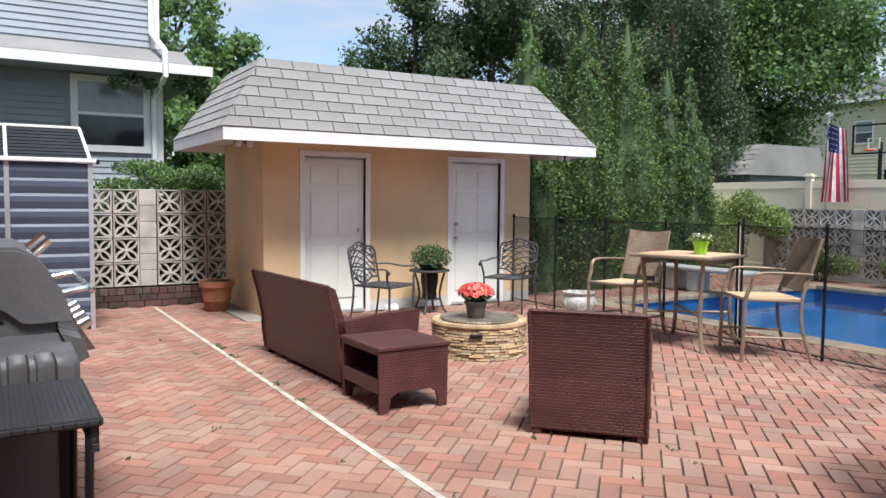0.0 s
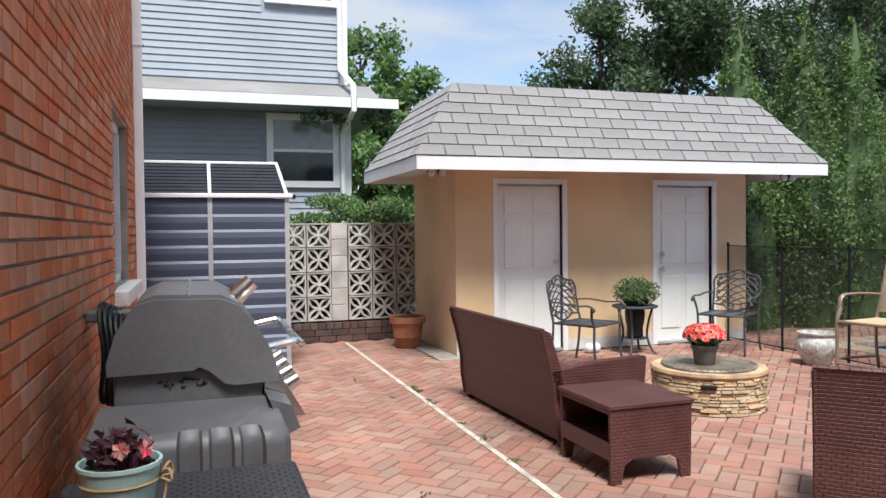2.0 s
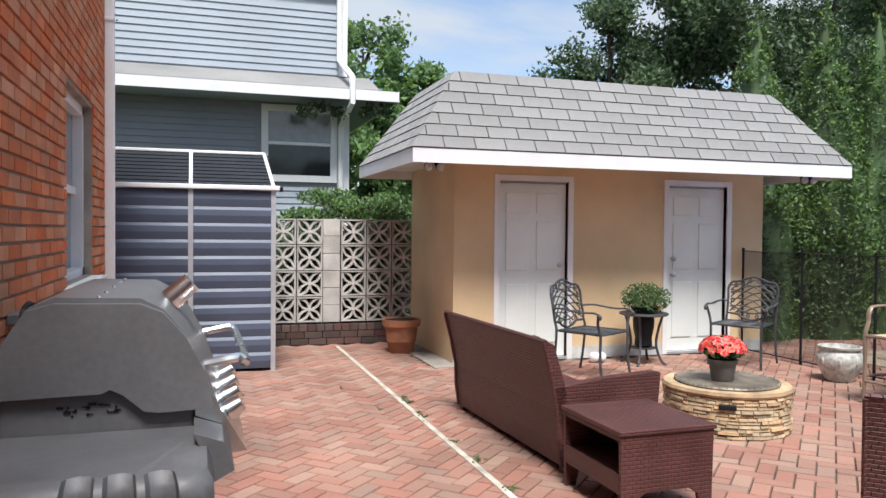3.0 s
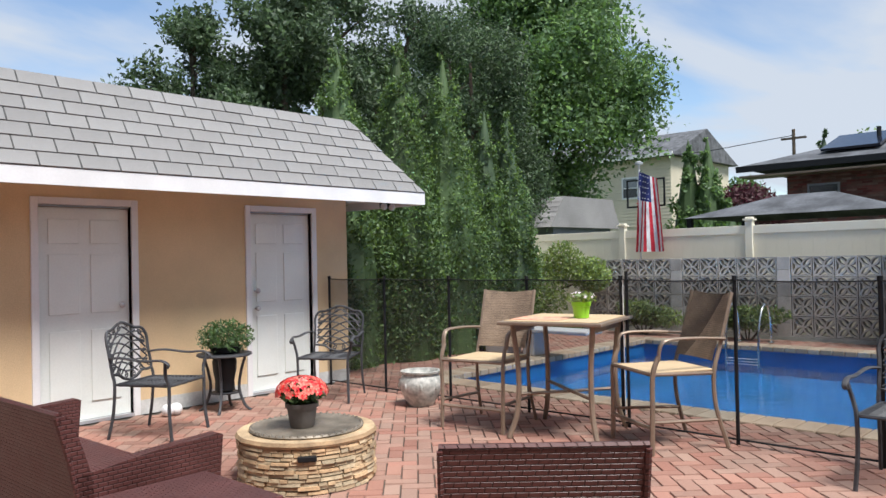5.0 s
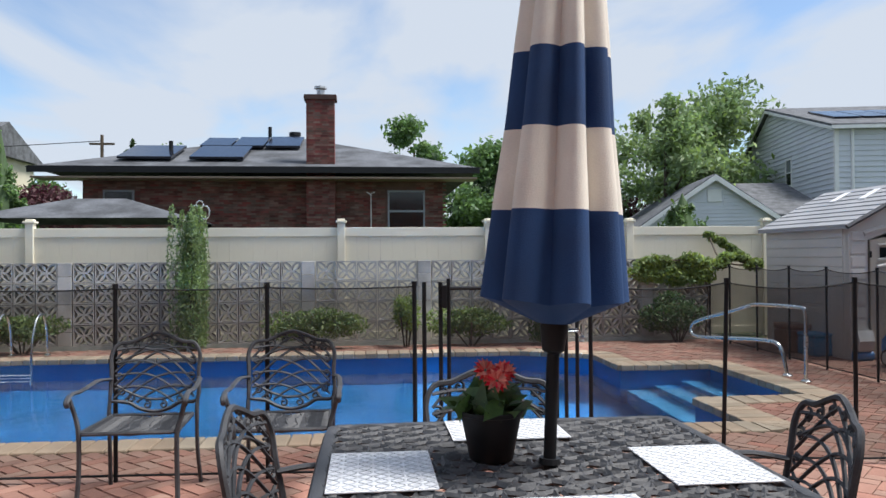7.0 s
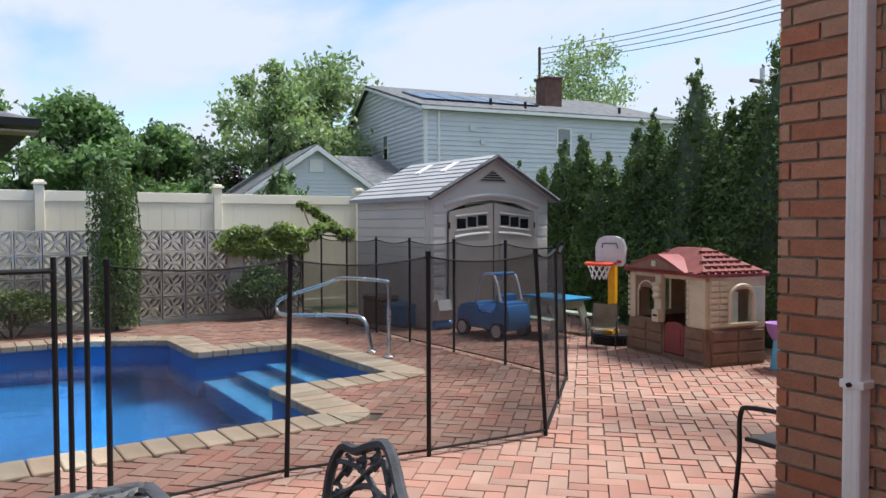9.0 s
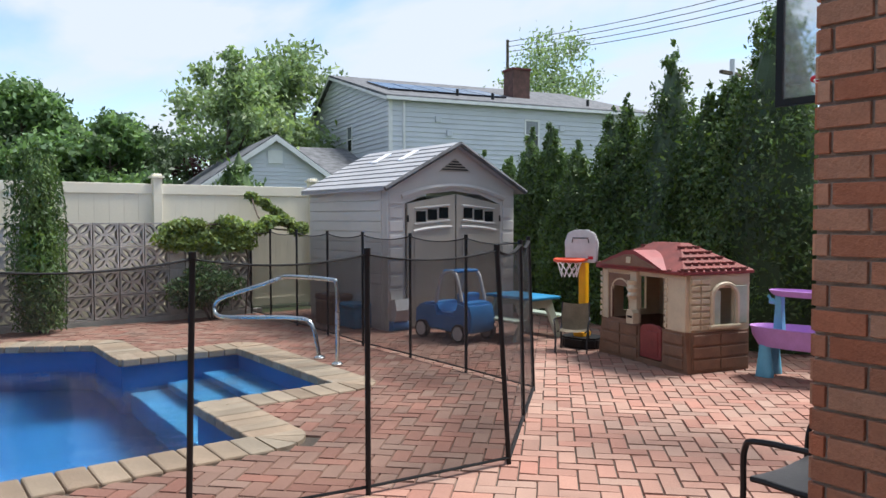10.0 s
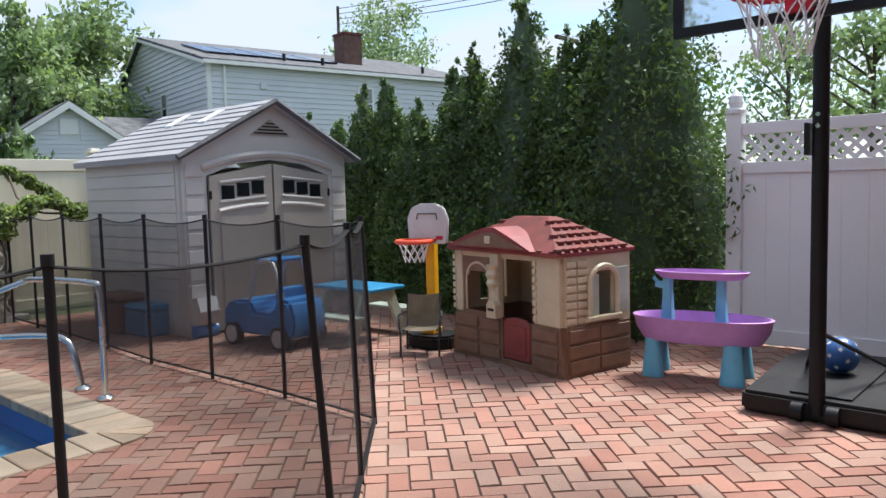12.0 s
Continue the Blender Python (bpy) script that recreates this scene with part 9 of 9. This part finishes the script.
# herringbone paving at 45 degrees
def paving():
    W, L = 0.0965, 0.1965
    u = 0.1015
    spots = []
    N = 140
    c45 = math.cos(math.pi / 4)
    for i in range(-N, N):
        for j in range(-N, N):
            k = (i - j) % 4
            if k == 0:
                cu, cv, h = (i + 1) * u, (j + 0.5) * u, True
            elif k == 3:
                cu, cv, h = (i + 0.5) * u, (j + 1) * u, False
            else:
                continue
            x, y = (cu - cv) * c45 + 4.0, (cu + cv) * c45 + 2.0
            if not (-1.17 < x < 12.1 and -6.2 < y < 10.99):
                continue
            if in_pool(x, y, 0.25) or (PX0 - 0.3 < x < PX1 + 0.05 and y > PY0 - 0.07) or (x < 3.2 and y < WY + 0.05):
                continue
            spots.append((x, y, h))
    spots.sort(key=lambda s: min(math.hypot(s[0] - 3.9, s[1] + 0.6), math.hypot(s[0] + 0.2, s[1] - 3.4) + 0.4))
    floor = thing("paving", "herringbone patio of pink, red and grey-worn clay pavers", "paving")
    floor["kind"] = "structure"
    meshes = []
    for k in range(1):
        bm = bmesh.new()
        box(bm, -L / 2, L / 2, -W / 2, W / 2, -0.03, 0.0, 0.004)
        meshes.append(mesh_of("paver", bm, M["paver"]))
    V, F = [], []
    for k, (x, y, h) in enumerate(spots):
        ang = math.pi / 4 + (0 if h else math.pi / 2) + random.uniform(-0.012, 0.012)
        z = random.uniform(-0.0022, 0.0022)
        if k < 300:
            ob = new("paver", meshes[0]); ob.parent = floor
            ob.location = (x, y, z); ob.rotation_euler = (0, 0, ang)
        else:
            ca, sa_ = math.cos(ang), math.sin(ang)
            o = len(V)
            tx, ty = random.uniform(-0.0014, 0.0014), random.uniform(-0.0014, 0.0014)
            for g, zz in ((0.0, -0.012), (0.004, 0.0)):
                for sx, sy in ((-1, -1), (1, -1), (1, 1), (-1, 1)):
                    px, py = sx * (L / 2 - g), sy * (W / 2 - g)
                    V.append((x + px * ca - py * sa_, y + px * sa_ + py * ca, z + zz + (tx * sx + ty * sy if zz == 0 else 0)))
            F += block_faces(o)
    tagged(quads("pavers", V, F, M["paver"], floor), kind="stuff")
paving()

# coping stones round the pool
def coping():
    c = thing("coping", "tan and grey rounded coping stones round the pool edge", "coping")
    c["kind"] = "structure"
    n = len(POOL)
    shared = {}
    for i in range(n):
        a, b = Vector(POOL[i]), Vector(POOL[(i + 1) % n])
        d = (b - a); L = d.length; d.normalize()
        out = Vector((-d.y, d.x)) * -1
        mid = (a + b) / 2 + out * 0.1
        if in_pool(mid.x, mid.y):
            out = -out
        # reaching past a corner that turns outwards
        k = max(1, round((L) / 0.155))
        s = L / k
        key = round(s, 3)
        if key not in shared:
            bm = bmesh.new()
            box(bm, -s / 2 + 0.003, s / 2 - 0.003, -0.035, 0.30, -0.06, 0.012, 0.012)
            shared[key] = mesh_of("coping_stone", bm, M["coping"])
        ang = math.atan2(out.y, out.x) - math.pi / 2
        for q in range(k):
            p = a + d * (q + 0.5) * s
            ob = new("coping_stone", shared[key]); ob.parent = c
            ob.location = (p.x, p.y, random.uniform(-0.002, 0.002)); ob.rotation_euler = (0, 0, ang)
    for x, y, r in ((6.42, 8.6, 90), (6.42, -0.6, 180), (7.45, -1.73, 180), (9.55, -1.73, 270), (10.62, -0.6, 270), (11.12, 8.6, 0)):
        for k in range(3):
            bm = bmesh.new()
            a0, a1 = radians(r + k * 30 + 1), radians(r + (k + 1) * 30 - 1)
            poly = [(0, 0)] + [(0.3 * math.cos(t), 0.3 * math.sin(t)) for t in (a0, (a0 + a1) / 2, a1)]
            prism(bm, poly, "z", -0.06, 0.012)
            ob = part("corner_stone", bm, M["coping"], c)
            ob.location = (x, y, 0)
coping()
